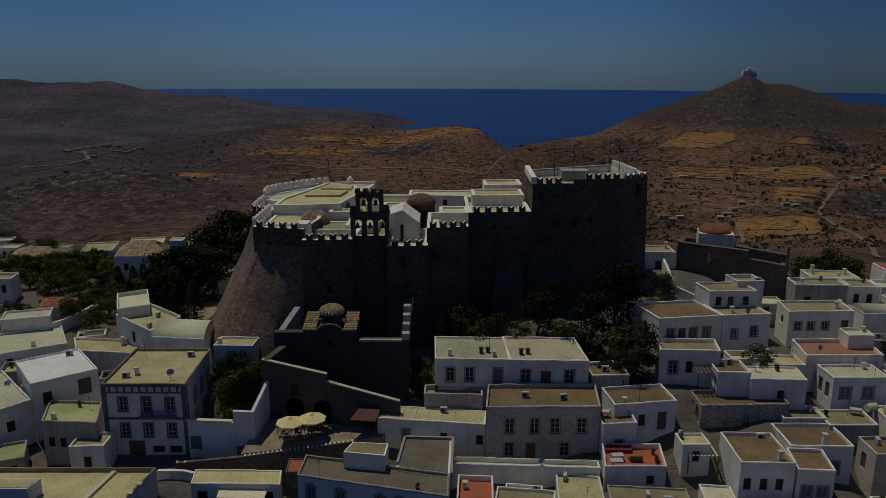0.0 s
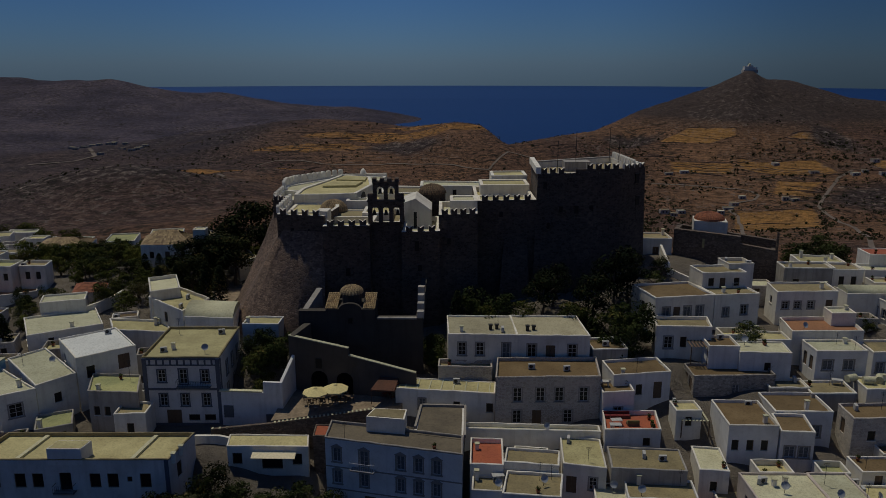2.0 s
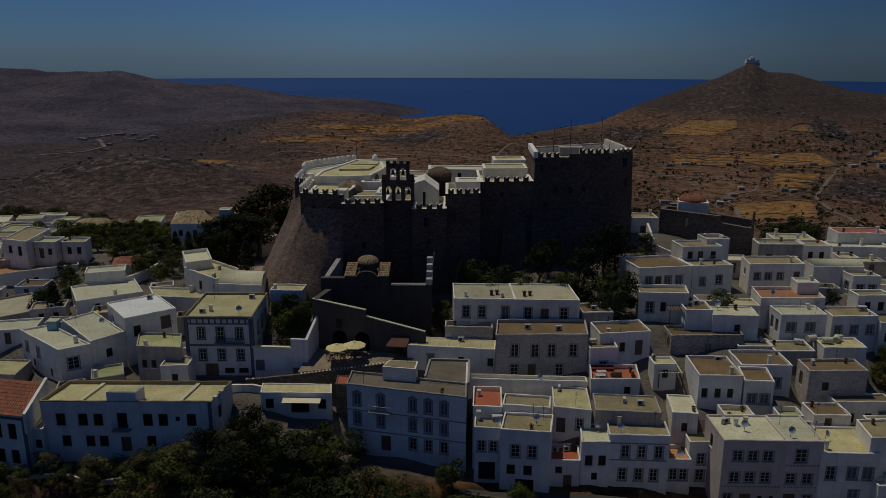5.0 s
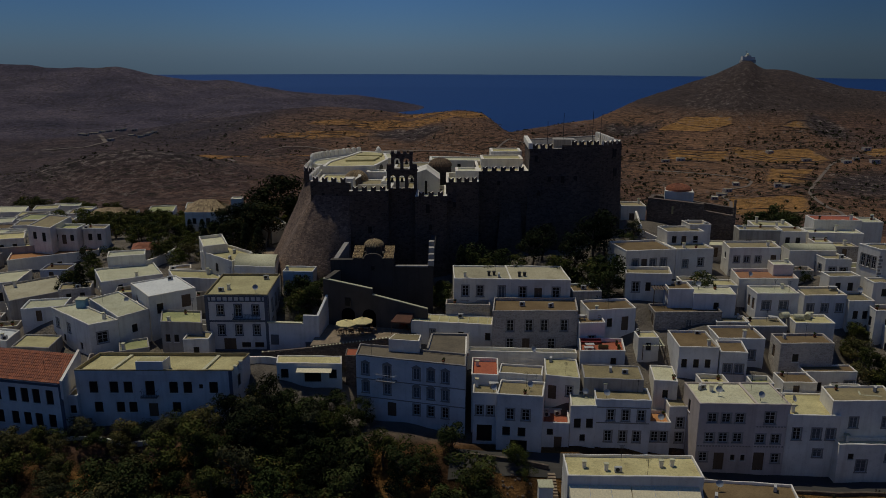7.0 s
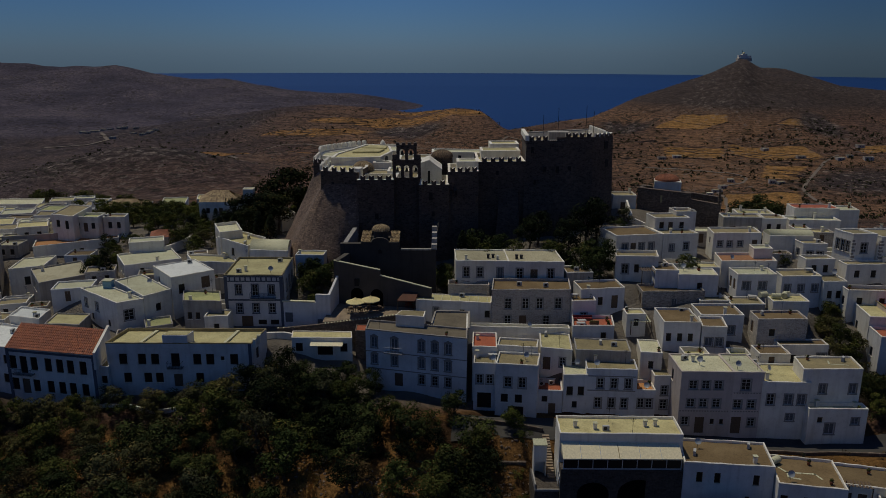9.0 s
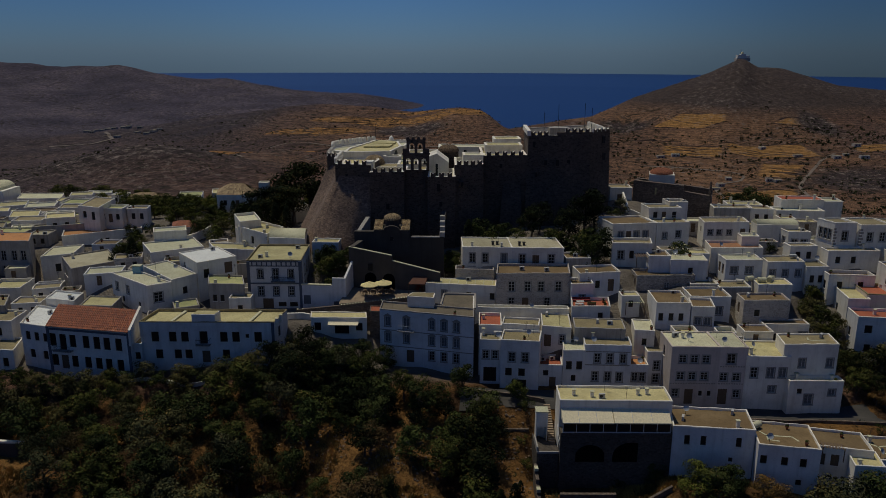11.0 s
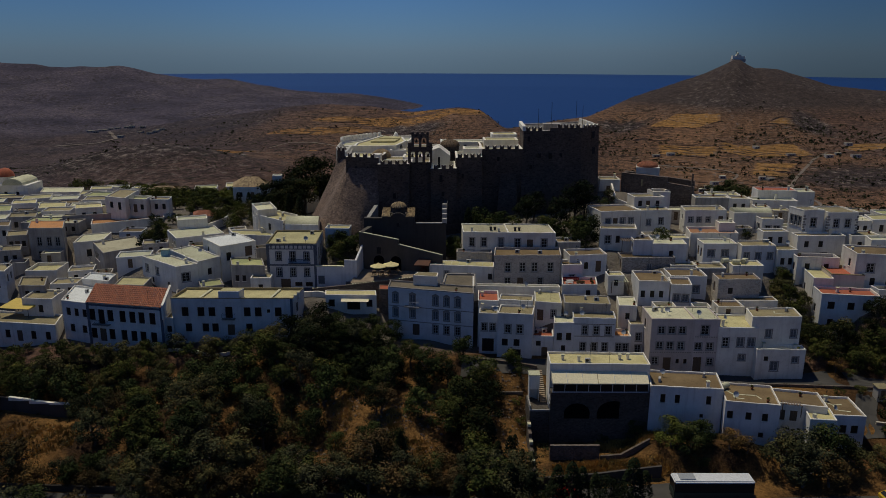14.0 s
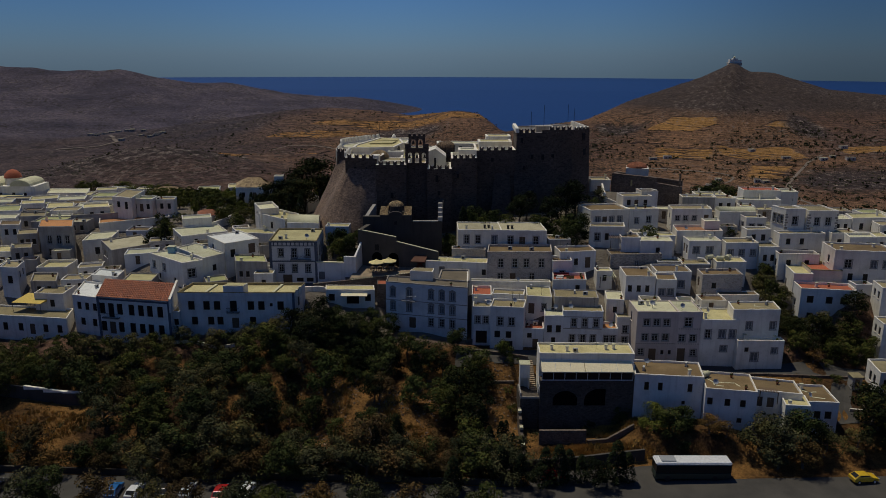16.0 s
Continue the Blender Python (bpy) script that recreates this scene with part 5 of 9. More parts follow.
prism(gable, [(9.2, -0.02), (13.2, -0.02), (13.6, 2.0), (9.6, 2.0)], 8.9, 11.0)
part("gable_block", gable, [BLUEW], longhouse)
gable = bmesh.new()
prism(gable, [(9.35, 0.13), (13.15, 0.13), (13.45, 1.85), (9.65, 1.85)], 11.0, 11.05)
part("gable_roof", gable, CREAM, longhouse)
for u in (5.0, 18.6):
    gable = bmesh.new()
    prism(gable, [(u, 0.3), (u + 0.5, 0.3), (u + 1.3, 6.2), (u + 0.8, 6.2)], 9.2, 9.5)
    part("roof_kerb", gable, CHALK, longhouse)
house(-58.75, 70.0, 1.5, 0, 4.0, 92, 11.5, 4.0, BLUEW, TAN, 0.2, front=[(1.6, 1.3, 0.9, (0.5,), "dark"), (4.6, 1.3, 0.9, (0.5,), "dark")], label="narrow bluish white annex between two larger houses")
redhouse = house(-74.2, 71.4, 16.1, -11, 8.6, 100, 14.2, 3.8, BLUEW, TAN, 0.1,
                 front=[(1.3, 2.3, 1.25, (0.07, 0.31, 0.47, 0.60, 0.72, 0.86), "dark"), (1.3, 3.0, 1.3, (0.19,), "dark"), (5.2, 2.1, 1.25, (0.07, 0.31, 0.47, 0.60, 0.72, 0.86), "dark"), (5.2, 2.6, 1.4, (0.19,), "door")],
                 label="bluish white house with a red tiled lean-to roof")
house(-16.1, 73.0, 16.9, -14, 4.4, 88, 17.0, 6.0, BLUEW, GRAVEL, 0.3, rim=STONETRIM,
      front=[(1.3, 1.8, 1.0, (0.087, 0.56, 0.69, 0.82), "pediment"), (1.3, 2.1, 1.1, (0.29,), "pediment"), (4.3, 1.7, 1.0, (0.087, 0.29, 0.56, 0.69, 0.82), "pediment"), (7.1, 1.7, 1.0, (0.56, 0.69, 0.82), "stone"), (7.2, 2.3, 1.4, (0.33,), "door")],
      label="tall bluish white house with pedimented windows and a balcony")
house(-28.7, 75.4, 10.1, -1, 3.0, 98, 14.5, 11.2, WHITE, CREAM, 0.12, front=[(1.0, 1.5, 1.2, (0.12, 0.86), "dark"), (1.0, 2.1, 2.6, (0.55,), "dark")])
house(-18.2, 76.5, 2.6, -4, 3.0, 92, 15.3, 8.0, RUBBLE, REDR, 0.1)
house(-8.3, 84.0, 13.3, -7, 3.6, 84, 18.3, 13.6, WHITE, CREAM, 0.08, front=[(1.3, 1.5, 0.9, (0.27,), "shutter"), (1.5, 1.3, 0.9, (0.62, 0.95), "dark")])
house(-1.2, 89.3, 9.6, -2, 8.0, 91, 24.0, 19.0, WHITE, PALE, 0.2, front=[(1.25, 1.9, 1.1, (0.20, 0.46), "stone"), (1.25, 2.3, 1.1, (0.84,), "shutter")])
house(8.4, 88.9, 10.0, -2, 8.4, 93, 24.0, 19.0, WHITE, PALE, 0.2, front=[(1.35, 1.9, 1.2, (0.20, 0.76), "stone"), (1.5, 2.2, 1.3, (0.46,), "door")])
ribbed = find_house(-8.3, 84.0)
for i in range(8):
    bm = bmesh.new()
    u = 1.2 + i * 1.6
    prism(bm, [(u, -0.12 * u + 0.25), (u + 0.16, -0.12 * u + 0.23), (u + 0.5, -0.12 * u + 3.3), (u + 0.34, -0.12 * u + 3.32)], 4.6, 4.72)
    part("roof_rib", bm, CHALK, ribbed, "raised lime rib of the roof")
house(-2.6, 87.0, 7.4, -3, 2.6, 88, 20.2, 15.4, STONEW, TAN, 0.6, rim=STONEW)
house(4.9, 81.5, 13.7, 1, 6.6, 84, 21.0, 13.6, STONEW, BROWN, 0.5, rim=STONEW, front=[(1.6, 1.95, 1.15, (0.21, 0.43, 0.61, 0.845), "stone"), (4.75, 1.85, 1.15, (0.21, 0.70), "stone"), (4.75, 2.4, 1.2, (0.40,), "door")])
house(20.6, 83.0, 8.0, 9, 5.0, 96, 20.6, 14.6, BLUEW, BROWN, 0.35, rim=WHITE, front=[(1.4, 2.4, 1.2, (0.78,), "door"), (1.6, 1.5, 0.9, (0.45,), "dark")])
house(18.9, 88.6, 4.9, 4, 4.4, 95, 22.0, 17.0, GREYW, BROWN, 0.3, rim=WHITE)
house(18.7, 80.5, 4.2, 6, 3.6, 90, 19.3, 14.8, BLUEW, BROWN, 0.35, rim=WHITE, front=[(2.2, 1.5, 1.1, (0.5,), "stone")])
house(18.0, 75.3, 6.9, 0, 5.2, 82, 16.8, 12.8, BLUEW, REDR, 0.6, rim=WHITE, front=[(1.2, 1.1, 0.9, (0.75,), "dark")], label="whitewashed house with a red-painted roof terrace")
house(17.6, 69.4, 8.6, -5, 5.0, 84, 15.0, 9.0, GREYW, OLIVE, 0.15)
house(18.8, 65.9, 7.8, -3, 4.0, 84, 13.3, 5.0, BLUEW, OLIVE, 0.25, front=[(1.6, 1.7, 1.0, (0.28, 0.55, 0.83), "stone"), (4.9, 1.7, 1.0, (0.25, 0.52, 0.77), "stone")])
house(12.2, 70.6, 5.0, -13, 6.8, 85, 14.9, 6.0, WHITE, CREAM, 0.2, front=[(1.6, 2.2, 1.2, (0.2,), "door"), (1.5, 1.6, 0.9, (0.7,), "stone"), (6.2, 2.2, 1.4, (0.5,), "door")])
house(15.2, 65.6, 3.7, 0, 4.9, 83, 12.4, 5.2, BLUEW, CHALK, 0.3, rim=WHITE, front=[(2.0, 1.5, 1.0, (0.28, 0.75), "dark"), (4.5, 1.1, 0.8, (0.5,), "dark")])
house(4.6, 64.8, 6.4, -7, 4.8, 79, 14.6, 5.6, BLUEW, OLIVE, 0.35, rim=WHITE, front=[(2.2, 1.7, 1.1, (0.30, 0.64), "stone"), (5.0, 1.4, 1.1, (0.22, 0.56), "dark"), (7.0, 1.9, 2.4, (0.5,), "dark")])
house(5.2, 69.9, 6.3, -8, 3.4, 80, 15.5, 8.0, WHITE, OLIVE, 0.3)
house(1.2, 69.6, 3.9, -4, 6.2, 87, 15.4, 6.0, WHITE, REDR, 0.6, rim=WHITE)
house(1.3, 66.4, 3.4, -4, 3.2, 86, 14.0, 5.6, BLUEW, OLIVE, 0.3, rim=WHITE, front=[(2.0, 1.5, 1.0, (0.28, 0.74), "stone"), (5.0, 2.6, 2.2, (0.5,), "dark")])
house(0.8, 77.5, 17.0, -3, 1.6, 88, 15.8, 12.0, WHITE, CHALK, 0.5, label="long whitewashed garden wall block")
house(29.4, 96.4, 9.3, 9, 7.2, 104, 27.0, 21.4, WHITE, BROWN, 0.3, front=[(1.6, 1.8, 1.1, (0.19, 0.55, 0.76), "shutter"), (1.6, 2.4, 1.1, (0.37,), "door")], left=[(1.6, 1.6, 1.0, (0.5,), "dark")])
house(38.7, 97.9, 7.0, 6, 5.0, 104, 27.0, 20.8, WHITE, TAN, 0.2, front=[(2.1, 1.4, 0.9, (0.26,), "shutter"), (1.8, 1.5, 1.0, (0.67,), "stone")])
house(28.4, 91.8, 7.8, -3, 4.4, 80, 24.3, 19.0, WHITE, TAN, 0.5, front=[(1.6, 1.8, 1.2, (0.23,), "stone"), (1.6, 1.6, 0.9, (0.5,), "dark")])
house(38.0, 101.8, 6.9, 3, 4.4, 98, 29.3, 24.5, WHITE, OLIVE, 0.25, front=[(0.9, 1.3, 0.9, (0.2, 0.78), "dark"), (0.9, 2.1, 0.9, (0.46,), "door")])
house(43.0, 104.6, 4.0, 3, 3.6, 98, 30.0, 24.5, WHITE, TAN, 0.5)
house(49.8, 101.9, 9.6, 2, 5.2, 84, 26.2, 21.0, WHITE, TAN, 0.3, front=[(1.6, 1.2, 1.0, (0.15, 0.35, 0.57), "stone"), (1.4, 2.4, 1.1, (0.87,), "door")], left=[(1.4, 1.2, 0.9, (0.5,), "dark")])
house(48.6, 93.4, 10.5, 1, 6.2, 82, 22.9, 18.6, WHITE, TERRA, 0.5, front=[(1.7, 1.3, 1.0, (0.3,), "dark")])
house(56.0, 97.0, 3.6, 0, 3.0, 86, 24.4, 20.5, WHITE, CHALK, 0.3)
house(49.9, 88.5, 7.2, 1, 4.4, 90, 21.8, 17.0, BLUEW, CHALK, 0.3, rim=WHITE, front=[(1.4, 1.5, 1.4, (0.24, 0.65), "shutter")], left=[(1.2, 2.0, 1.0, (0.3, 0.7), "door")])
house(58.7, 90.0, 7.4, 2, 4.8, 87, 21.0, 15.0, BLUEW, OLIVE, 0.3, rim=WHITE, front=[(1.6, 1.5, 1.1, (0.16, 0.5, 0.85), "shutter")])
house(66.15, 89.4, 4.4, 2, 5.2, 87, 20.2, 10.5, WHITE, TAN, 0.4, front=[(1.8, 1.5, 0.9, (0.3, 0.68), "dark")], label="whitewashed house with a tall plain retaining wall")
house(34.9, 88.4, 4.2, -2, 4.2, 88, 22.6, 18.0, BLUEW, BROWN, 0.35, rim=WHITE)
house(38.9, 87.6, 7.0, -3, 4.2, 84, 22.0, 17.4, BLUEW, CHALK, 0.15, rim=WHITE, front=[(1.5, 1.2, 0.9, (0.55,), "dark")])
house(31.9, 85.0, 11.2, 2, 4.4, 90, 19.6, 15.8, OLDSTONE, BROWN, 0.4, rim=OLDSTONE, front=[(1.4, 1.4, 1.0, (0.52,), "shutter")], left=[(0.7, 2.0, 1.2, (0.3, 0.7), "door")])
house(32.8, 74.3, 6.0, -2, 7.0, 88, 17.9, 12.4, BLUEW, BROWN, 0.35, rim=WHITE, front=[(2.0, 1.4, 0.85, (0.15, 0.45, 0.74), "dark")])
house(38.9, 73.7, 4.0, -5, 4.8, 80, 17.4, 12.6, BLUEW, BROWN, 0.35, rim=WHITE, front=[(2.0, 1.5, 1.2, (0.3, 0.72), "shutter")])
house(40.2, 78.4, 7.3, -1, 5.6, 89, 17.7, 12.8, BLUEW, BROWN, 0.35, rim=WHITE, front=[(2.0, 1.6, 1.3, (0.72,), "shutter")])
house(42.0, 84.4, 5.4, 0, 3.0, 88, 18.2, 14.6, GREYW, TAN, 0.3, rim=WHITE)
house(49.3, 76.8, 8.4, 1, 4.2, 87, 17.5, 12.0, STONEW, BROWN, 0.35, rim=STONEW, front=[(1.8, 1.3, 1.0, (0.3,), "dark")], left=[(1.2, 2.0, 1.1, (0.4,), "door")])
house(52.3, 74.6, 8.2, 0, 2.6, 88, 13.8, 8.0, WHITE, BROWN, 0.2, front=[(1.8, 1.5, 1.0, (0.3, 0.6), "dark"), (1.5, 2.0, 1.5, (0.87,), "shutter")], left=[(1.4, 2.0, 1.1, (0.5,), "door")])
house(47.0, 83.0, 6.0, 0, 4.2, 86, 18.0, 13.5, GREYW, OLIVE, 0.3, rim=WHITE)
house(54.5, 83.4, 6.4, 0, 4.2, 86, 18.4, 13.5, WHITE, CREAM, 0.3)
house(29.8, 67.3, 3.4, 2, 5.0, 88, 11.5, 4.4, BLUEW, OLIVE, 0.3, rim=WHITE, front=[(1.8, 1.6, 1.0, (0.5,), "stone"), (4.2, 1.6, 1.1, (0.5,), "stone")])
house(26.6, 66.2, 3.2, -2, 3.8, 88, 9.6, 4.6, BLUEW, ORANGE, 0.5, rim=WHITE, front=[(1.5, 1.6, 1.0, (0.3, 0.7), "stone")])
house(32.4, 62.7, 7.9, -1, 6.8, 90, 14.3, 3.2, PINKW, CHALK, 0.2, front=[(1.5, 1.4, 1.2, (0.24, 0.48, 0.72), "stone"), (4.5, 1.4, 1.2, (0.22, 0.46, 0.71), "stone"), (7.5, 1.4, 1.1, (0.14,), "stone"), (7.8, 0.9, 0.6, (0.66, 0.84), "dark"), (7.5, 2.7, 1.4, (0.42,), "door")], left=[(1.4, 1.8, 0.9, (0.4,), "dark")])
house(40.3, 62.55, 4.5, -1, 7.0, 90, 14.3, 3.2, PINKW, CHALK, 0.2, front=[(1.2, 1.8, 1.4, (0.42,), "stone"), (4.6, 1.4, 1.2, (0.2, 0.66), "stone"), (7.4, 2.8, 1.5, (0.2,), "door"), (7.6, 1.4, 1.1, (0.72,), "stone")])
house(44.6, 62.4, 7.2, -2, 7.0, 84, 12.8, 3.2, WHITE, CREAM, 0.25, front=[(2.0, 1.8, 1.1, (0.2,), "stone"), (2.0, 1.7, 1.2, (0.57, 0.84), "shutter"), (5.2, 1.2, 1.2, (0.64,), "shutter")])
house(50.6, 62.6, 9.0, 1, 4.8, 82, 14.8, 4.0, WHITE, OLIVE, 0.25, front=[(2.5, 1.6, 1.1, (0.36, 0.87), "shutter")])
house(51.2, 60.6, 8.8, 0, 2.0, 88, 9.3, 3.2, WHITE, CHALK, 0.5, front=[(1.4, 0.9, 0.8, (0.2,), "dark"), (1.5, 1.1, 1.1, (0.8,), "shutter"), (2.4, 1.8, 1.4, (0.38,), "shutter")])
cafe = house(12.2, 49.2, 16.4, -1, 5.0, 88, 11.4, 5.4, WHITE, CREAM, 0.35, label="white cafe with a cream roof above arched stone vaults", name="cafe")
house(28.3, 46.8, 11.5, -6, 6.4, 80, 8.6, 0.4, BLUEW, BROWN, 0.35, rim=WHITE, front=[(1.4, 1.5, 0.8, (0.18, 0.38, 0.81), "dark"), (4.6, 0.7, 0.6, (0.73,), "dark")])
house(39.4, 43.5, 8.2, -11, 7.2, 78, 7.6, 0.4, BLUEW, BROWN, 0.35, rim=WHITE, front=[(1.7, 1.3, 0.9, (0.1, 0.44, 0.74), "dark"), (5.0, 0.9, 0.8, (0.7,), "dark")])
house(48.2, 45.0, 7.6, -13, 5.4, 80, 6.6, 0.0, WHITE, BROWN, 0.35, front=[(1.2, 1.8, 1.1, (0.12, 0.36), "door")])
house(52.0, 41.3, 4.0, -6, 4.2, 78, 5.6, 0.0, WHITE, CREAM, 0.2)
house(56.6, 43.4, 5.2, -5, 7.0, 84, 5.2, -1.6, BLUEW, BROWN, 0.35, rim=WHITE, front=[(1.7, 1.4, 1.1, (0.36, 0.7), "dark")])
house(69.0, 74.6, 10.8, -9, 5.0, 82, 15.3, 4.4, BLUEW, REDR, 0.5, rim=WHITE, front=[(1.6, 1.5, 1.3, (0.18, 0.52, 0.78), "dark"), (5.2, 1.4, 1.1, (0.2, 0.42, 0.7), "dark")], left=[(3.0, 1.6, 1.0, (0.4,), "dark")])
house(69.6, 79.6, 3.9, -6, 13.2, 80, 17.0, 6.0, WHITE, CREAM, 0.3, left=[(2.6, 1.8, 1.0, (0.3, 0.6), "dark"), (6.2, 1.8, 1.0, (0.2, 0.5), "dark")])
house(73.5, 80.5, 6.4, -8, 7.0, 82, 17.6, 8.0, PINKW, REDR, 0.5, rim=TAN)
house(78.3, 80.8, 12.0, -9, 7.2, 84, 21.8, 14.4, WHITE, BROWN, 0.3, front=[(2.0, 1.9, 1.4, (0.24,), "stone"), (2.0, 1.7, 1.2, (0.66, 0.86), "shutter"), (5.0, 1.6, 1.0, (0.3, 0.55), "dark")], left=[(1.8, 1.6, 1.0, (0.6,), "dark")])
house(74.2, 96.2, 4.6, 2, 4.6, 108, 27.5, 21.8, WHITE, TAN, 0.25, front=[(1.8, 2.0, 1.2, (0.5,), "stone")], left=[(1.6, 2.2, 0.9, (0.25, 0.5, 0.75), "stone")])
house(79.2, 95.6, 6.8, 1, 6.6, 96, 27.2, 21.8, WHITE, TAN, 0.25, front=[(1.6, 1.9, 1.1, (0.3, 0.68), "stone")], left=[(1.4, 2.2, 0.9, (0.3, 0.7), "stone")])
house(71.6, 92.4, 10.5, 2, 3.0, 92, 22.6, 14.8, WHITE, TAN, 0.3, front=[(1.2, 1.4, 1.0, (0.2, 0.5), "dark")])
house(73.0, 118.3, 9.5, -4, 4.6, 86, 28.0, 22.6, WHITE, REDR, 0.15)
house(70.4, 114.5, 10.6, -4, 4.2, 86, 26.2, 22.0, WHITE, CHALK, 0.4, left=[(1.2, 2.0, 0.9, (0.5,), "dark")])
house(67.2, 100.8, 4.6, -4, 8.0, 96, 24.5, 20.0, WHITE, TAN, 0.3, front=[(1.6, 1.5, 1.2, (0.3, 0.72), "stone")], left=[(1.4, 1.5, 1.0, (0.3, 0.55, 0.8), "stone")])
house(-102.6, 105.1, 8.2, 1, 8.6, 114, 20.8, 12.6, GREYW, ORANGE, 0.15, front=[(2.2, 2.2, 1.1, (0.28, 0.56, 0.8), "stone"), (5.6, 1.8, 1.1, (0.28, 0.56, 0.8), "stone")], label="grey two-storey mansion with an orange roof", left=[(2.0, 2.0, 1.0, (0.4,), "dark")])
house(-81.5, 96.4, 9.8, 42, 11.6, 125, 17.2, 9.4, GREYW, PALE, 0.3, left=[(1.6, 1.7, 0.9, (0.2, 0.34, 0.48), "dark"), (4.6, 2.0, 1.2, (0.75,), "dark")], front=[(2.0, 1.2, 0.8, (0.7,), "dark")], label="long grey plastered house with a plain gable wall")
house(-93.1, 106.4, 6.5, 24, 8.4, 100, 17.0, 11.0, WHITE, CHALK, 0.25, front=[(2.0, 1.8, 1.1, (0.5,), "dark")])
house(-93.5, 117.1, 17.5, 30, 8.8, 112, 19.0, 14.6, WHITE, ORANGE, 0.4, front=[(1.6, 1.2, 0.9, (0.55,), "dark")])
house(-92.9, 125.1, 6.2, -18, 11.6, 95, 24.5, 19.0, WHITE, TAN, 0.25, front=[(1.2, 1.6, 1.0, (0.3,), "dark"), (1.2, 2.0, 1.0, (0.7,), "dark")])

# stepped houses between the red-roofed house and the upper street
DKW = "dark"
house(65.0, 94.6, 5.6, 2, 3.0, 92, 23.0, 17.0, WHITE, TAN, 0.3, front=[(1.2, 1.5, 1.0, (0.3, 0.7), DKW)])
house(69.4, 86.9, 8.6, -5, 3.2, 86, 19.4, 11.0, WHITE, BROWN, 0.6, front=[(1.4, 1.4, 1.0, (0.25, 0.7), DKW)], left=[(1.6, 1.6, 1.0, (0.5,), DKW)])
house(83.6, 92.8, 6.2, 0, 4.6, 88, 22.6, 15.0, WHITE, TAN, 0.3, front=[(1.4, 1.7, 1.0, (0.3, 0.7), DKW)])
house(11.2, 65.6, 3.9, -3, 4.4, 84, 9.8, 5.0, BLUEW, REDR, 0.7, front=[(1.0, 1.0, 0.9, (0.3,), DKW), (2.2, 2.1, 1.1, (0.6,), "door")], label="low whitewashed house front with a roof terrace")
house(28.2, 70.4, 3.4, -8, 5.6, 82, 14.2, 8.0, WHITE, CHALK, 0.2, front=[(1.5, 1.3, 0.8, (0.5,), DKW)])

# houses further up the hill and towards its edges
DK = "dark"
W1 = [(1.2, 1.5, 0.9, (0.3, 0.7), DK)]
W2 = [(1.3, 1.6, 1.0, (0.25, 0.55, 0.8), DK)]
W3 = [(1.4, 2.1, 1.0, (0.5,), "door"), (1.4, 1.4, 0.9, (0.2, 0.8), DK)]
house(-102.2, 87.0, 4.0, -6, 5.6, 104, 15.8, 7.3, BLUEW, TAN, 0.3, rim=WHITE, front=[(2.0, 1.8, 1.2, (0.5,), DK)], right=W1)
house(-94.7, 84.8, 5.6, 1, 7.1, 113, 13.2, 6.9, GREYW, OLIVE, 0.4, front=W1)
house(-144.0, 188.1, 14.2, 3, 10, 112, 13.9, 7.9, WHITE, CHALK, 0.3, front=W2)
house(-120.3, 142.5, 7.4, 8, 9.0, 114, 17.8, 11.8, WHITE, CREAM, 0.3, front=W1)
house(-99.9, 122.9, 6.4, 20, 6.4, 116, 21.8, 15.8, WHITE, CREAM, 0.3, front=W1)
house(-102.4, 121.0, 11.7, 19, 2.4, 106, 20.2, 14.7, GREYW, CREAM, 0.3)
house(-111.0, 126.4, 6.2, 14, 6.0, 113, 18.1, 12.1, WHITE, CHALK, 0.3, front=W1)
house(-97.3, 160.9, 11.9, 3, 8.0, 100, 18.9, 12.9, WHITE, CHALK, 0.3, front=W1)
house(-88.7, 126.3, 6.0, -4, 4.7, 92, 23.7, 17.2, WHITE, LICHEN, 0.5, front=W3)
house(-82.6, 128.3, 5.0, 1, 4.0, 100, 23.2, 16.9, WHITE, TAN, 0.4, front=W1)
house(-118.4, 124.6, 6.8, 7, 6.2, 114, 19.1, 12.1, GREYW, TAN, 0.3, front=W2)
house(-134.6, 139.6, 7.5, 10, 9.0, 116, 17.4, 10.4, WHITE, LICHEN, 0.3, front=W1)
house(-133.2, 152.0, 6.7, 12, 6.4, 115, 17.1, 10.1, WHITE, CREAM, 0.3, front=W3)
house(-110.7, 109.7, 4.5, 18, 6.0, 116, 17.7, 10.7, GREYW, TAN, 0.3, front=W3)
house(-137.1, 164.0, 8.2, 26, 7.6, 112, 16.0, 10.0, WHITE, CREAM, 0.3, front=W1)
house(-127.3, 162.0, 8.2, 18, 7.2, 109, 16.3, 10.3, WHITE, CHALK, 0.3, front=W2)
house(-156.4, 178.8, 8.2, 9, 8.0, 114, 14.0, 8.0, WHITE, CREAM, 0.3, front=W2)
house(-118.6, 116.0, 5.0, 6, 6.2, 116, 18.7, 11.7, WHITE, BROWN, 0.3, front=W1)
house(-106.9, 99.6, 4.6, 14, 5.4, 116, 16.7, 9.7, GREYW, OLIVE, 0.3, front=W1)
house(-113.5, 102.0, 5.6, 8, 6.4, 108, 15.2, 8.2, WHITE, CREAM, 0.3, front=W3)
house(-121.5, 107.0, 6.0, 6, 6.4, 108, 15.6, 8.2, GREYW, TAN, 0.3, front=W2)
house(-112.0, 90.0, 6.5, 2, 6.4, 104, 13.6, 6.2, WHITE, TAN, 0.3, front=W2)
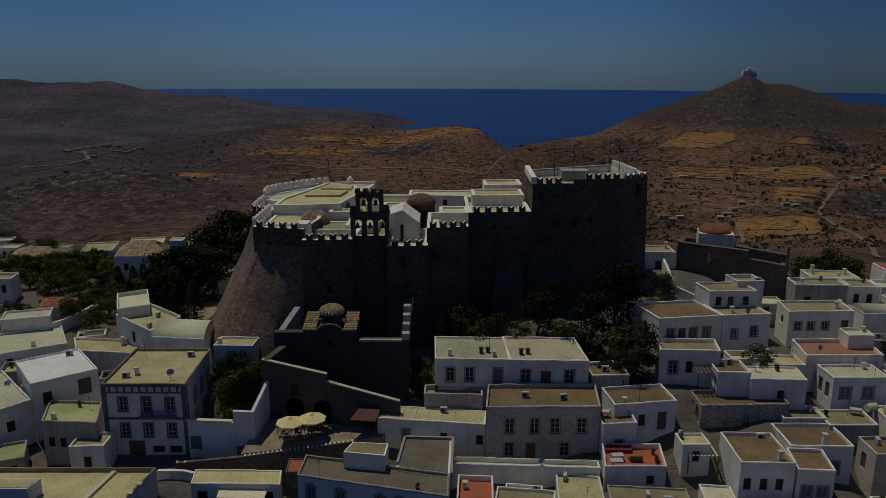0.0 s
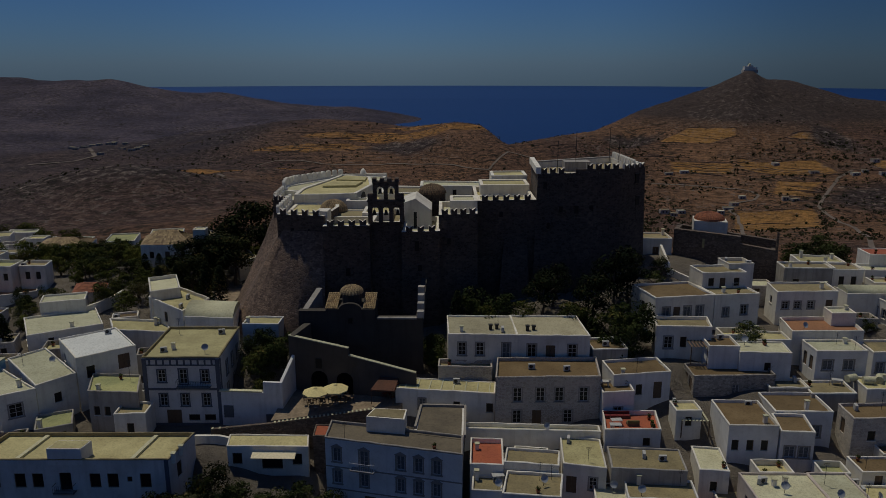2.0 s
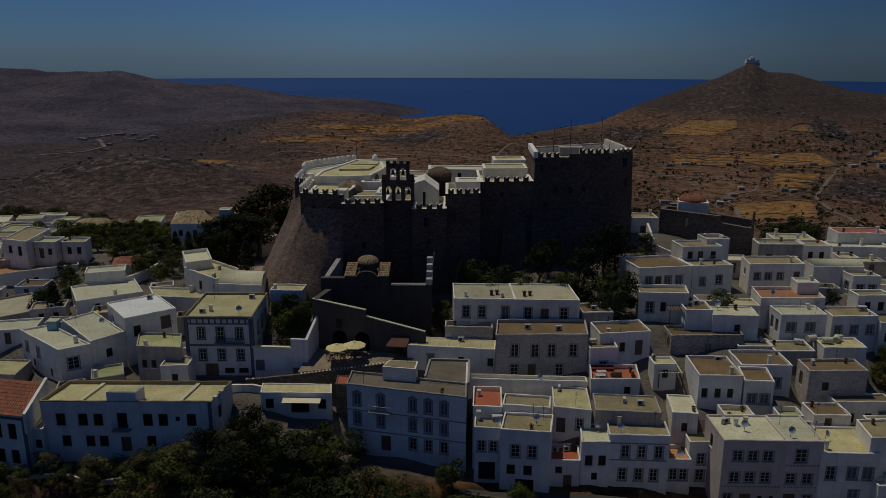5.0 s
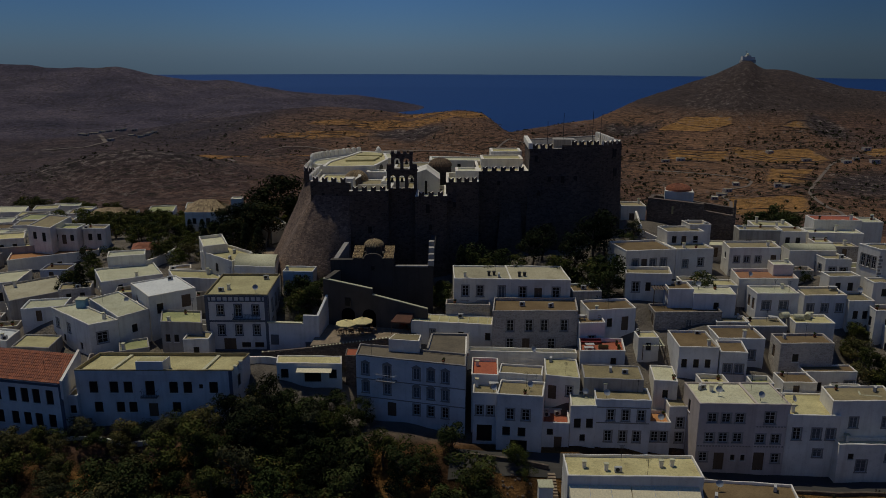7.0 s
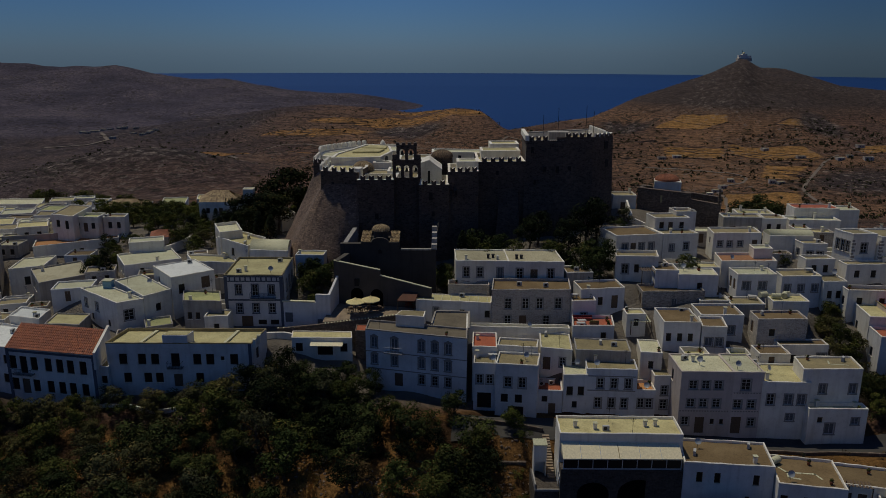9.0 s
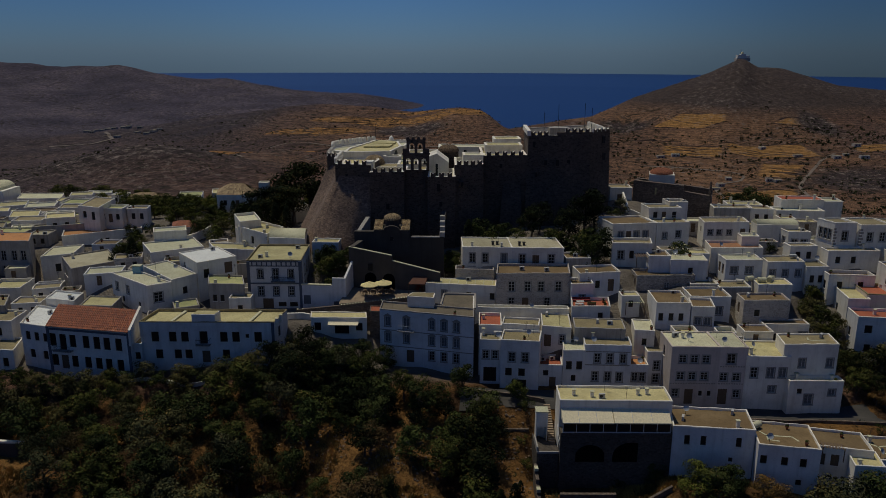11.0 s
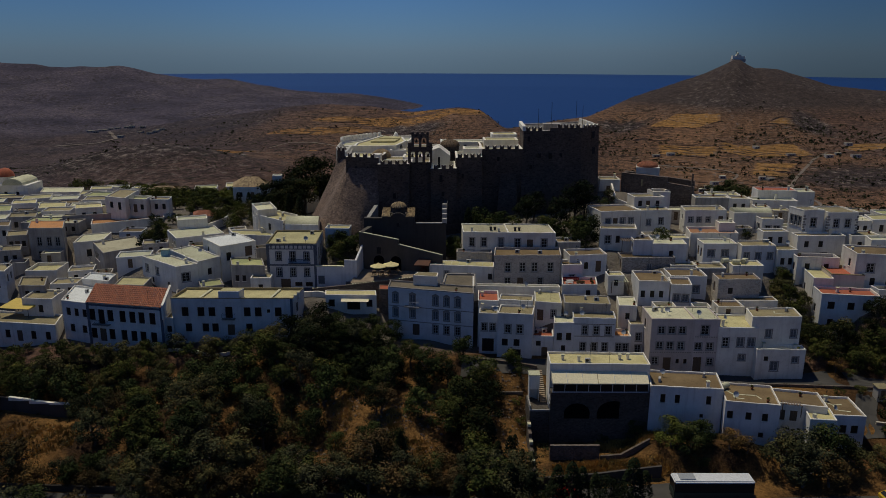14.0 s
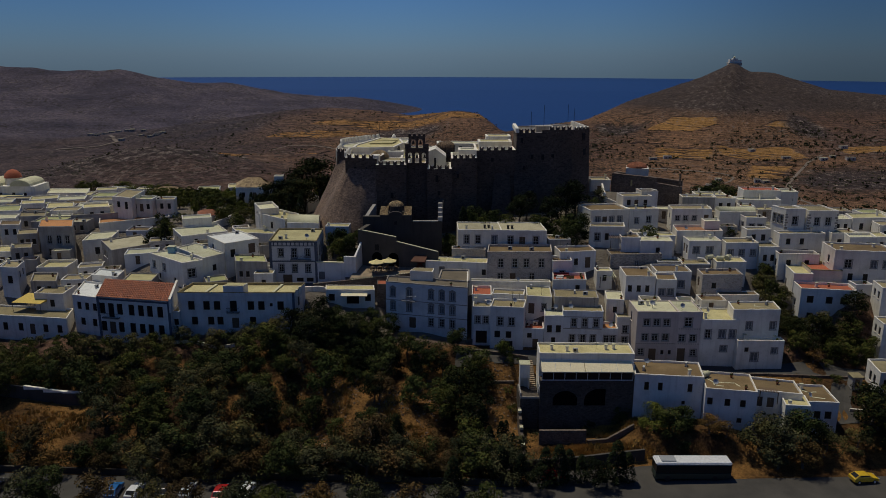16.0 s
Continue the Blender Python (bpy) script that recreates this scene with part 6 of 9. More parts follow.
house(-128.0, 96.0, 7.0, 2, 6.4, 104, 13.0, 5.6, WHITE, CREAM, 0.3, front=W2)
house(-128.5, 128.5, 6.5, 8, 6.4, 110, 17.6, 10.4, WHITE, CHALK, 0.3, front=W1)
house(-142.5, 128.0, 7.0, 6, 7.0, 108, 15.6, 9.4, WHITE, CREAM, 0.3, front=W3)
house(-110.5, 141.0, 7.0, 10, 6.0, 108, 18.6, 12.6, WHITE, CHALK, 0.3, front=W1)
house(-112.0, 152.0, 7.6, 8, 6.0, 104, 18.3, 12.4, WHITE, OLIVE, 0.3, front=W2)
house(-104.0, 134.0, 6.0, 14, 6.0, 108, 19.4, 13.6, GREYW, CREAM, 0.3, front=W1)
house(-148.0, 150.0, 7.4, 8, 7.0, 110, 15.6, 9.6, WHITE, CREAM, 0.3, front=W2)
house(-150.5, 164.5, 7.0, 8, 7.0, 110, 15.0, 9.0, WHITE, CHALK, 0.3, front=W1)
house(-124.5, 175.0, 8.0, 6, 7.0, 106, 15.6, 9.6, WHITE, CREAM, 0.3, front=W1)
house(-110.5, 176.0, 8.0, 4, 7.0, 102, 16.2, 10.2, WHITE, TAN, 0.3, front=W2)
house(-96.5, 143.5, 7.2, 6, 6.0, 102, 19.6, 13.8, WHITE, OLIVE, 0.3, front=W1)
house(88.8, 102.8, 4.6, 2, 5.6, 82, 23.7, 17.2, WHITE, CHALK, 0.3, front=W1)
house(93.6, 103.0, 9.4, 4, 6.0, 78, 23.9, 16.9, WHITE, CREAM, 0.3, front=W2)
house(97.1, 97.6, 7.6, 1, 5.0, 80, 23.4, 15.8, WHITE, TAN, 0.3, front=W3)
house(85.4, 88.5, 6.0, 1, 4.4, 78, 22.7, 16.7, WHITE, CHALK, 0.5, front=W1)
house(82.5, 69.4, 6.4, -7, 5.1, 80, 17.0, 8.2, WHITE, TAN, 0.3, front=[(1.8, 1.8, 1.2, (0.5,), "stone"), (5.0, 1.7, 1.1, (0.4,), DK)], left=W1)
house(79.8, 63.0, 7.3, -10, 4.6, 82, 11.8, 4.0, WHITE, OLIVE, 0.3, front=W2, left=W1)
house(72.6, 50.3, 6.0, 0, 6.3, 80, 7.4, 0.7, WHITE, TAN, 0.3, front=W3, left=[(1.4, 1.8, 1.0, (0.35, 0.65), DK)])
house(82.4, 118.0, 4.6, -2, 5.0, 84, 27.6, 21.0, WHITE, CHALK, 0.3)
house(55.5, 112.5, 8.4, -3, 4.0, 84, 27.2, 21.0, GREYW, TAN, 0.3, rim=WHITE, front=[(2.0, 2.0, 1.1, (0.25,), DK)])
house(63.5, 112.0, 5.0, -3, 4.4, 86, 27.0, 21.0, WHITE, TAN, 0.3, front=W1)
house(62.0, 104.2, 8.6, -2, 3.6, 88, 25.2, 20.0, WHITE, CHALK, 0.15, label="whitewashed house with a low vaulted roof")
house(90.8, 92.6, 6.0, 0, 5.0, 84, 21.8, 15.2, WHITE, CREAM, 0.3, front=W1)
house(101.0, 88.0, 8.0, -4, 6.0, 84, 20.6, 13.6, WHITE, TAN, 0.3, front=W2)
house(92.0, 79.0, 7.0, -6, 5.0, 84, 18.6, 10.6, WHITE, OLIVE, 0.3, front=W2)
house(-68.7, 119.8, 5.8, 5, 6.0, 108, 20.4, 16.2, GREYW, TAN, 0.1, label="small grey house under a tiled roof")
house(-63.9, 139.9, 10.6, 2, 8.4, 104, 24.4, 16.0, WHITE, TAN, 0.1, front=W3, label="white house under a hipped tile roof")
house(-52.4, 138.3, 2.5, 1, 2.6, 95, 28.0, 17.0, WHITE, CHALK, 0.2, label="small whitewashed tower among dark trees")
house(-42.6, 135.2, 5.2, 62, 8.6, 119, 22.0, 15.0, WHITE, BROWN, 0.25, label="low white house with an earth roof under the monastery wall")
house(-84.5, 168.2, 7.0, 10, 9.0, 103, 18.4, 11.9, WHITE, LICHEN, 0.3, front=W1)
house(-76.0, 174.5, 8.0, 12, 8.0, 105, 18.4, 11.9, WHITE, CREAM, 0.3)
house(-64.5, 176.0, 6.6, 9, 7.0, 92, 18.0, 11.1, WHITE, TAN, 0.3)
house(-126.0, 186.5, 6.9, 16, 6.4, 110, 15.2, 9.2, WHITE, CREAM, 0.3)
house(-125.2, 197.1, 7.9, 6, 4.8, 110, 14.1, 8.1, WHITE, CHALK, 0.3)
house(-81.2, 75.7, 6.9, -17, 10.0, 102, 13.1, 4.1, BLUEW, ICE, 0.35, rim=WHITE, front=[(1.4, 1.6, 1.0, (0.22, 0.5, 0.78), DK), (4.8, 1.6, 1.1, (0.3, 0.72), DK)])
house(-99.6, 76.5, 17.6, -8, 6.4, 104, 8.5, 2.5, WHITE, OLIVE, 0.35, front=[(1.6, 1.7, 1.1, (0.2, 0.4, 0.72, 0.9), DK), (1.6, 2.3, 1.2, (0.55,), "door")])
house(-91.6, 80.1, 6.4, -4, 6.0, 92, 12.0, 4.0, BLUEW, OLIVE, 0.4, rim=WHITE, front=[(1.4, 1.6, 1.0, (0.6,), DK)])
house(-81.3, 85.2, 6.4, -14, 5.0, 96, 14.6, 7.6, WHITE, ICE, 0.3)
house(-72.9, 81.2, 6.3, -4, 5.6, 96, 14.6, 7.1, GREYW, CREAM, 0.25)


# ---- small houses, yards and roof terraces that close up the town between the larger houses ----
def infill():
    rng = random.Random(21)
    areas = [(19, 62, 65, 112, -4, 5, 80), (60, 112, 72, 120, -8, 3, 70), (-104, -44, 77, 133, 2, 28, 90), (-14, 19, 66, 88, -8, 2, 30), (-160, -104, 88, 190, 0, 14, 60)]
    away = [(-34, -7, 78, 98), (62, 69, 66, 94), (12, 29, 88, 112), (24, 48, 104, 128), (-80, -39, 111, 135), (-200, -84, 70, 82), (3, 30, 58, 64), (31, 45, 80.5, 85), (-20, 1, 55, 71), (-18, 2, 70, 84)]
    roofs = [BROWN, BROWN, TAN, OLIVE, CREAM, CREAM, CHALK, LICHEN, PALE]
    for x0, x1, y0, y1, a0, a1, most in areas:
        made = 0
        for big, small, tries in ((9.0, 6.0, 600), (6.0, 4.4, 1000), (4.4, 3.2, 1500)):
            for _ in range(tries):
                if made >= most:
                    break
                x, y, yaw = rng.uniform(x0, x1), rng.uniform(y0, y1), rng.uniform(a0, a1)
                w, d = rng.uniform(small, big), rng.uniform(small, big) * 0.8
                if not clear_of_houses(x, y, 0.4):
                    continue
                c = [p + Vector((x, y)) for p in corner_points(w, yaw, d, yaw + 90)]
                pts = [c[0].lerp(c[1], i / 4).lerp(c[3].lerp(c[2], i / 4), j / 4) for i in range(5) for j in range(5)]
                if any(q0 < p.x < q1 and r0 < p.y < r1 for p in pts for q0, q1, r0, r1 in away):
                    continue
                if not all(clear_of_houses(p.x, p.y, 0.4) for p in pts):
                    continue
                zs = ground_z([p.x for p in c], [p.y for p in c])
                tall = rng.random() < (0.8 if w > 4 else 0.4)
                h = rng.uniform(2.5, 3.6) if tall else rng.uniform(0.9, 1.8)
                rows = [(0.9, 1.3, 0.85, (0.3, 0.72) if w > 4 else (0.5,), "dark")] if tall and rng.random() < 0.6 else [(0.5, 2.0, 0.95, (0.4,), "door")] if tall else []
                house(x, y, w, yaw, d, yaw + 90, (float(max(zs)) * 0.6 + float(min(zs)) * 0.4 if tall else float(max(zs))) + h, float(min(zs)) - 0.6, rng.choice((WHITE, WHITE, WHITE, GREYW, BLUEW, STONEW)), rng.choice(roofs), 0.3 if tall else 0.7, front=rows,
                      label="" if tall else "low walled yard with a trodden floor", name="house" if tall else "walled_yard")
                made += 1


infill()


# ---- trees ----
def crown_mesh(seed, kind):
    """Leaf sprays on the skins of many small clumps, uneven and open."""
    rng = random.Random(seed)
    vs, fs = [], []

    def spray(c, nrm, s):
        nrm = (nrm + Vector((rng.uniform(-1, 1), rng.uniform(-1, 1), rng.uniform(-1, 1))) * 0.42).normalized()
        u = nrm.orthogonal().normalized()
        u.rotate(Matrix.Rotation(rng.uniform(0, 6.28), 3, nrm))
        w = nrm.cross(u)
        i = len(vs)
        for a, b, lift in ((-1, 0, 0), (0, -0.62, 0.15), (1, 0, 0), (0, 0.62, 0.15)):
            vs.append(c + u * a * s + w * b * s + nrm * lift * s)
        fs.append((i, i + 1, i + 2, i + 3))

    if kind == "cypress":
        for _ in range(900):
            t = rng.random() ** 0.8
            a = rng.uniform(0, 6.28)
            r = 0.19 * (1 - t) ** 0.55 * min(1, (t + 0.06) * 7) * rng.uniform(0.6, 1.1) + 0.012
            out = Vector((math.cos(a), math.sin(a), 0.9))
            spray(Vector((r * math.cos(a), r * math.sin(a), 0.08 + 0.92 * t)), out, rng.uniform(0.016, 0.032))
        return [v[:] for v in vs], fs
    clumps = []
    n = {"broad": 24, "pine": 18, "olive": 18, "shrub": 9}[kind]
    for _ in range(n):
        a, r = rng.uniform(0, 6.28), 0.36 * math.sqrt(rng.random())
        z = {"broad": rng.uniform(0.20, 0.86), "pine": rng.uniform(0.40, 0.92), "olive": rng.uniform(0.26, 0.84), "shrub": rng.uniform(0.2, 0.66)}[kind]
        shrink = 1.0 - 0.55 * max(0, (z - 0.55) / 0.4)
        clumps.append((Vector((r * shrink * math.cos(a), r * shrink * math.sin(a), z)), rng.uniform(0.10, 0.20)))
    per = {"broad": 112, "pine": 112, "olive": 110, "shrub": 120}[kind]
    for c, r in clumps:
        for _ in range(per):
            d = Vector((rng.gauss(0, 1), rng.gauss(0, 1), rng.gauss(0.25, 1))).normalized()
            rr = r * rng.uniform(0.72, 1.12)
            spray(c + Vector((d.x * rr, d.y * rr, d.z * rr * 0.8)), d, rng.uniform(0.014, 0.033))
    return [v[:] for v in vs], fs


def tree_kind(kind, leaf, seed, label):
    """A tree one metre high, to be scaled: tapered trunk with limbs, and a crown."""
    root = thing("tree" if kind != "shrub" else "shrub", 0, 0, 0, label, "tree" if kind != "shrub" else "shrub", "trees of the hillside")
    rng = random.Random(seed + 100)
    bm = bmesh.new()
    top = {"broad": 0.55, "pine": 0.7, "olive": 0.5, "shrub": 0.3, "cypress": 0.6}[kind]
    prev, r0 = Vector((0, 0, -0.06)), 0.030
    path = [prev]
    for k in range(4):
        path.append(Vector((rng.uniform(-0.04, 0.04), rng.uniform(-0.04, 0.04), top * (k + 1) / 4)))
    for k, (a, b) in enumerate(zip(path, path[1:])):
        bar(bm, a, b, r0 * (1 - 0.18 * k), 6)
    if kind != "cypress":
        for k in range(5):
            a = rng.uniform(0, 6.28)
            bar(bm, path[2 + k % 2], path[2 + k % 2] + Vector((0.24 * math.cos(a), 0.24 * math.sin(a), rng.uniform(0.14, 0.28))), 0.011, 5)
    part("trunk", bm, BARK, root)
    vs, fs = crown_mesh(seed, kind)
    me = bpy.data.meshes.new("crown")
    me.from_pydata(vs, [], fs)
    me.materials.append(leaf)
    ob = new("crown", me)
    ob.parent = root
    return root


KINDS = {
    "broad": [tree_kind("broad", LEAFA, 1 + i, "dark green broad-leaved tree with an uneven crown") for i in range(4)],
    "olive": [tree_kind("olive", LEAFB, 11 + i, "grey-green olive tree on the dry slope") for i in range(3)],
    "pine": [tree_kind("pine", LEAFC, 21 + i, "dark umbrella-crowned pine tree") for i in range(3)],
    "cypress": [tree_kind("cypress", LEAFC, 31 + i, "slim dark cypress tree") for i in range(2)],
    "dry": [tree_kind("olive", LEAFD, 41 + i, "sun-dried brownish tree on the slope") for i in range(2)],
    "green": [tree_kind("broad", LEAFE, 61 + i, "fresh green leafy tree among the houses") for i in range(3)],
    "shrub": [tree_kind("shrub", LEAFA, 51 + i, "low dark green shrub") for i in range(3)],
}
USED = set()
trng = random.Random(5)


SINGLE = 290
grove, planted = [], []


def tree(kind, x, y, h, spread=1.0, z=None):
    k = trng.randrange(len(KINDS[kind]))
    base = KINDS[kind][k]
    z = float(ground_z(x, y)[0]) - 0.1 if z is None else z
    m = Matrix.Translation((x, y, z)) @ Matrix.Rotation(trng.uniform(0, 6.28), 4, "Z")
    if len(planted) >= SINGLE and kind != "cypress":
        grove.append((base, m @ Matrix.Diagonal((h * spread, h * spread, h, 1))))
        return
    if (kind, k) in USED:
        ob = copy_thing(base, m)
    else:
        USED.add((kind, k))
        ob = base
        ob.matrix_basis = m
    planted.append(ob)
    s = h * spread
    ob.scale = (s, s, h)


# the wood below the town, with its open patches of dry grass
GLADES = [(-78, 52.6, 9, 2.4), (-76, 46.5, 13, 6.0), (-22.5, 51, 1.9, 7), (-13.5, 47, 1.9, 6.5), (-7, 52, 2.0, 4.5), (-9, 43.5, 3.4, 2.6), (-27, 44, 3.0, 3.0), (-39, 43.5, 4.5, 2.2), (6.2, 54, 2.6, 5.5), (6, 45, 2.2, 7.0), (-28.5, 57, 2.2, 3.2)]
def wood(x0, x1, y0, y1, gap, pick, low, high, open_share=0.0):
    y = y0
    row = 0
    while y < y1:
        x = x0 + (gap / 2 if row % 2 else 0)
        while x < x1:
            px, py = x + trng.uniform(-0.35, 0.35) * gap, y + trng.uniform(-0.35, 0.35) * gap
            bare = float(fbm(np.array([px]), np.array([py]), 16.0, 2)[0])
            if clear_of_houses(px, py, 1.6) and bare > open_share and all(((px - gx) / ga) ** 2 + ((py - gy) / gb) ** 2 > 1 for gx, gy, ga, gb in GLADES):
                kind = pick[trng.randrange(len(pick))]
                tree(kind, px, py, trng.uniform(low, high) * (1.25 if kind == "cypress" else 1.0), trng.uniform(0.95, 1.3) if kind != "cypress" else 1.0)
            x += gap
        y += gap * 0.87
        row += 1


MIXED = ["broad", "broad", "broad", "olive", "olive", "shrub"]
for x, y, h, k, s in ((24.5, 103, 10.5, "pine", 0.9), (20.8, 100, 9.0, "pine", 0.9), (27.5, 105, 8.5, "pine", 0.9), (22.0, 95.5, 8.5, "broad", 1.05), (26.0, 95.0, 8.0, "broad", 1.05), (18.0, 97.5, 7.5, "broad", 1.0), (24.2, 91.5, 7.0, "broad", 1.0),
                      (13.5, 101.5, 7.5, "pine", 1.0), (15.5, 105, 7.0, "pine", 1.0), (7.0, 100.5, 7.0, "broad", 1.1), (2.6, 101.5, 7.5, "broad", 1.0), (4.6, 98.6, 6.0, "broad", 1.1), (0.2, 99.0, 8.0, "cypress", 1.0), (9.8, 99.4, 6.0, "broad", 1.2), (20.5, 92.6, 6.5, "broad", 1.0),
                      (-2.8, 94.5, 6.0, "broad", 1.0), (32.0, 107.0, 3.2, "shrub", 1.3), (34.0, 110.0, 4.0, "olive", 1.2), (36.5, 106.5, 3.0, "shrub", 1.3),
                      (-27.8, 89.5, 5.5, "broad", 1.1), (-26.0, 86.5, 4.5, "broad", 1.2), (-29.5, 92.0, 5.0, "broad", 1.0), (42.5, 93.8, 4.6, "broad", 1.3), (46.0, 94.0, 3.6, "shrub", 1.3), (67.0, 131.6, 6.6, "broad", 1.2), (70.5, 131, 7.8, "broad", 1.2), (74.5, 131.6, 6.8, "broad", 1.2),
                      (-70.5, 101.0, 6.5, "cypress", 1.3), (-73.0, 104.0, 6.0, "broad", 1.0), (-75.5, 105.5, 5.5, "pine", 1.0), (-25.4, 90.6, 5.0, "broad", 1.2), (-27.4, 92.6, 5.2, "broad", 1.1), (-24.6, 92.6, 4.6, "broad", 1.1), (-28.2, 86.6, 4.0, "shrub", 1.2), (-4.2, 96.0, 4.6, "broad", 1.1), (63.5, 100.2, 2.4, "broad", 1.3), (60.2, 99.0, 2.2, "shrub", 1.3)):
    tree(k, x, y, h, s)
for x, y, h, k in ((-61, 134.5, 5.4, "cypress"), (-58, 134, 6.0, "cypress"), (-55, 134.5, 5.6, "broad"), (-52.5, 134, 8.4, "pine"), (-49.5, 134.5, 9.2, "pine"), (-46, 134, 9.6, "pine"), (-43, 133, 9.6, "pine"), (-50, 129, 6.2, "broad"), (-66, 133.5, 4.2, "olive"), (-70, 136, 4.4, "olive"), (-74, 139, 4.6, "broad")):
    tree(k, x, y, h, 1.2)
for i in range(17):
    tree(("olive", "broad", "dry", "olive", "dry")[i % 5], -100 + i * 6.4 + trng.uniform(-2, 2), 27.7 - 0.32 * i + trng.uniform(-0.6, 0.6), trng.uniform(5.4, 7.4), 1.1)
for x, y, h in ((4.6, 33.6, 6.5), (7.6, 32.4, 5.6), (11.5, 33.2, 6.2), (13.5, 32.6, 7.0), (15.2, 33.6, 5.6), (17.0, 32.8, 5.0), (22.6, 33.0, 7.2), (24.2, 32.4, 5.4), (-3.0, 31.0, 6.2)):
    tree("cypress", x, y, h, 1.35)
for x, y, h in ((10.0, 30.4, 4.6), (19.0, 31.4, 5.0), (20.6, 30.6, 4.2)):
    tree("pine", x, y, h, 1.1)
for x, y, h, k, s in ((31.0, 42.6, 5.2, "green", 1.2), (33.6, 41.4, 5.6, "broad", 1.25), (36.0, 42.0, 4.6, "broad", 1.2), (39.4, 40.4, 3.8, "dry", 1.3), (42.0, 39.8, 3.2, "dry", 1.3), (34.4, 39.2, 3.0, "shrub", 1.3),
                      (47.5, 38.6, 7.2, "olive", 1.2), (51.0, 37.6, 8.2, "olive", 1.2), (54.5, 38.4, 7.4, "broad", 1.2), (49.0, 35.6, 6.2, "olive", 1.2), (53.0, 35.4, 6.4, "dry", 1.2), (57.5, 37.6, 5.6, "olive", 1.2), (26.4, 47.0, 3.8, "broad", 1.1), (21.0, 46.6, 2.6, "shrub", 1.3)):
    tree(k, x, y, h, s)
wood(-52, 7, 33.8, 39.5, 3.5, ["olive", "dry", "olive", "broad", "dry"], 5.0, 7.6, -0.75)
wood(-100, 7, 36.8, 40, 4.0, ["olive", "dry", "broad", "cypress", "olive"], 4.4, 6.4, -0.30)
wood(-100, -36, 40, 51, 4.6, ["broad", "broad", "olive", "dry", "olive"], 3.8, 7.4, -0.22)
wood(-36, 4, 40, 51, 4.8, ["broad", "pine", "broad", "olive", "dry", "cypress"], 4.0, 7.8, -0.25)
wood(-36, 4, 51, 64, 4.6, ["broad", "broad", "green", "olive", "pine", "shrub"], 4.0, 8.0, -0.45)
for x in range(-98, -36, 3):
    tree("shrub" if x % 2 else "olive", x + trng.uniform(-0.8, 0.8), (67.6 if x > -57 else 65.4 if x > -75 else 71.0) + trng.uniform(-0.7, 0.5), trng.uniform(3.2, 4.4) * (0.6 if x < -75 else 1.0), 1.3)
wood(-36, -15.5, 64, 72.5, 3.3, ["broad", "broad", "olive", "pine"], 4.6, 6.8, -0.7)
wood(-100, -36, 52, 62, 4.2, MIXED, 3.8, 7.6, -0.6)
wood(-100, -36, 62, 67.6, 3.4, MIXED, 3.0, 4.8, -0.6)
wood(68, 92, 36, 46, 4.0, ["broad", "pine", "broad"], 5.0, 7.5, -0.6)
wood(64, 82, 63.6, 72, 3.6, ["broad", "pine", "olive", "broad"], 4.4, 6.6, -0.55)
for x, y, h, k in ((66.4, 61.6, 3.4, "dry"), (68.4, 60.6, 2.4, "shrub"), (65.6, 39.6, 7.6, "pine"), (68.0, 41.5, 7.2, "broad"), (63.0, 38.0, 5.0, "olive"), (63.6, 54.6, 2.2, "shrub"), (67.6, 55.4, 2.4, "shrub"),
                   (-1.6, 50.6, 7.6, "pine"), (2.2, 45.0, 6.4, "cypress"), (6.2, 44.0, 3.6, "cypress"), (0.2, 45.6, 7.0, "pine"), (-4.4, 48.0, 6.6, "broad"), (5.2, 41.6, 5.6, "cypress"),
                   (3.2, 41.0, 5.6, "cypress"), (7.0, 40.0, 4.0, "cypress"), (0.2, 41.4, 6.6, "broad"), (7.4, 54.2, 2.0, "shrub"), (7.6, 50.6, 2.4, "shrub"), (1.6, 58.2, 4.6, "broad"), (8.2, 58.6, 3.0, "shrub"), (6.4, 37.6, 4.6, "olive"), (6.9, 61.0, 3.6, "green")):
    tree(k, x, y, h, 1.2)
wood(63, 69, 72, 92, 3.2, ["broad", "olive"], 3.6, 5.4, -0.5)
wood(-126, -101, 44, 72, 4.4, MIXED, 4.4, 6.4, -0.35)
wood(-92, -44, 112, 139, 4.6, ["green", "green", "broad", "shrub", "olive"], 3.6, 5.4, -0.45)
wood(-94, -36, 142, 168, 5.2, ["green", "broad", "green"], 4.4, 6.4, -0.4)
for x, y, h in ((-47.5, 122, 8.5), (-50, 121, 7.5), (-44, 119, 8.0), (-41, 117, 7.5), (-53.5, 121.5, 7.0), (-44.5, 148, 13.5), (-40.5, 149, 14.0), (-48.5, 145, 11.5), (-47.5, 138, 9.5)):
    tree("cypress" if h < 8.2 else "pine", x, y, h, 1.15)
for x, y in ((-134, 205), (-128, 208), (-140, 206), (-122, 204), (-107, 184), (-102, 186)):
    tree("broad", x, y, trng.uniform(5, 7), 1.3)
for kinds in KINDS:
    for i, base in enumerate(KINDS[kinds]):
        if (kinds, i) not in USED:
            tree(kinds, -60 - 3 * i, 142, 4.0)


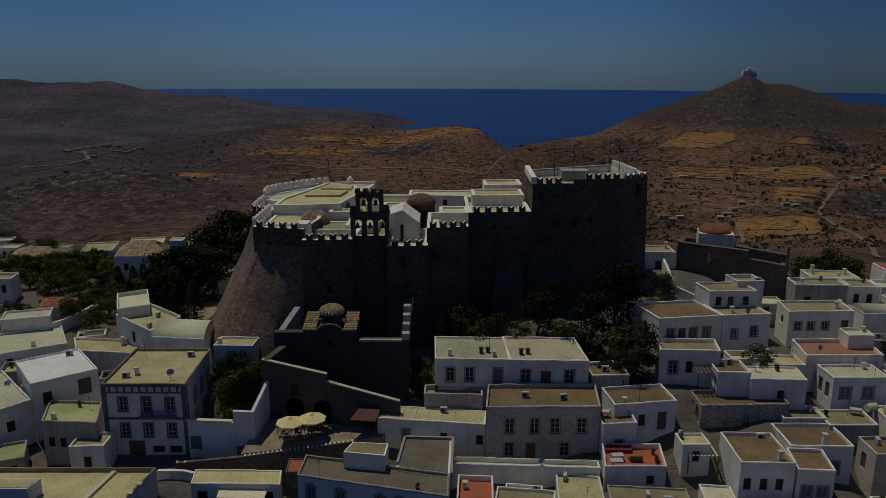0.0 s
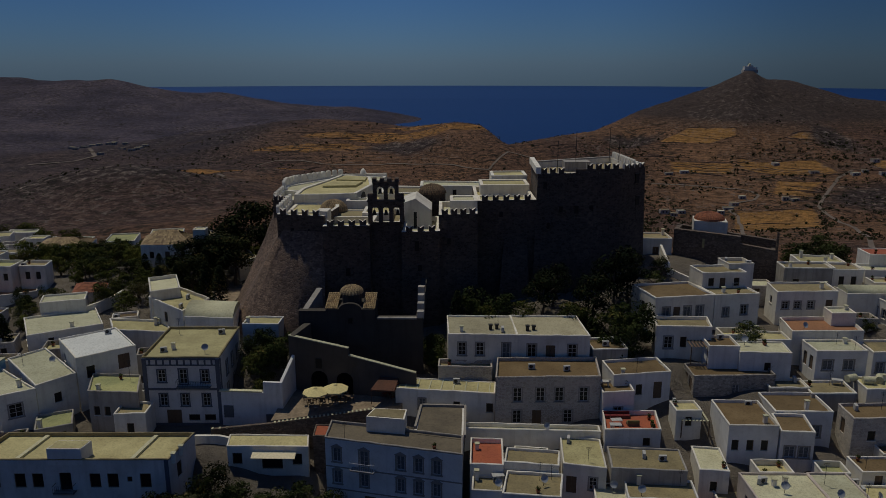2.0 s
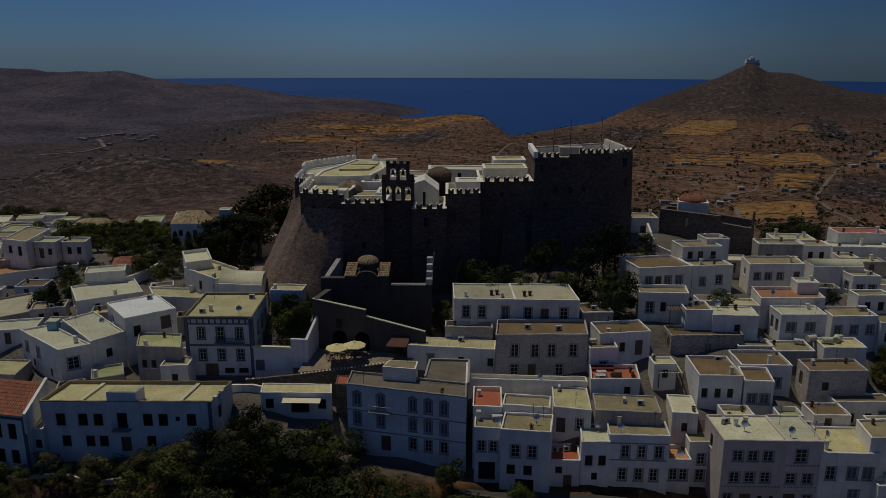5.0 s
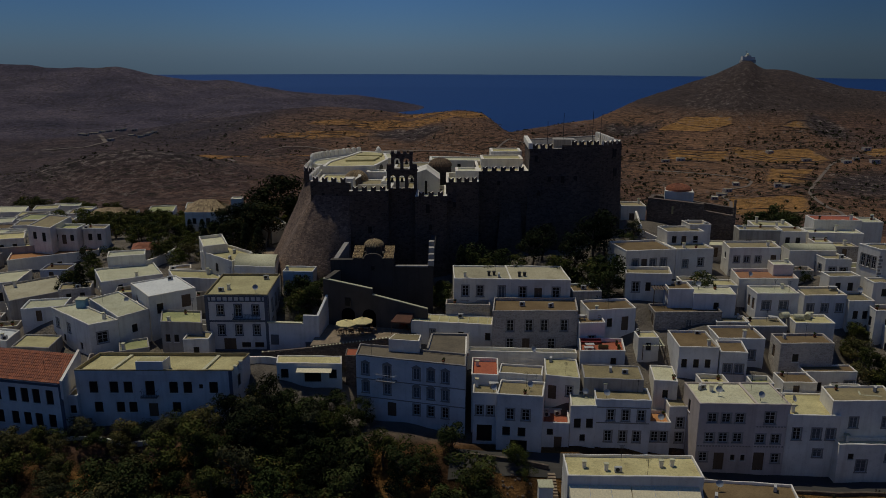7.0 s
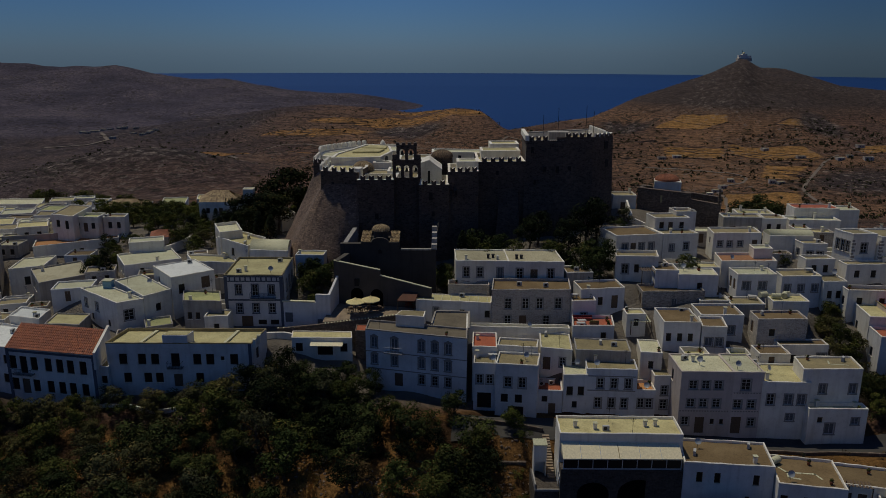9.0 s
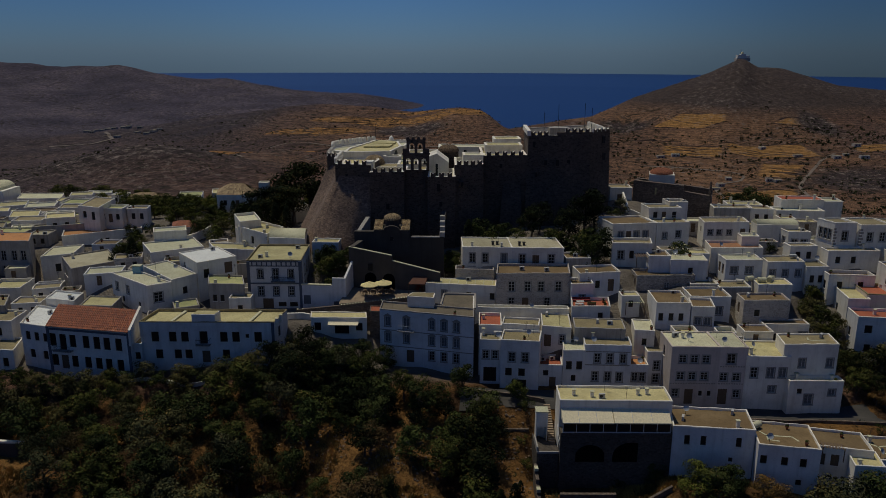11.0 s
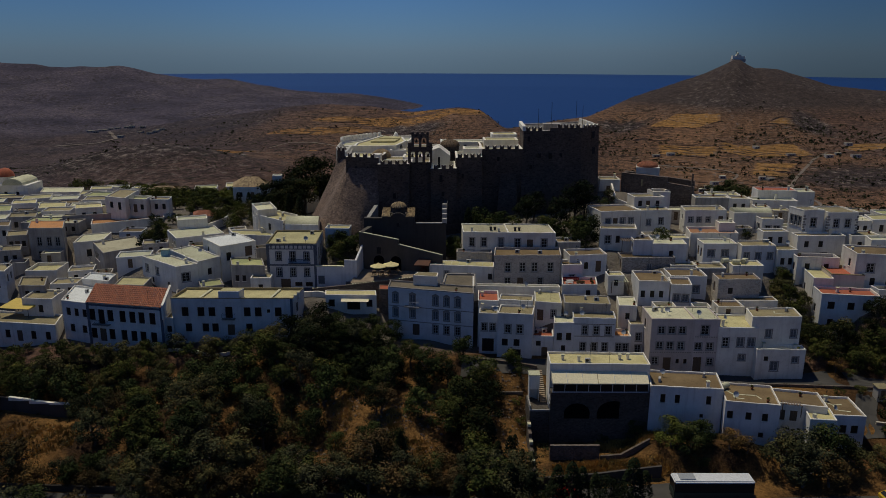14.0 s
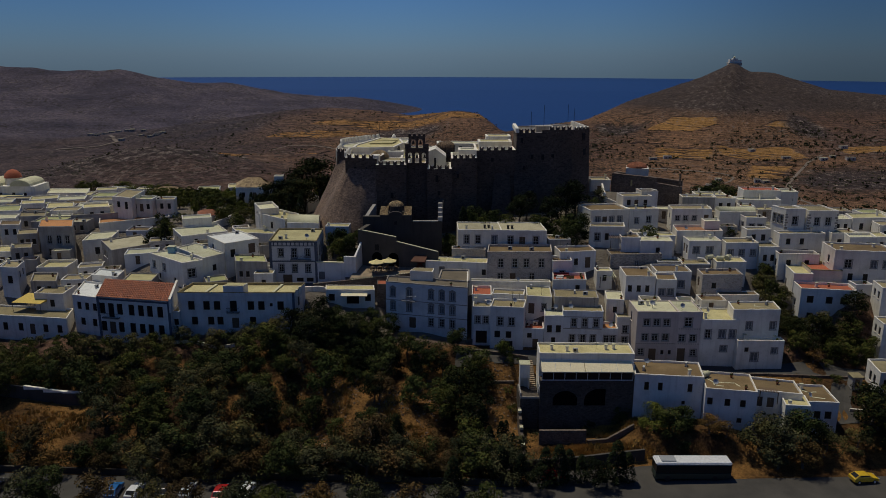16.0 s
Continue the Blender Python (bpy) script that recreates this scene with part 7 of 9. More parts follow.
# the trees deeper in the wood, which nobody could count
def woodland():
    mats = [BARK, LEAFA, LEAFB, LEAFC, LEAFD, LEAFE]
    cache, verts, loops, starts, slots = {}, [], [], [], []
    nv = nl = 0
    for root, m in grove:
        for ch in root.children:
            me = ch.data
            if me.name not in cache:
                co, vi, ls = np.empty(len(me.vertices) * 3), np.empty(len(me.loops), np.int32), np.empty(len(me.polygons), np.int32)
                me.vertices.foreach_get("co", co)
                me.loops.foreach_get("vertex_index", vi)
                me.polygons.foreach_get("loop_start", ls)
                cache[me.name] = co.reshape(-1, 3), vi, ls, mats.index(me.materials[0])
            co, vi, ls, k = cache[me.name]
            verts.append(co @ np.array(m.to_3x3()).T + np.array(m.translation))
            loops.append(vi + nv)
            starts.append(ls + nl)
            slots.append(np.full(len(ls), k, np.int32))
            nv, nl = nv + len(co), nl + len(vi)
    me = bpy.data.meshes.new("woodland")
    starts = np.concatenate(starts)
    me.vertices.add(nv)
    me.loops.add(nl)
    me.polygons.add(len(starts))
    me.vertices.foreach_set("co", np.vstack(verts).ravel())
    me.loops.foreach_set("vertex_index", np.concatenate(loops))
    me.polygons.foreach_set("loop_start", starts)
    for mat in mats:
        me.materials.append(mat)
    me.polygons.foreach_set("material_index", np.concatenate(slots))
    me.update(calc_edges=True)
    me.validate()
    tagged(new("woodland", me), "thick dark green wood of mixed trees on the slope", "wood", "", "stuff")


woodland()


# dry grass and thorn scrub on the open slope
def slope_scrub():
    rng = random.Random(31)
    verts, faces, slots = [], [], []
    spots = []
    while len(spots) < 900:
        x, y = rng.uniform(-104, 62), rng.uniform(33.5, 58)
        if y < 37.5 - 0.053 * (x + 70) and x < 8:
            continue
        if x >= 8 and y < 39.2 or not clear_of_houses(x, y, 0.8):
            continue
        spots.append((x, y))
    zs = ground_z([p[0] for p in spots], [p[1] for p in spots])
    for (x, y), z in zip(spots, zs):
        s = rng.uniform(0.25, 0.75)
        k = 0 if rng.random() < 0.6 else 1
        for _ in range(22):
            d = Vector((rng.gauss(0, 1), rng.gauss(0, 1), abs(rng.gauss(0.3, 0.8)))).normalized()
            c = Vector((x, y, z)) + Vector((d.x * s * 1.3, d.y * s * 1.3, d.z * s)) * rng.uniform(0.4, 1.0)
            u = d.orthogonal().normalized() * s * rng.uniform(0.16, 0.32)
            v = d.cross(u) * 0.6
            i = len(verts)
            verts.extend([(c + u)[:], (c + v)[:], (c - u)[:], (c - v)[:]])
            faces.append((i, i + 1, i + 2, i + 3))
            slots.append(k)
    me = bpy.data.meshes.new("slope_scrub")
    me.from_pydata(verts, [], faces)
    me.materials.append(LEAFD)
    me.materials.append(LEAFB)
    me.polygons.foreach_set("material_index", slots)
    tagged(new("slope_scrub", me), "dry grass tufts and thorny scrub on the slope", "scrub", "", "stuff")


slope_scrub()


# long dry grass on the open patches below the cafe and on the lower slope
def dry_grass():
    rng = random.Random(41)
    spots = []
    for cx, cy, rx, ry, n in ((25, 46.5, 5.5, 3.0, 420), (21, 39.6, 9.5, 1.5, 420), (-76, 46.5, 11, 4.5, 420), (-22.5, 51, 1.6, 6, 90), (-9, 43.5, 3, 2, 70), (-13.5, 47, 1.5, 5, 70), (-39, 43.5, 4, 2, 70)):
        for _ in range(n):
            a, r = rng.uniform(0, 6.28), math.sqrt(rng.random())
            spots.append((cx + rx * r * math.cos(a), cy + ry * r * math.sin(a)))
    spots = [p for p in spots if clear_of_houses(p[0], p[1], 0.4)]
    zs = ground_z([p[0] for p in spots], [p[1] for p in spots])
    vs, fs = [], []
    for (x, y), z in zip(spots, zs):
        for _ in range(9):
            a, h, w = rng.uniform(0, 6.28), rng.uniform(0.25, 0.6), rng.uniform(0.05, 0.12)
            bx, by = x + rng.gauss(0, 0.25), y + rng.gauss(0, 0.25)
            lx, ly = rng.gauss(0, 0.15), rng.gauss(0, 0.15)
            k = len(vs)
            vs.extend([(bx - w * math.cos(a), by - w * math.sin(a), z - 0.05), (bx + w * math.cos(a), by + w * math.sin(a), z - 0.05), (bx + lx + 0.03, by + ly, z + h), (bx + lx - 0.03, by + ly, z + h)])
            fs.append((k, k + 1, k + 2, k + 3))
    me = bpy.data.meshes.new("dry_grass")
    me.from_pydata(vs, [], fs)
    me.materials.append(foliage("straw_blades", (0.30, 0.18, 0.05), (0.42, 0.27, 0.085), (0.20, 0.11, 0.04)))
    tagged(new("dry_grass", me), "long ochre dry grass on open patches", "dry grass", "", "stuff")


dry_grass()


# stones lying on the bare slope
def slope_stones():
    rng = random.Random(52)
    spots = []
    while len(spots) < 700:
        x, y = rng.uniform(-40, 9), rng.uniform(36, 60)
        if clear_of_houses(x, y, 0.4) and any(((x - gx) / (ga + 1)) ** 2 + ((y - gy) / (gb + 1)) ** 2 < 1 for gx, gy, ga, gb in GLADES):
            spots.append((x, y))
    zs = ground_z([p[0] for p in spots], [p[1] for p in spots])
    vs, fs = [], []
    for (x, y), z in zip(spots, zs):
        r = rng.uniform(0.08, 0.3)
        k = len(vs)
        ring = [(x + r * rng.uniform(0.7, 1.2) * math.cos(a), y + r * rng.uniform(0.7, 1.2) * math.sin(a), z + r * 0.25) for a in (0.2, 1.5, 2.7, 4.0, 5.2)]
        vs.extend([(p[0], p[1], z - 0.1) for p in ring] + ring + [(x, y, z + r * rng.uniform(0.6, 0.9))])
        for i in range(5):
            j = (i + 1) % 5
            fs.extend([(k + i, k + j, k + 5 + j, k + 5 + i), (k + 5 + i, k + 5 + j, k + 10)])
    me = bpy.data.meshes.new("slope_stones")
    me.from_pydata(vs, [], fs)
    me.materials.append(DRYSTONE)
    tagged(new("slope_stones", me), "loose brown stones on the bare slope", "stones", "", "stuff")


slope_stones()


# ---- vaulted roof, neoclassical trim, balconies ----
def vault(parent, w, d, yaw, side, z, rise, mat, name="vault"):
    """A low barrel vault over a footprint, spanning its depth."""
    c = corner_points(w, yaw, d, side)
    bm = bmesh.new()
    n = 8
    rings = []
    for i in range(n + 1):
        a = math.pi * i / n
        u, zz = 0.5 - 0.5 * math.cos(a), z + rise * math.sin(a)
        rings.append((bm.verts.new((*(c[0].lerp(c[3], u)), zz)), bm.verts.new((*(c[1].lerp(c[2], u)), zz))))
    for (a, b), (e, f) in zip(rings, rings[1:]):
        bm.faces.new((a, b, f, e)).smooth = True
    bm.faces.new([r[0] for r in rings][::-1])
    bm.faces.new([r[1] for r in rings])
    return part(name, bm, mat, parent)


vault(vault_house, 7.6, 6.8, -6, 96, 5.55, 1.1, CHALK)


def strip(parent, name, u0, z0, u1, z1, out, mat, yaw=0.0, label="", depth=0.0):
    """A flat band on a house front: from u0 to u1 along it, standing out by out."""
    bm = bmesh.new()
    box(bm, u0, -out, z0, u1, depth, z1)
    return part(name, bm, mat, parent, label, (0, 0, 0), radians(yaw))


NH = 10.0
for u in (0.0, 9.75):
    strip(neo, "pilaster", u, 0, u + 0.55, NH - 0.3, 0.10, TRIM, label="slate-blue corner strip")
for z0, z1 in ((NH - 0.42, NH - 0.2), (NH - 1.25, NH - 1.08), (NH - 4.75, NH - 4.45), (0.0, 0.45)):
    strip(neo, "band", 0.56, z0, 9.74, z1, 0.08, TRIM, label="slate-blue band")
for i in range(10):
    strip(neo, "bracket", 0.9 + i * 0.92, NH - 1.07, 1.12 + i * 0.92, NH - 0.43, 0.12, TRIM)
for u in (0.1, 9.2):
    bm = bmesh.new()
    box(bm, -0.05, u, 0, 0.10, u + 0.4, NH - 0.3)
    part("pilaster", bm, TRIM, neo, "slate-blue corner strip", (10.3, 0, 0), radians(3))


def balcony(parent, u, z, w, yaw, mat, depth=0.9):
    root = strip(parent, "balcony", u - w / 2, z - 0.14, u + w / 2, z, depth, STONETRIM, yaw)
    bm = bmesh.new()
    for zz in (0.08, 0.98):
        bar(bm, (u - w / 2, -depth, z + zz), (u + w / 2, -depth, z + zz), 0.03)
        for s in (-1, 1):
            bar(bm, (u + s * w / 2, -depth, z + zz), (u + s * w / 2, 0, z + zz), 0.03)
    n = int(w / 0.22)
    for i in range(n + 1):
        bar(bm, (u - w / 2 + w * i / n, -depth, z), (u - w / 2 + w * i / n, -depth, z + 0.98), 0.018, 4)
    part("railing", bm, mat, root, "thin iron balcony railing")


balcony(neo, 6.8, 5.85, 4.4, 0, IRON)
balcony(longhouse, 11.0, 5.6, 2.4, 0, IRON)
for u in (0.0, 15.55):
    strip(redhouse, "pilaster", u, 0, u + 0.55, 10.3, 0.07, TRIM, -11, "slate-blue corner strip")
strip(redhouse, "band", 0.56, 9.75, 15.54, 10.1, 0.06, TRIM, -11, "slate-blue band")
strip(longhouse, "pilaster", 22.85, 0, 23.35, 9.6, 0.07, TRIM, 0, "slate-blue corner strip")
balcony(redhouse, 3.2, 6.2, 3.4, -11, IRON)
tall = [o for o in scene.objects if o.get("label", "").startswith("tall bluish")][0]
balcony(tall, 4.9, 7.5, 3.0, -14, LIGHTIRON)
for z in (7.15, 4.2):
    strip(tall, "string_course", 0.0, z, 16.9, z + 0.14, 0.06, STONETRIM, -14)
bm = bmesh.new()
prism(bm, [(4.8, 1.9), (9.5, 1.1), (9.7, 3.8), (5.6, 4.2)], 10.6, 12.7)
part("penthouse", bm, WHITE, tall, "white stair hut on the roof")
bm = bmesh.new()
prism(bm, [(5.05, 2.05), (9.3, 1.35), (9.5, 3.6), (5.75, 4.0)], 12.7, 12.75)
part("penthouse_roof", bm, TAN, tall)
bm = bmesh.new()
wing = [(10.6, 1.9), (16.6, 0.3), (17.0, 8.9), (11.2, 9.2)]
prism(bm, wing, 4.0, 10.7)
part("rear_wing", bm, BLUEW, tall)
bm = bmesh.new()
prism(bm, [(10.9, 1.2), (16.35, -0.2), (16.7, 8.6), (11.5, 8.9)], 10.68, 10.74)
part("wing_roof", bm, GRAVEL, tall)
for a, b in (((11.2, 8.9), (17.0, 8.6)), ((10.6, 2.6), (11.2, 8.9)), ((16.65, 0.4), (16.95, 8.6))):
    a, b = Vector(a), Vector(b)
    d = (b - a).normalized()
    bm = bmesh.new()
    prism(bm, [a, a + Vector((d.y, -d.x)) * 0.28, b + Vector((d.y, -d.x)) * 0.28, b], 10.6, 11.05)
    part("wing_parapet", bm, STONETRIM, tall)

# red tiles on the lean-to
def tile_slope(parent, w, d, yaw, side, z0, z1, mat, over=0.3):
    c = corner_points(w, yaw, d, side)
    u, v = (c[1] - c[0]) / w, (c[3] - c[0]) / d
    verts, faces = [], []
    ncol, nrow = int(w / 0.36), int(d / 0.75)
    for i in range(ncol):
        for j in range(nrow):
            a0, a1 = i / ncol * w, (i + 0.94) / ncol * w
            b0, b1 = j / nrow * (d + over) - over, (j + 1.12) / nrow * (d + over) - over
            k = len(verts)
            for b, lift in ((b0, 0.10), (b1, 0.03)):
                zz = z0 + (z1 - z0) * (b / d) + lift
                for a, up in ((a0, 0.0), (a0 * 0.7 + a1 * 0.3, 0.09), (a0 * 0.3 + a1 * 0.7, 0.09), (a1, 0.0)):
                    q = c[0] + u * a + v * b
                    verts.append((q.x, q.y, zz + up))
            for s in range(3):
                faces.append((k + s, k + s + 1, k + s + 5, k + s + 4))
            faces.append((k + 3, k + 2, k + 1, k))
    me = bpy.data.meshes.new("roof_tiles")
    me.from_pydata(verts, [], faces)
    me.materials.append(mat)
    ob = new("roof_tiles", me)
    ob.parent = parent
    tagged(ob, "rows of red barrel tiles", "", "", "stuff")
    bm = bmesh.new()
    prism(bm, c, z0 - 0.4, [z0 + 0.02, z0 + 0.02, z1 + 0.02, z1 + 0.02])
    part("roof_deck", bm, WHITE, parent)


tile_slope(redhouse, 16.1, 7.6, -11, 100, 10.4, 11.7, TILES)
bm = bmesh.new()
prism(bm, [(15.7, -3.3), (16.15, -3.4), (14.75, 5.3), (14.3, 5.4)], 8.0, [10.9, 10.9, 12.2, 12.2])
part("verge", bm, WHITE, redhouse, "white sloping verge wall")


def hip_roof(ob, w, d, yaw, side, z, rise, mat):
    c = corner_points(w, yaw, d, side)
    m = (c[0] + c[1] + c[2] + c[3]) / 4
    ends = [m.lerp((c[0] + c[3]) / 2, 0.35), m.lerp((c[1] + c[2]) / 2, 0.35)]
    bm = bmesh.new()
    rows = 7
    for a, b, e, f in ((c[0], c[1], ends[1], ends[0]), (c[1], c[2], ends[1], ends[1]), (c[2], c[3], ends[0], ends[1]), (c[3], c[0], ends[0], ends[0])):
        for k in range(rows):
            t0, t1 = k / rows, (k + 1.1) / rows if k < rows - 1 else 1.0
            n = max(3, int((b - a).length / 0.5))
            for i in range(n):
                p = [a.lerp(f, t0).lerp(b.lerp(e, t0), i / n), a.lerp(f, t0).lerp(b.lerp(e, t0), (i + 0.92) / n), a.lerp(f, t1).lerp(b.lerp(e, t1), (i + 0.92) / n), a.lerp(f, t1).lerp(b.lerp(e, t1), i / n)]
                if (p[0] - p[1]).length > 0.02 and (p[2] - p[3]).length > 0.005:
                    quad(bm, ((*p[0], z + rise * t0 + 0.12), (*p[1], z + rise * t0 + 0.08), (*p[2], z + rise * t1 + 0.02), (*p[3], z + rise * t1 + 0.06)))
    q = [(*c[i], z) for i in range(4)] + [(*ends[0], z + rise), (*ends[1], z + rise)]
    v = [bm.verts.new(p) for p in q]
    for idx in ((0, 1, 5, 4), (1, 2, 5), (2, 3, 4, 5), (3, 0, 4)):
        bm.faces.new([v[i] for i in idx])
    part("tiled_roof", bm, mat, ob, "weathered tiled roof")


hip_roof(find_house(-68.7, 119.8), 5.8, 6.0, 5, 108, 4.2, 1.1, TILES)
hip_roof(find_house(-63.9, 139.9), 10.6, 8.4, 2, 104, 8.4, 2.3, OLDTILES)
hip_roof(find_house(-97.3, 160.9), 11.9, 8.0, 3, 100, 6.0, 1.4, OLDTILES)
vault(find_house(62.0, 104.2), 8.6, 3.6, -2, 88, 5.1, 0.9, CHALK)

stringed = find_house(18.8, 65.9)
for z in (4.6, 7.0):
    strip(stringed, "string_course", 0.2, z, 7.6, z + 0.14, 0.07, STONETRIM, -3)
for hx, hw in ((32.4, 7.9), (40.3, 4.5)):
    rosy = find_house(hx, 62.6)
    for z in (4.55, 7.6) if hw < 5 else (4.55,):
        for i in range(int(hw / 0.42)):
            strip(rosy, "dentil", 0.15 + i * 0.42, z, 0.37 + i * 0.42, z + 0.14, 0.09, STONETRIM, -1)

# ---- terrace with parasols, courtyard and retaining walls ----
terrace = thing("terrace", -16, 83, 16.2, "paved cafe terrace below the grey ramp wall", "terrace")
bm = bmesh.new()
prism(bm, [(-7.6, 4.6), (-8.4, -2.3), (5.0, -0.5), (8.4, 0.2), (9.2, 2.6)], -4.0, [0.0, -1.0, -0.1, 0.0, 0.0])
part("floor", bm, PAVING, terrace)
bm = bmesh.new()
prism(bm, [(-16.2, -2.6), (-8.4, -2.75), (5.0, -0.9), (5.0, -0.5), (-8.4, -2.3), (-16.2, -2.2)], -5.0, [-2.1, -1.2, -0.1, -0.1, -1.2, -2.1])
part("parapet", bm, RUBBLE, terrace, "rubble parapet with whitened joints")
for i in range(34):
    bm = bmesh.new()
    t = i / 33
    x, y, z = (-16.0 + 15.6 * t / 0.5, -2.62 + 0.3 * t, -2.05 + 0.85 * t / 0.5) if t < 0.25 else (-8.2 + (t - 0.25) / 0.75 * 13.0, -2.7 + (t - 0.25) / 0.75 * 1.8, -1.15 + (t - 0.25) / 0.75 * 1.05)
    box(bm, -0.12, -0.08, -0.02, 0.12, 0.45, 0.07)
    part("coping_stone", bm, CHALK, terrace, "", (x, y, z), radians(8))


def parasol(x, y, z):
    ob = thing("parasol", x, y, z, "large open cream canvas parasol over a table", "parasol", "parasols on the terrace")
    bm = bmesh.new()
    bar(bm, (0, 0, 0), (0, 0, 2.75), 0.035, 8)
    part("pole", bm, WOOD, ob)
    bm = bmesh.new()
    n = 8
    top = bm.verts.new((0, 0, 2.8))
    rim = [bm.verts.new((1.75 * math.cos(math.pi * (2 * i + 1) / n), 1.75 * math.sin(math.pi * (2 * i + 1) / n), 2.2)) for i in range(n)]
    low = [bm.verts.new((v.co.x, v.co.y, 2.06)) for v in rim]
    for i in range(n):
        k = (i + 1) % n
        bm.faces.new((top, rim[i], rim[k]))
        bm.faces.new((rim[i], low[i], low[k], rim[k]))
    part("canopy", bm, CANVAS, ob)
    bm = bmesh.new()
    lathe(bm, [(0.28, 2.74), (0.2, 2.86), (0.0, 2.92)], 8)
    part("vent_cap", bm, CANVAS, ob)
    for i in range(n):
        bm = bmesh.new()
        a = math.pi * (2 * i + 1) / n
        bar(bm, (0, 0, 2.72), (1.72 * math.cos(a), 1.72 * math.sin(a), 2.17), 0.015, 4)
        part("rib", bm, WOOD, ob)
    bm = bmesh.new()
    box(bm, -0.3, -0.3, 0, 0.3, 0.3, 0.1)
    part("base_plate", bm, STONETRIM, ob)


parasol(-18.8, 82.9, 16.05)
parasol(-16.25, 83.7, 16.15)


def chair_proto():
    ob = thing("cafe_chair", 0, 0, 0, "small dark wooden cafe chair on the terrace", "chair", "chairs on the terrace")
    for nm, bx in (("seat", (-0.21, -0.21, 0.43, 0.21, 0.21, 0.47)), ("backrest", (-0.21, 0.17, 0.6, 0.21, 0.21, 0.92))):
        bm = bmesh.new()
        box(bm, *bx)
        part(nm, bm, WOOD, ob)
    for sx in (-1, 1):
        for sy in (-1, 1):
            bm = bmesh.new()
            box(bm, sx * 0.19 - 0.02, sy * 0.19 - 0.02, 0, sx * 0.19 + 0.02, sy * 0.19 + 0.02, 0.92 if sy > 0 else 0.43)
            part("leg", bm, WOOD, ob)
    return ob


def table_proto():
    ob = thing("cafe_table", 0, 0, 0, "square wooden cafe table on the terrace", "table", "tables on the terrace")
    bm = bmesh.new()
    box(bm, -0.4, -0.4, 0.70, 0.4, 0.4, 0.74)
    part("tabletop", bm, WOOD, ob)
    for sx in (-1, 1):
        for sy in (-1, 1):
            bm = bmesh.new()
            box(bm, sx * 0.35 - 0.025, sy * 0.35 - 0.025, 0, sx * 0.35 + 0.025, sy * 0.35 + 0.025, 0.70)
            part("leg", bm, WOOD, ob)
    return ob


chair, table = chair_proto(), table_proto()
spots = [(-19.8, 84.1), (-18.2, 84.2), (-16.6, 84.5), (-14.9, 84.7)]
for i, (x, y) in enumerate(spots):
    m = pose(x, y, 16.08, rz=10 * i)
    if i:
        copy_thing(table, m)
    else:
        table.matrix_basis = m
    for k, (dx, dy, rz) in enumerate(((0.65, 0, -90), (-0.65, 0, 90), (0, 0.65, 0), (0, -0.65, 180))):
        mm = pose(x + dx, y + dy, 16.08, rz=rz + 7 * k)
        if i or k:
            copy_thing(chair, mm)
        else:
            chair.matrix_basis = mm
canopy = thing("lean_to_canopy", -11.6, 83.4, 16.2, "brownish red lean-to canopy beside the terrace", "canopy")
bm = bmesh.new()
prism(bm, [(0, 0), (3.2, -0.3), (3.8, 2.6), (1.4, 3.0)], 1.9, [2.1, 2.1, 3.1, 3.1])
part("cover", bm, RUST, canopy, "rusty sheet cover")
for px, py in ((0.1, 0.1), (3.0, -0.1), (1.5, 2.8), (3.6, 2.4)):
    bm = bmesh.new()
    bar(bm, (px, py, 0), (px, py, 2.3), 0.05)
    part("post", bm, WOOD, canopy)

court = thing("courtyard_wall", -31.7, 84.0, 12.6, "whitewashed courtyard wall stepping up beside the mansion", "wall")
bm = bmesh.new()
prism(bm, [(0, 0), (5.8, -0.4), (5.8, 0.0), (0, 0.4)], -1, 5.2)
prism(bm, [(5.8, -0.4), (8.4, -0.6), (8.4, -0.2), (5.8, 0.0)], -1, 6.7)
prism(bm, [(8.0, -0.6), (8.4, -0.6), (9.4, 4.6), (9.0, 4.6)], -1, [6.7, 6.7, 9.0, 9.0])
part("wall", bm, BLUEW, court)
for u, zz, ww, hh in ((0.95, 1.5, 1.3, 1.7), (6.6, 0.0, 1.1, 2.1)):
    bm = bmesh.new()
    box(bm, u - ww / 2, -0.62 if u > 5 else -0.22, zz, u + ww / 2, 0, zz + hh)
    part("shutter_door", bm, SHUTTER, court, "grey shutter")
bm = bmesh.new()
prism(bm, [(-0.2, -0.1), (5.6, -0.5), (5.6, 0.1), (-0.2, 0.5)], 5.2, 5.4)
part("coping", bm, CHALK, court)

# ---- the domed church beside the keep, half ruined ----
ruin = thing("church", 41, 123.5, 22, "dark rubble stone church with a tiled dome on a white drum", "church")
bm = bmesh.new()
for quad_pts, tops in (([(-1.0, 0.2), (9.4, -4.2), (9.8, -3.3), (-0.6, 1.1)], [9.4, 8.9, 8.9, 9.4]), ([(9.4, -4.2), (15.2, -6.6), (15.6, -5.7), (9.8, -3.3)], [7.6, 6.9, 6.9, 7.6]),
                       ([(15.2, -6.6), (17.5, -1.0), (16.6, -0.6), (14.4, -5.8)], [6.9, 6.2, 6.2, 6.9]), ([(-1.0, 0.2), (0.0, 0.6), (3.0, 7.6), (2.0, 8.0)], [9.4, 9.4, 8.6, 8.6]), ([(2.0, 8.0), (17.5, -1.0), (17.0, -1.8), (1.6, 7.2)], [8.8, 7.6, 7.6, 8.8])):
    bm = bmesh.new()
    prism(bm, quad_pts, -2, tops)
    part("wall", bm, RUBBLE, ruin, "broken rubble stone wall")
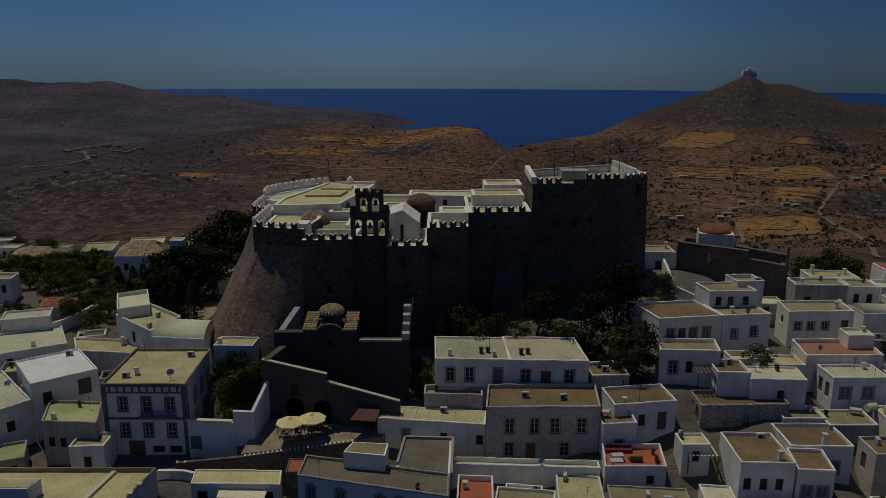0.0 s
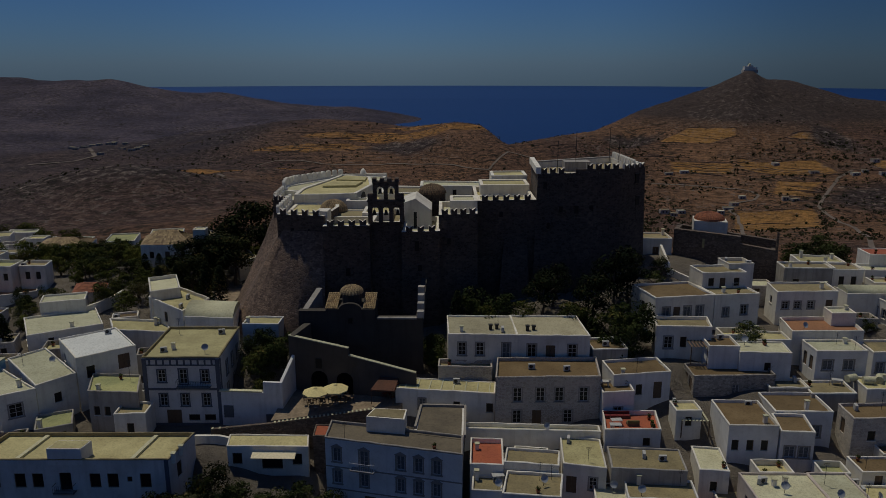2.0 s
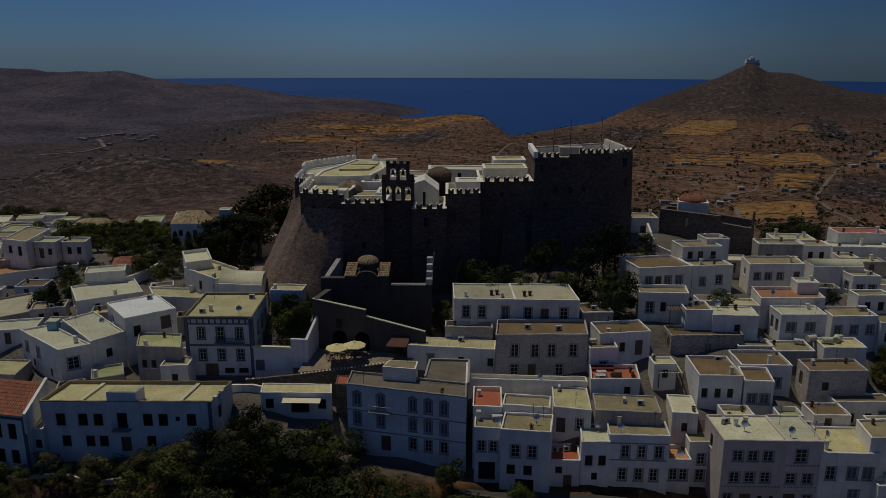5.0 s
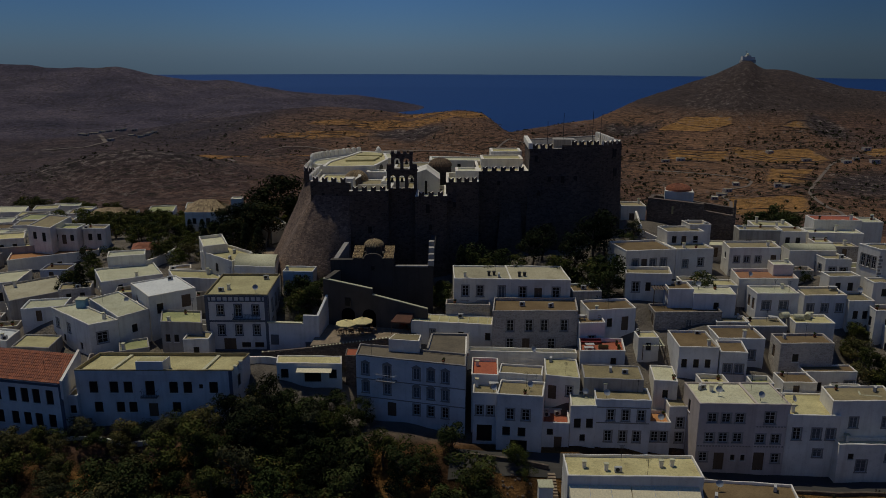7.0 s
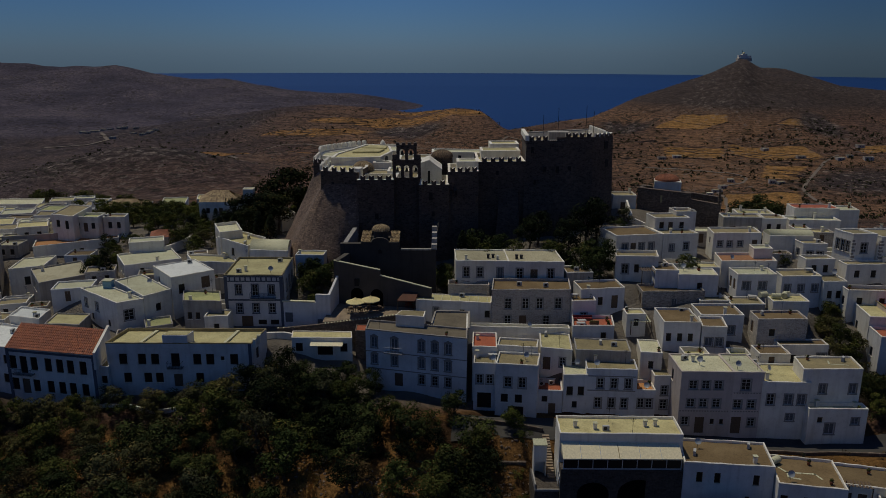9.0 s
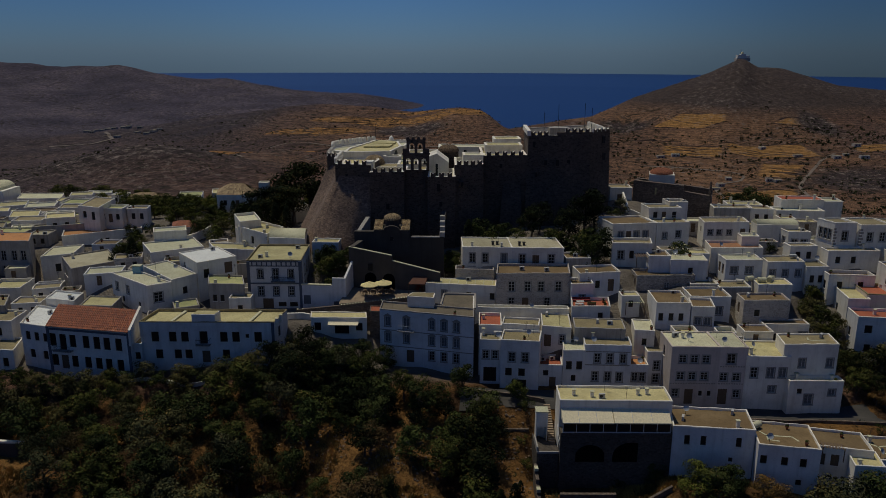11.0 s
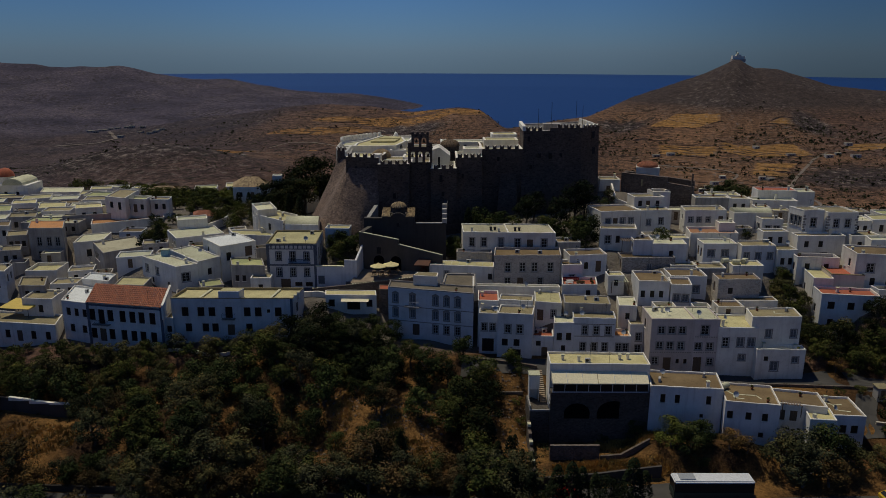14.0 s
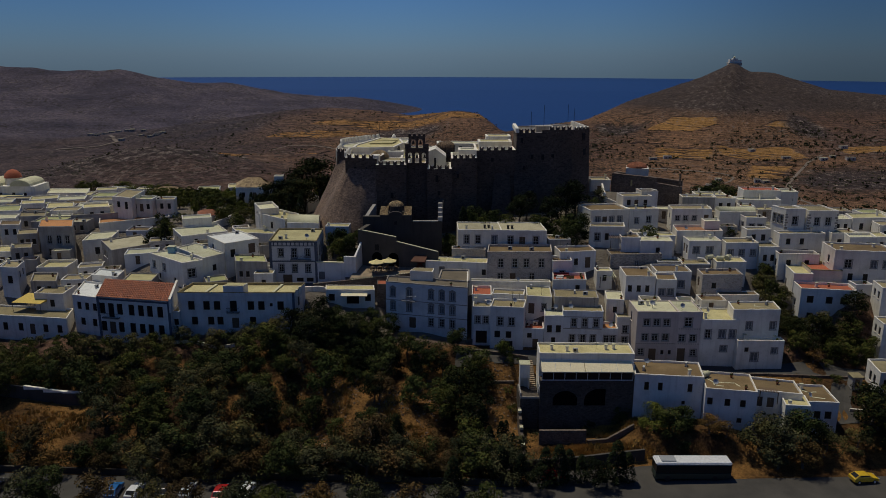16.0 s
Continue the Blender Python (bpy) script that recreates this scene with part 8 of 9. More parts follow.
bm = bmesh.new()
prism(bm, [(-0.4, 0.9), (15.0, -5.6), (17.0, -1.4), (2.0, 7.4)], 4.6, 5.2)
part("floor", bm, TAN, ruin, "flat earthen roof within the broken walls")
bm = bmesh.new()
prism(bm, [(3.0, 1.6), (8.6, 0.0), (9.6, 4.6), (4.2, 6.2)], 5.0, 10.6)
part("drum", bm, WHITE, ruin, "square white drum")
tiled_dome(ruin, 6.3, 3.2, 10.6, 2.6, 1.25, 6, "rust-red tiled dome", TILES)
bm = bmesh.new()
box(bm, 3.6, -1.9, 6.4, 4.6, -1.2, 8.0)
part("opening", bm, CREAM, ruin, "pale gap in the wall")
bm = bmesh.new()
bar(bm, (15.0, -6.3, 5), (15.0, -6.3, 10.2), 0.24, 6)
part("pillar", bm, RUBBLE, ruin, "slim stone pillar")
house(34.6, 124.0, 5.2, -4, 5.0, 88, 29.6, 24.0, WHITE, TAN, 0.3, front=[(1.6, 2.2, 1.1, (0.45,), "door")])
garden = thing("garden_wall", 36.0, 112.0, 24.5, "whitewashed garden wall stepping down the slope", "wall")
bm = bmesh.new()
prism(bm, [(0, 0), (3.5, -2.6), (3.7, -2.2), (0.2, 0.4)], -3, [2.6, 1.4, 1.4, 2.6])
prism(bm, [(-0.3, 0), (0.1, 0), (1.2, 9), (0.8, 9)], -3, [3.4, 3.4, 4.6, 4.6])
part("wall", bm, WHITE, garden)

# ---- cafe on its stone vaults ----
bm = bmesh.new()
arches = [(4.4, 2.1), (10.4, 2.7)]
prism(bm, [(0.0, -1.9), (16.2, -2.1), (16.2, 4.6), (0.2, 4.8)], -8.5, 1.7)
part("vault_base", bm, VAULTSTONE, cafe, "dark weathered base with two arches")
for u, r in arches:
    bm = bmesh.new()
    pts = [(-r, 0)] + [(-r * math.cos(math.pi * i / 10), 1.0 + r * 0.8 * math.sin(math.pi * i / 10)) for i in range(11)] + [(r, 0)]
    va = [bm.verts.new((x, -0.06, z)) for x, z in pts]
    vb = [bm.verts.new((x, 0.4, z)) for x, z in pts]
    bm.faces.new(va)
    for i in range(len(pts)):
        k = (i + 1) % len(pts)
        bm.faces.new((va[k], va[i], vb[i], vb[k]))
    part("arch", bm, DARKNESS, cafe, "dark arched opening", (u, -1.98, -2.9))
for u in [0.3 + i * 15.6 / 8 for i in range(9)]:
    bm = bmesh.new()
    box(bm, u - 0.05, -1.9, 1.85, u + 0.05, -1.8, 3.2)
    part("glazing_bar", bm, LIGHTIRON, cafe, "white upright of the glazed veranda")
for z in (1.7, 3.2):
    bm = bmesh.new()
    box(bm, 0.25, -1.92, z, 15.95, -1.78, z + 0.15)
    part("glazing_rail", bm, LIGHTIRON, cafe, "white rail of the glazed veranda")
bm = bmesh.new()
box(bm, 0.3, -1.84, 1.86, 15.9, -1.82, 3.2)
part("glazing", bm, GLASS, cafe, "dark veranda glass")
for i, (ua, ub) in enumerate(((0.2, 7.6), (7.7, 15.9))):
    bm = bmesh.new()
    prism(bm, [(ua, -2.2), (ub, -2.25), (ub, -0.1), (ua, -0.1)], 3.3, [3.45, 3.45, 4.75, 4.75])
    part("awning", bm, AWNING, cafe, "cream-white sloping awning")
for u in (2.6, 5.2, 10.4, 13.2):
    bm = bmesh.new()
    bar(bm, (u, -2.2, 3.5), (u, -0.1, 4.8), 0.04)
    part("awning_bar", bm, LIGHTIRON, cafe)
stairs = thing("stairs", 9.0, 47.8, -3.0, "outdoor stairs rising from a walled landing beside the cafe", "stairs")
for i in range(16):
    bm = bmesh.new()
    box(bm, 2.1, 3.2 + i * 0.44, 3.5 + i * 0.17, 3.1, 3.66 + i * 0.44, 6.6 + i * 0.18)
    part("step", bm, PAVING, stairs)
bm = bmesh.new()
prism(bm, [(-0.1, 0), (3.3, 0), (3.15, 3.2), (-0.1, 6.0)], -2.5, 6.45)
part("landing", bm, VAULTSTONE, stairs, "weathered grey stone base of the landing")
bm = bmesh.new()
box(bm, -0.1, 0, 6.45, 3.25, 0.2, 6.75)
box(bm, -0.1, 0.2, 6.45, 0.1, 4.0, 7.4)
part("parapet", bm, PALETRIM, stairs, "whitened low parapet")
for y in (0.1, 1.4, 2.7):
    bm = bmesh.new()
    bar(bm, (3.2, y, 6.45), (3.2, y, 8.6), 0.04)
    part("post", bm, LIGHTIRON, stairs)
bm = bmesh.new()
bar(bm, (3.2, 0.1, 8.6), (3.2, 3.0, 9.6), 0.04)
bar(bm, (3.2, 0.1, 7.6), (3.2, 3.0, 8.6), 0.03)
part("handrail", bm, LIGHTIRON, stairs, "white metal handrail")
hut = thing("hut", 9.15, 51.6, 3.45, "small white box hut on the landing beside the stairs", "hut")
bm = bmesh.new()
box(bm, 0, 0, 2.2, 1.75, 1.5, 4.7)
box(bm, 0, 0, -1.0, 0.15, 1.5, 2.2)
box(bm, 1.6, 0, -1.0, 1.75, 1.5, 2.2)
box(bm, 0.15, 1.35, -1.0, 1.6, 1.5, 2.2)
part("body", bm, WHITE, hut)
bm = bmesh.new()
prism(bm, [(-0.08, -0.08), (1.83, -0.08), (1.83, 1.58), (-0.08, 1.58)], 4.7, [4.78, 4.78, 4.9, 4.9])
part("roof", bm, CHALK, hut)
stepwall = thing("boundary_wall", 8.5, 37.0, -3.6, "stone boundary wall with whitened stepped top", "wall")
for i in range(7):
    bm = bmesh.new()
    box(bm, 0, i * 1.55, -1, 0.5, i * 1.55 + 1.53, 0.9 + i * 0.75)
    part("step", bm, RUBBLE, stepwall)
    if i % 2 == 0:
        bm = bmesh.new()
        box(bm, -0.03, i * 1.55 - 0.03, 0.55 + i * 0.75, 0.53, i * 1.55 + 0.8, 0.98 + i * 0.75)
        part("cap", bm, CHALK, stepwall)


def low_wall(pts, h, t, mat, label, name="retaining_wall", sink=1.0):
    """A wall that follows the ground through points on the plan."""
    ob = thing(name, pts[0][0], pts[0][1], float(ground_z(*pts[0])[0]), label, "wall")
    bm = bmesh.new()
    o = ob.location
    for (xa, ya), (xb, yb) in zip(pts, pts[1:]):
        n = max(1, int(math.hypot(xb - xa, yb - ya) / 3))
        for i in range(n):
            p, q = [(xa + (xb - xa) * s / n, ya + (yb - ya) * s / n) for s in (i, i + 1)]
            za, zb = [float(ground_z(*r)[0]) - o.z for r in (p, q)]
            d = Vector((q[0] - p[0], q[1] - p[1])).normalized()
            nn = Vector((-d.y, d.x)) * t
            a, b = Vector(p) - o.xy, Vector(q) - o.xy
            prism(bm, [a, b, b + nn, a + nn], min(za, zb) - sink, [za + h, zb + h, zb + h, za + h])
    part("wall", bm, mat, ob)
    return ob


low_wall([(-125, 39.4), (-70, 36.5), (6.5, 32.4)], 1.0, 0.4, FOREW, "long grey plastered wall along the road")
low_wall([(8.9, 36.2), (18, 37.0), (28.5, 38.4)], 2.0, 0.4, FOREW, "low rubble wall below the dry grass")
low_wall([(11.6, 42.0), (19.4, 41.6)], 2.6, 0.5, RUBBLE, "rubble garden wall with a flat top")
low_wall([(19.6, 41.6), (23.0, 42.0), (27.8, 43.2)], 0.7, 0.4, RUBBLE, "curved dry stone wall")
low_wall([(-2, 63.6), (4, 61.8), (11.5, 60.0)], 0.7, 0.35, RUBBLE, "low stone wall beside the lane")
low_wall([(40, 57.6), (60, 56.9), (76, 56.2)], 0.5, 0.35, RUBBLE, "low stone wall along the upper street")
low_wall([(1.5, 56.4), (8.6, 55.6)], 0.6, 0.5, RUBBLE, "low dry stone wall across the slope")
low_wall([(66.5, 47.6), (72.0, 46.4)], 0.6, 0.4, STONEW, "pale broken garden wall")
low_wall([(-88, 54.2), (-70.5, 54.0)], 2.4, 0.5, FOREW, "dark plastered terrace wall with a whitened top")
low_wall([(-81, 54.1), (-70.5, 54.0)], 2.6, 0.55, WHITE, "whitened coping along the terrace wall", "wall_coping", -2.4)
low_wall([(-84, 61.5), (-76, 60.6)], 0.9, 0.3, WHITE, "short whitewashed garden wall among trees")
low_wall([(-60, 66.6), (-46, 67.6)], 0.6, 0.3, WHITE, "white garden wall among the trees")
low_wall([(-63.5, 112.6), (-61.4, 114.6), (-60.3, 118), (-60.2, 122)], 2.0, 0.35, WHITE, "curved whitewashed garden wall")
low_wall([(-34, 79.2), (-24, 77.4)], 1.2, 0.4, WHITE, "whitewashed lane wall")


# ---- roads ----
def ribbon(name, pts, half, lift, mat, label, category="road"):
    """A strip laid on the land through points on the plan."""
    dense = []
    for (xa, ya), (xb, yb) in zip(pts, pts[1:]):
        n = max(1, int(math.hypot(xb - xa, yb - ya) / 4))
        dense += [(xa + (xb - xa) * i / n, ya + (yb - ya) * i / n) for i in range(n)]
    dense.append(pts[-1])
    bm = bmesh.new()
    rows = []
    for i, p in enumerate(dense):
        a, b = dense[max(0, i - 1)], dense[min(len(dense) - 1, i + 1)]
        d = Vector((b[0] - a[0], b[1] - a[1])).normalized()
        nn = Vector((-d.y, d.x))
        row = []
        for s in (-1, -0.33, 0.33, 1):
            q = Vector(p) + nn * half * s
            row.append(bm.verts.new((q.x, q.y, float(ground_z(q.x, q.y)[0]) + lift)))
        rows.append(row)
    for a, b in zip(rows, rows[1:]):
        for k in range(3):
            bm.faces.new((a[k + 1], a[k], b[k], b[k + 1]))
    tagged(new(name, to_mesh(name, bm, mat)), label, category, "", "structure")


DUST = speckled("dusty_track", (0.13, 0.10, 0.078), (0.19, 0.15, 0.115), 0.05)
ribbon("road", [(-130, 35.2), (-70, 32.0), (6, 28.0), (24, 28.6), (45, 28.8), (75, 29.0), (120, 30.0)], 4.0, 0.10, ASPHALT, "grey asphalt road with parked cars")
ribbon("road", [(-2, 62.4), (6, 61.4), (16, 61.2), (30, 60.6), (46, 60.3), (64, 59.6), (90, 58.4)], 2.5, 0.12, ASPHALT, "narrow asphalt lane below the houses")
ribbon("track", [(200.9, 709.5), (239.7, 695), (268, 671.7), (279.9, 662), (279.7, 646.9), (272, 636.5), (250.8, 625.3), (240, 609), (240.5, 591), (215, 520), (180, 430)], 1.3, 0.5, DUST, "pale dirt road winding down the hillside")
ribbon("track", [(390, 700), (369, 683.8), (344.7, 650), (320.8, 616), (309.9, 598.6), (301.6, 563.8), (290.7, 519), (250, 420), (200, 330)], 1.4, 0.5, DUST, "pale dirt road crossing the fields")
ribbon("track", [(-188, 722), (-171, 745), (-147.6, 742), (-121, 720), (-99, 719), (-40, 735), (-1, 720), (42, 706), (65, 755), (88, 749)], 1.1, 0.6, DUST, "pale hill track")
ribbon("track", [(-200, 551), (-202, 582), (-217, 650), (-202, 633), (-178, 586)], 1.4, 0.6, DUST, "pale winding footpath")
ribbon("track", [(-480, 846), (-456, 862), (-440, 871), (-428, 903), (-451, 946), (-468, 974)], 2.4, 0.8, DUST, "pale valley road")

ribbon("yard", [(70.0, 57.0), (66.5, 51.0), (64.5, 44.0)], 1.7, 0.12, ASPHALT, "worn paved yard beside the last white house", "yard")
shed = thing("shed", 69.8, 53.6, float(ground_z(70.6, 54.4)[0]), "small grey wooden garden shed with a flat roof", "shed")
bm = bmesh.new()
box(bm, 0, 0, -0.5, 1.8, 1.6, 2.1)
part("body", bm, GREYW, shed)
bm = bmesh.new()
prism(bm, [(-0.15, -0.2), (1.95, -0.2), (1.95, 1.75), (-0.15, 1.75)], 2.1, [2.2, 2.2, 2.35, 2.35])
part("roof", bm, TAN, shed)
bm = bmesh.new()
box(bm, 0.5, -0.05, 0.0, 1.25, 0.02, 1.75)
part("door", bm, WOOD, shed, "dark plank door")
ribbon("yard", [(29.6, 111.0), (32.5, 112.6), (35.5, 114.6)], 2.2, 0.2, EARTH, "bare ochre earth below the keep", "yard")
ribbon("yard", [(-43.5, 112.5), (-42.8, 120), (-43.6, 130)], 3.6, 0.25, PAVING, "bare trodden earth yard beside the monastery foot", "yard")


# ---- vehicles ----


def car(x, y, rz, paint, label, z=None):
    """A small hatchback: body, cabin glass, wheels, lights."""
    z = float(ground_z(x, y)[0]) + 0.10 if z is None else z
    ob = thing("car", x, y, z, label, "car", "cars by the road")
    ob.rotation_euler = (0, 0, radians(rz))
    prof = [(-2.0, 0.35), (2.0, 0.35), (2.02, 0.72), (1.85, 0.86), (0.95, 0.95), (0.35, 1.42), (-1.2, 1.46), (-1.85, 0.98), (-2.02, 0.9)]
    bm = bmesh.new()
    va = [bm.verts.new((a, -0.85 if h < 1.1 else -0.70, h)) for a, h in prof]
    vb = [bm.verts.new((a, 0.85 if h < 1.1 else 0.70, h)) for a, h in prof]
    bm.faces.new(va)
    bm.faces.new(vb[::-1])
    for i in range(len(prof)):
        k = (i + 1) % len(prof)
        bm.faces.new((va[k], va[i], vb[i], vb[k]))
    bmesh.ops.bevel(bm, geom=bm.edges[:], offset=0.05, segments=1, affect="EDGES")
    part("body", bm, paint, ob)
    for nm, q in (("windscreen", [(0.92, -0.66, 1.0), (0.92, 0.66, 1.0), (0.42, 0.6, 1.40), (0.42, -0.6, 1.40)]), ("rear_window", [(-1.80, 0.62, 1.04), (-1.80, -0.62, 1.04), (-1.30, -0.58, 1.42), (-1.30, 0.58, 1.42)])):
        bm = bmesh.new()
        quad(bm, [(a * 1.015, b, h + 0.035) for a, b, h in q])
        part(nm, bm, GLASS, ob)
    for s in (-1, 1):
        bm = bmesh.new()
        quad(bm, [(-1.15, s * 0.80, 1.02), (0.75, s * 0.80, 1.02), (0.32, s * 0.745, 1.36), (-1.05, s * 0.745, 1.38)][::s])
        part("side_window", bm, GLASS, ob)
        for a in (-1.25, 1.25):
            bm = bmesh.new()
            bar(bm, (a, s * 0.70, 0.31), (a, s * 0.88, 0.31), 0.31, 14)
            w = part("wheel", bm, IRON, ob)
            bm = bmesh.new()
            bar(bm, (a, s * 0.87, 0.31), (a, s * 0.90, 0.31), 0.18, 10)
            part("rim", bm, LIGHTIRON, w)
        bm = bmesh.new()
        box(bm, 1.98, s * 0.62 - 0.14, 0.62, 2.05, s * 0.62 + 0.14, 0.76)
        part("headlight", bm, LIGHTIRON, ob)


def paint(name, col):
    m = plain(name, col, 0.25, 0.0, 0.5)
    m.node_tree.nodes["Principled BSDF"].inputs["Coat Weight"].default_value = 0.6
    return m


PW, PB, PR, PK, PY, PS = (paint(n, c) for n, c in (("white_paint", (0.7, 0.7, 0.7)), ("blue_paint", (0.03, 0.12, 0.32)), ("red_paint", (0.35, 0.02, 0.02)), ("black_paint", (0.02, 0.02, 0.022)), ("yellow_paint", (0.62, 0.40, 0.02)), ("silver_paint", (0.35, 0.36, 0.37))))
for x, y, rz, pm, lb in ((-73.5, 31.5, 80, PK, "black hatchback parked by the road"), (-68.2, 31.5, 20, PK, "black car on the road"), (-58.5, 30.6, 88, PK, "black hatchback parked under trees"), (-55.0, 30.4, 92, PB, "blue hatchback parked by the road"), (-51.7, 30.2, 85, PW, "white hatchback parked by the road"),
                         (-47.4, 30.6, 95, PK, "dark car parked by the road"), (-43.6, 30.4, 88, PS, "silver hatchback parked by the road"), (-38.6, 29.8, 90, PR, "red hatchback parked by the road"), (-34.6, 30.4, 86, PW, "white hatchback parked under trees"), (12.8, 34.0, 4, PR, "faded red car below the wall"),
                         (60.6, 31.6, 6, PY, "yellow taxi parked beside the road"), (63.4, 27.8, 60, PW, "white car parked beside the road")):
    car(x, y, rz, pm, lb)
ribbon("road", [(9, 33.6), (20, 34.2), (30, 35.0), (41, 34.6)], 2.2, 0.07, ASPHALT, "asphalt parking strip under a wall")
bus = thing("bus", 28.6, 33.6, -3.1, "long white and dark green coach parked below the houses", "bus")
bm = bmesh.new()
box(bm, 0, -1.25, 0.35, 11.8, 1.25, 1.5)
bmesh.ops.bevel(bm, geom=bm.edges[:], offset=0.12, segments=2, affect="EDGES")
part("lower_body", bm, plain("coach_green", (0.02, 0.035, 0.03), 0.4), bus, "dark green lower body")
bm = bmesh.new()
box(bm, 0.04, -1.22, 1.5, 11.76, 1.22, 2.75)
part("window_band", bm, GLASS, bus, "dark window band")
bm = bmesh.new()
box(bm, -0.02, -1.26, 2.75, 11.82, 1.26, 3.2)
bmesh.ops.bevel(bm, geom=bm.edges[:], offset=0.16, segments=3, affect="EDGES")
part("roof", bm, PW, bus, "white roof")
bm = bmesh.new()
box(bm, 0.9, -0.8, 3.2, 3.2, 0.8, 3.38)
part("cooling_unit", bm, PS, bus, "grey roof cooling unit")
for a in (1.9, 9.3):
    for s in (-1, 1):
        bm = bmesh.new()
        bar(bm, (a, s * 0.9, 0.48), (a, s * 1.28, 0.48), 0.48, 16)
        part("wheel", bm, IRON, bus)


# ---- roof clutter ----
def chimney(x, y, z, h=0.9, mat=None):
    ob = thing("chimney", x, y, z, "small dark metal roof flue with a cap" if mat else "small whitewashed roof chimney with a cap", "chimney", "roof chimneys")
    bm = bmesh.new()
    box(bm, -0.22, -0.22, -0.4, 0.22, 0.22, h)
    part("shaft", bm, mat or WHITE, ob)
    bm = bmesh.new()
    box(bm, -0.3, -0.3, h, 0.3, 0.3, h + 0.1)
    part("cap", bm, mat or CHALK, ob)


def cooler(x, y, z, rz=0):
    ob = thing("air_conditioner", x, y, z, "pale grey air conditioning unit on a flat roof", "air conditioner", "roof units")
    ob.rotation_euler = (0, 0, radians(rz))
    bm = bmesh.new()
    box(bm, -0.45, -0.18, 0.08, 0.45, 0.18, 0.75)
    part("casing", bm, FRAMEW, ob)
    bm = bmesh.new()
    lathe(bm, [(0.0, 0.0), (0.26, 0.0)], 12)
    g = part("fan_grille", bm, IRON, ob, "", (-0.1, -0.19, 0.42))
    g.rotation_euler = (radians(90), 0, 0)
    for s in (-0.35, 0.35):
        bm = bmesh.new()
        box(bm, s - 0.04, -0.2, -0.02, s + 0.04, 0.2, 0.08)
        part("foot", bm, IRON, ob)


def tank(x, y, z, rz=0):
    ob = thing("water_tank", x, y, z, "cream cylindrical water tank lying on a roof", "water tank", "roof tanks")
    ob.rotation_euler = (0, 0, radians(rz))
    bm = bmesh.new()
    bar(bm, (-0.75, 0, 0.6), (0.75, 0, 0.6), 0.5, 16)
    part("drum", bm, CHALK, ob)
    for s in (-0.45, 0.45):
        bm = bmesh.new()
        box(bm, s - 0.06, -0.4, -0.02, s + 0.06, 0.4, 0.25)
        part("cradle", bm, STONETRIM, ob)


def dish(x, y, z, rz=0):
    ob = thing("satellite_dish", x, y, z, "small grey satellite dish on a roof", "satellite dish", "roof dishes")
    ob.rotation_euler = (0, 0, radians(rz))
    bm = bmesh.new()
    bar(bm, (0, 0, -0.1), (0, 0, 1.0), 0.03)
    part("mast", bm, IRON, ob)
    bm = bmesh.new()
    lathe(bm, [(0.0, 0.0), (0.2, 0.02), (0.36, 0.07), (0.46, 0.13)], 16)
    d = part("bowl", bm, PS, ob, "", (0, -0.08, 1.0))
    d.rotation_euler = (radians(60), 0, 0)


def aerial(x, y, z, h=2.4):
    ob = thing("aerial", x, y, z, "thin roof aerial with cross bars", "aerial", "roof aerials")
    bm = bmesh.new()
    bar(bm, (0, 0, -0.1), (0, 0, h), 0.025)
    for k in range(4):
        bar(bm, (-0.35 + k * 0.05, 0, h - 0.1 - k * 0.14), (0.35 - k * 0.05, 0, h - 0.1 - k * 0.14), 0.015, 4)
    part("mast", bm, IRON, ob)


for a in ((4.8, 91.6, 23.78, 0.7, IRON), (5.7, 91.9, 23.78, 0.6, IRON), (10.0, 91.2, 23.78, 0.7, IRON), (10.9, 91.4, 23.78, 0.6, IRON), (40.5, 99.6, 26.7), (57.9, 104.6, 25.9), (-39.0, 88.0, 22.2), (35.4, 67.0, 14.08), (36.8, 67.4, 14.08), (14.6, 51.6, 11.0), (17.2, 51.0, 11.0), (24.2, 51.8, 11.0), (25.6, 52.0, 11.0), (-33.9, 71.6, 14.7), (-33.6, 73.4, 14.7), (73.2, 77.0, 14.8), (79.0, 84.0, 21.4)):
    chimney(*a)
for a in ((-40.0, 87.0, 22.2, 10), (10.0, 85.2, 20.5, 0), (14.6, 84.6, 20.5, 20), (21.0, 90.6, 21.7, 0), (34.4, 67.6, 14.08, 15), (22.0, 72.0, 14.8, 80), (24.0, 71.2, 14.8, 0), (46.2, 69.8, 12.5, 0), (18.6, 50.6, 11.0, 0), (30.4, 49.2, 8.2, 70), (37.6, 80.6, 17.3, 0)):
    cooler(*a)
for a in ((54.0, 86.6, 18.0, 20), (56.0, 85.8, 18.0, -10), (57.8, 86.4, 18.0, 60), (41.0, 48.6, 7.2, 30)):
    tank(*a)
for a in ((-34.2, 86.4, 22.2, 30), (36.0, 65.6, 14.08, -20), (9.4, 66.8, 14.2, 20), (54.8, 64.6, 12.9, 0), (46.8, 66.0, 12.5, 40), (-58.4, 92.6, 17.9, 0)):
    dish(*a)
for a in ((41.2, 67.2, 14.08, 2.8), (48.0, 71.0, 12.5, 3.0), (19.5, 53.0, 11.0, 2.4), (24.0, 84.6, 20.2, 2.6), (-45.0, 87.0, 18.1, 3.0), (6.0, 93.4, 23.78, 2.4)):
    aerial(*a)



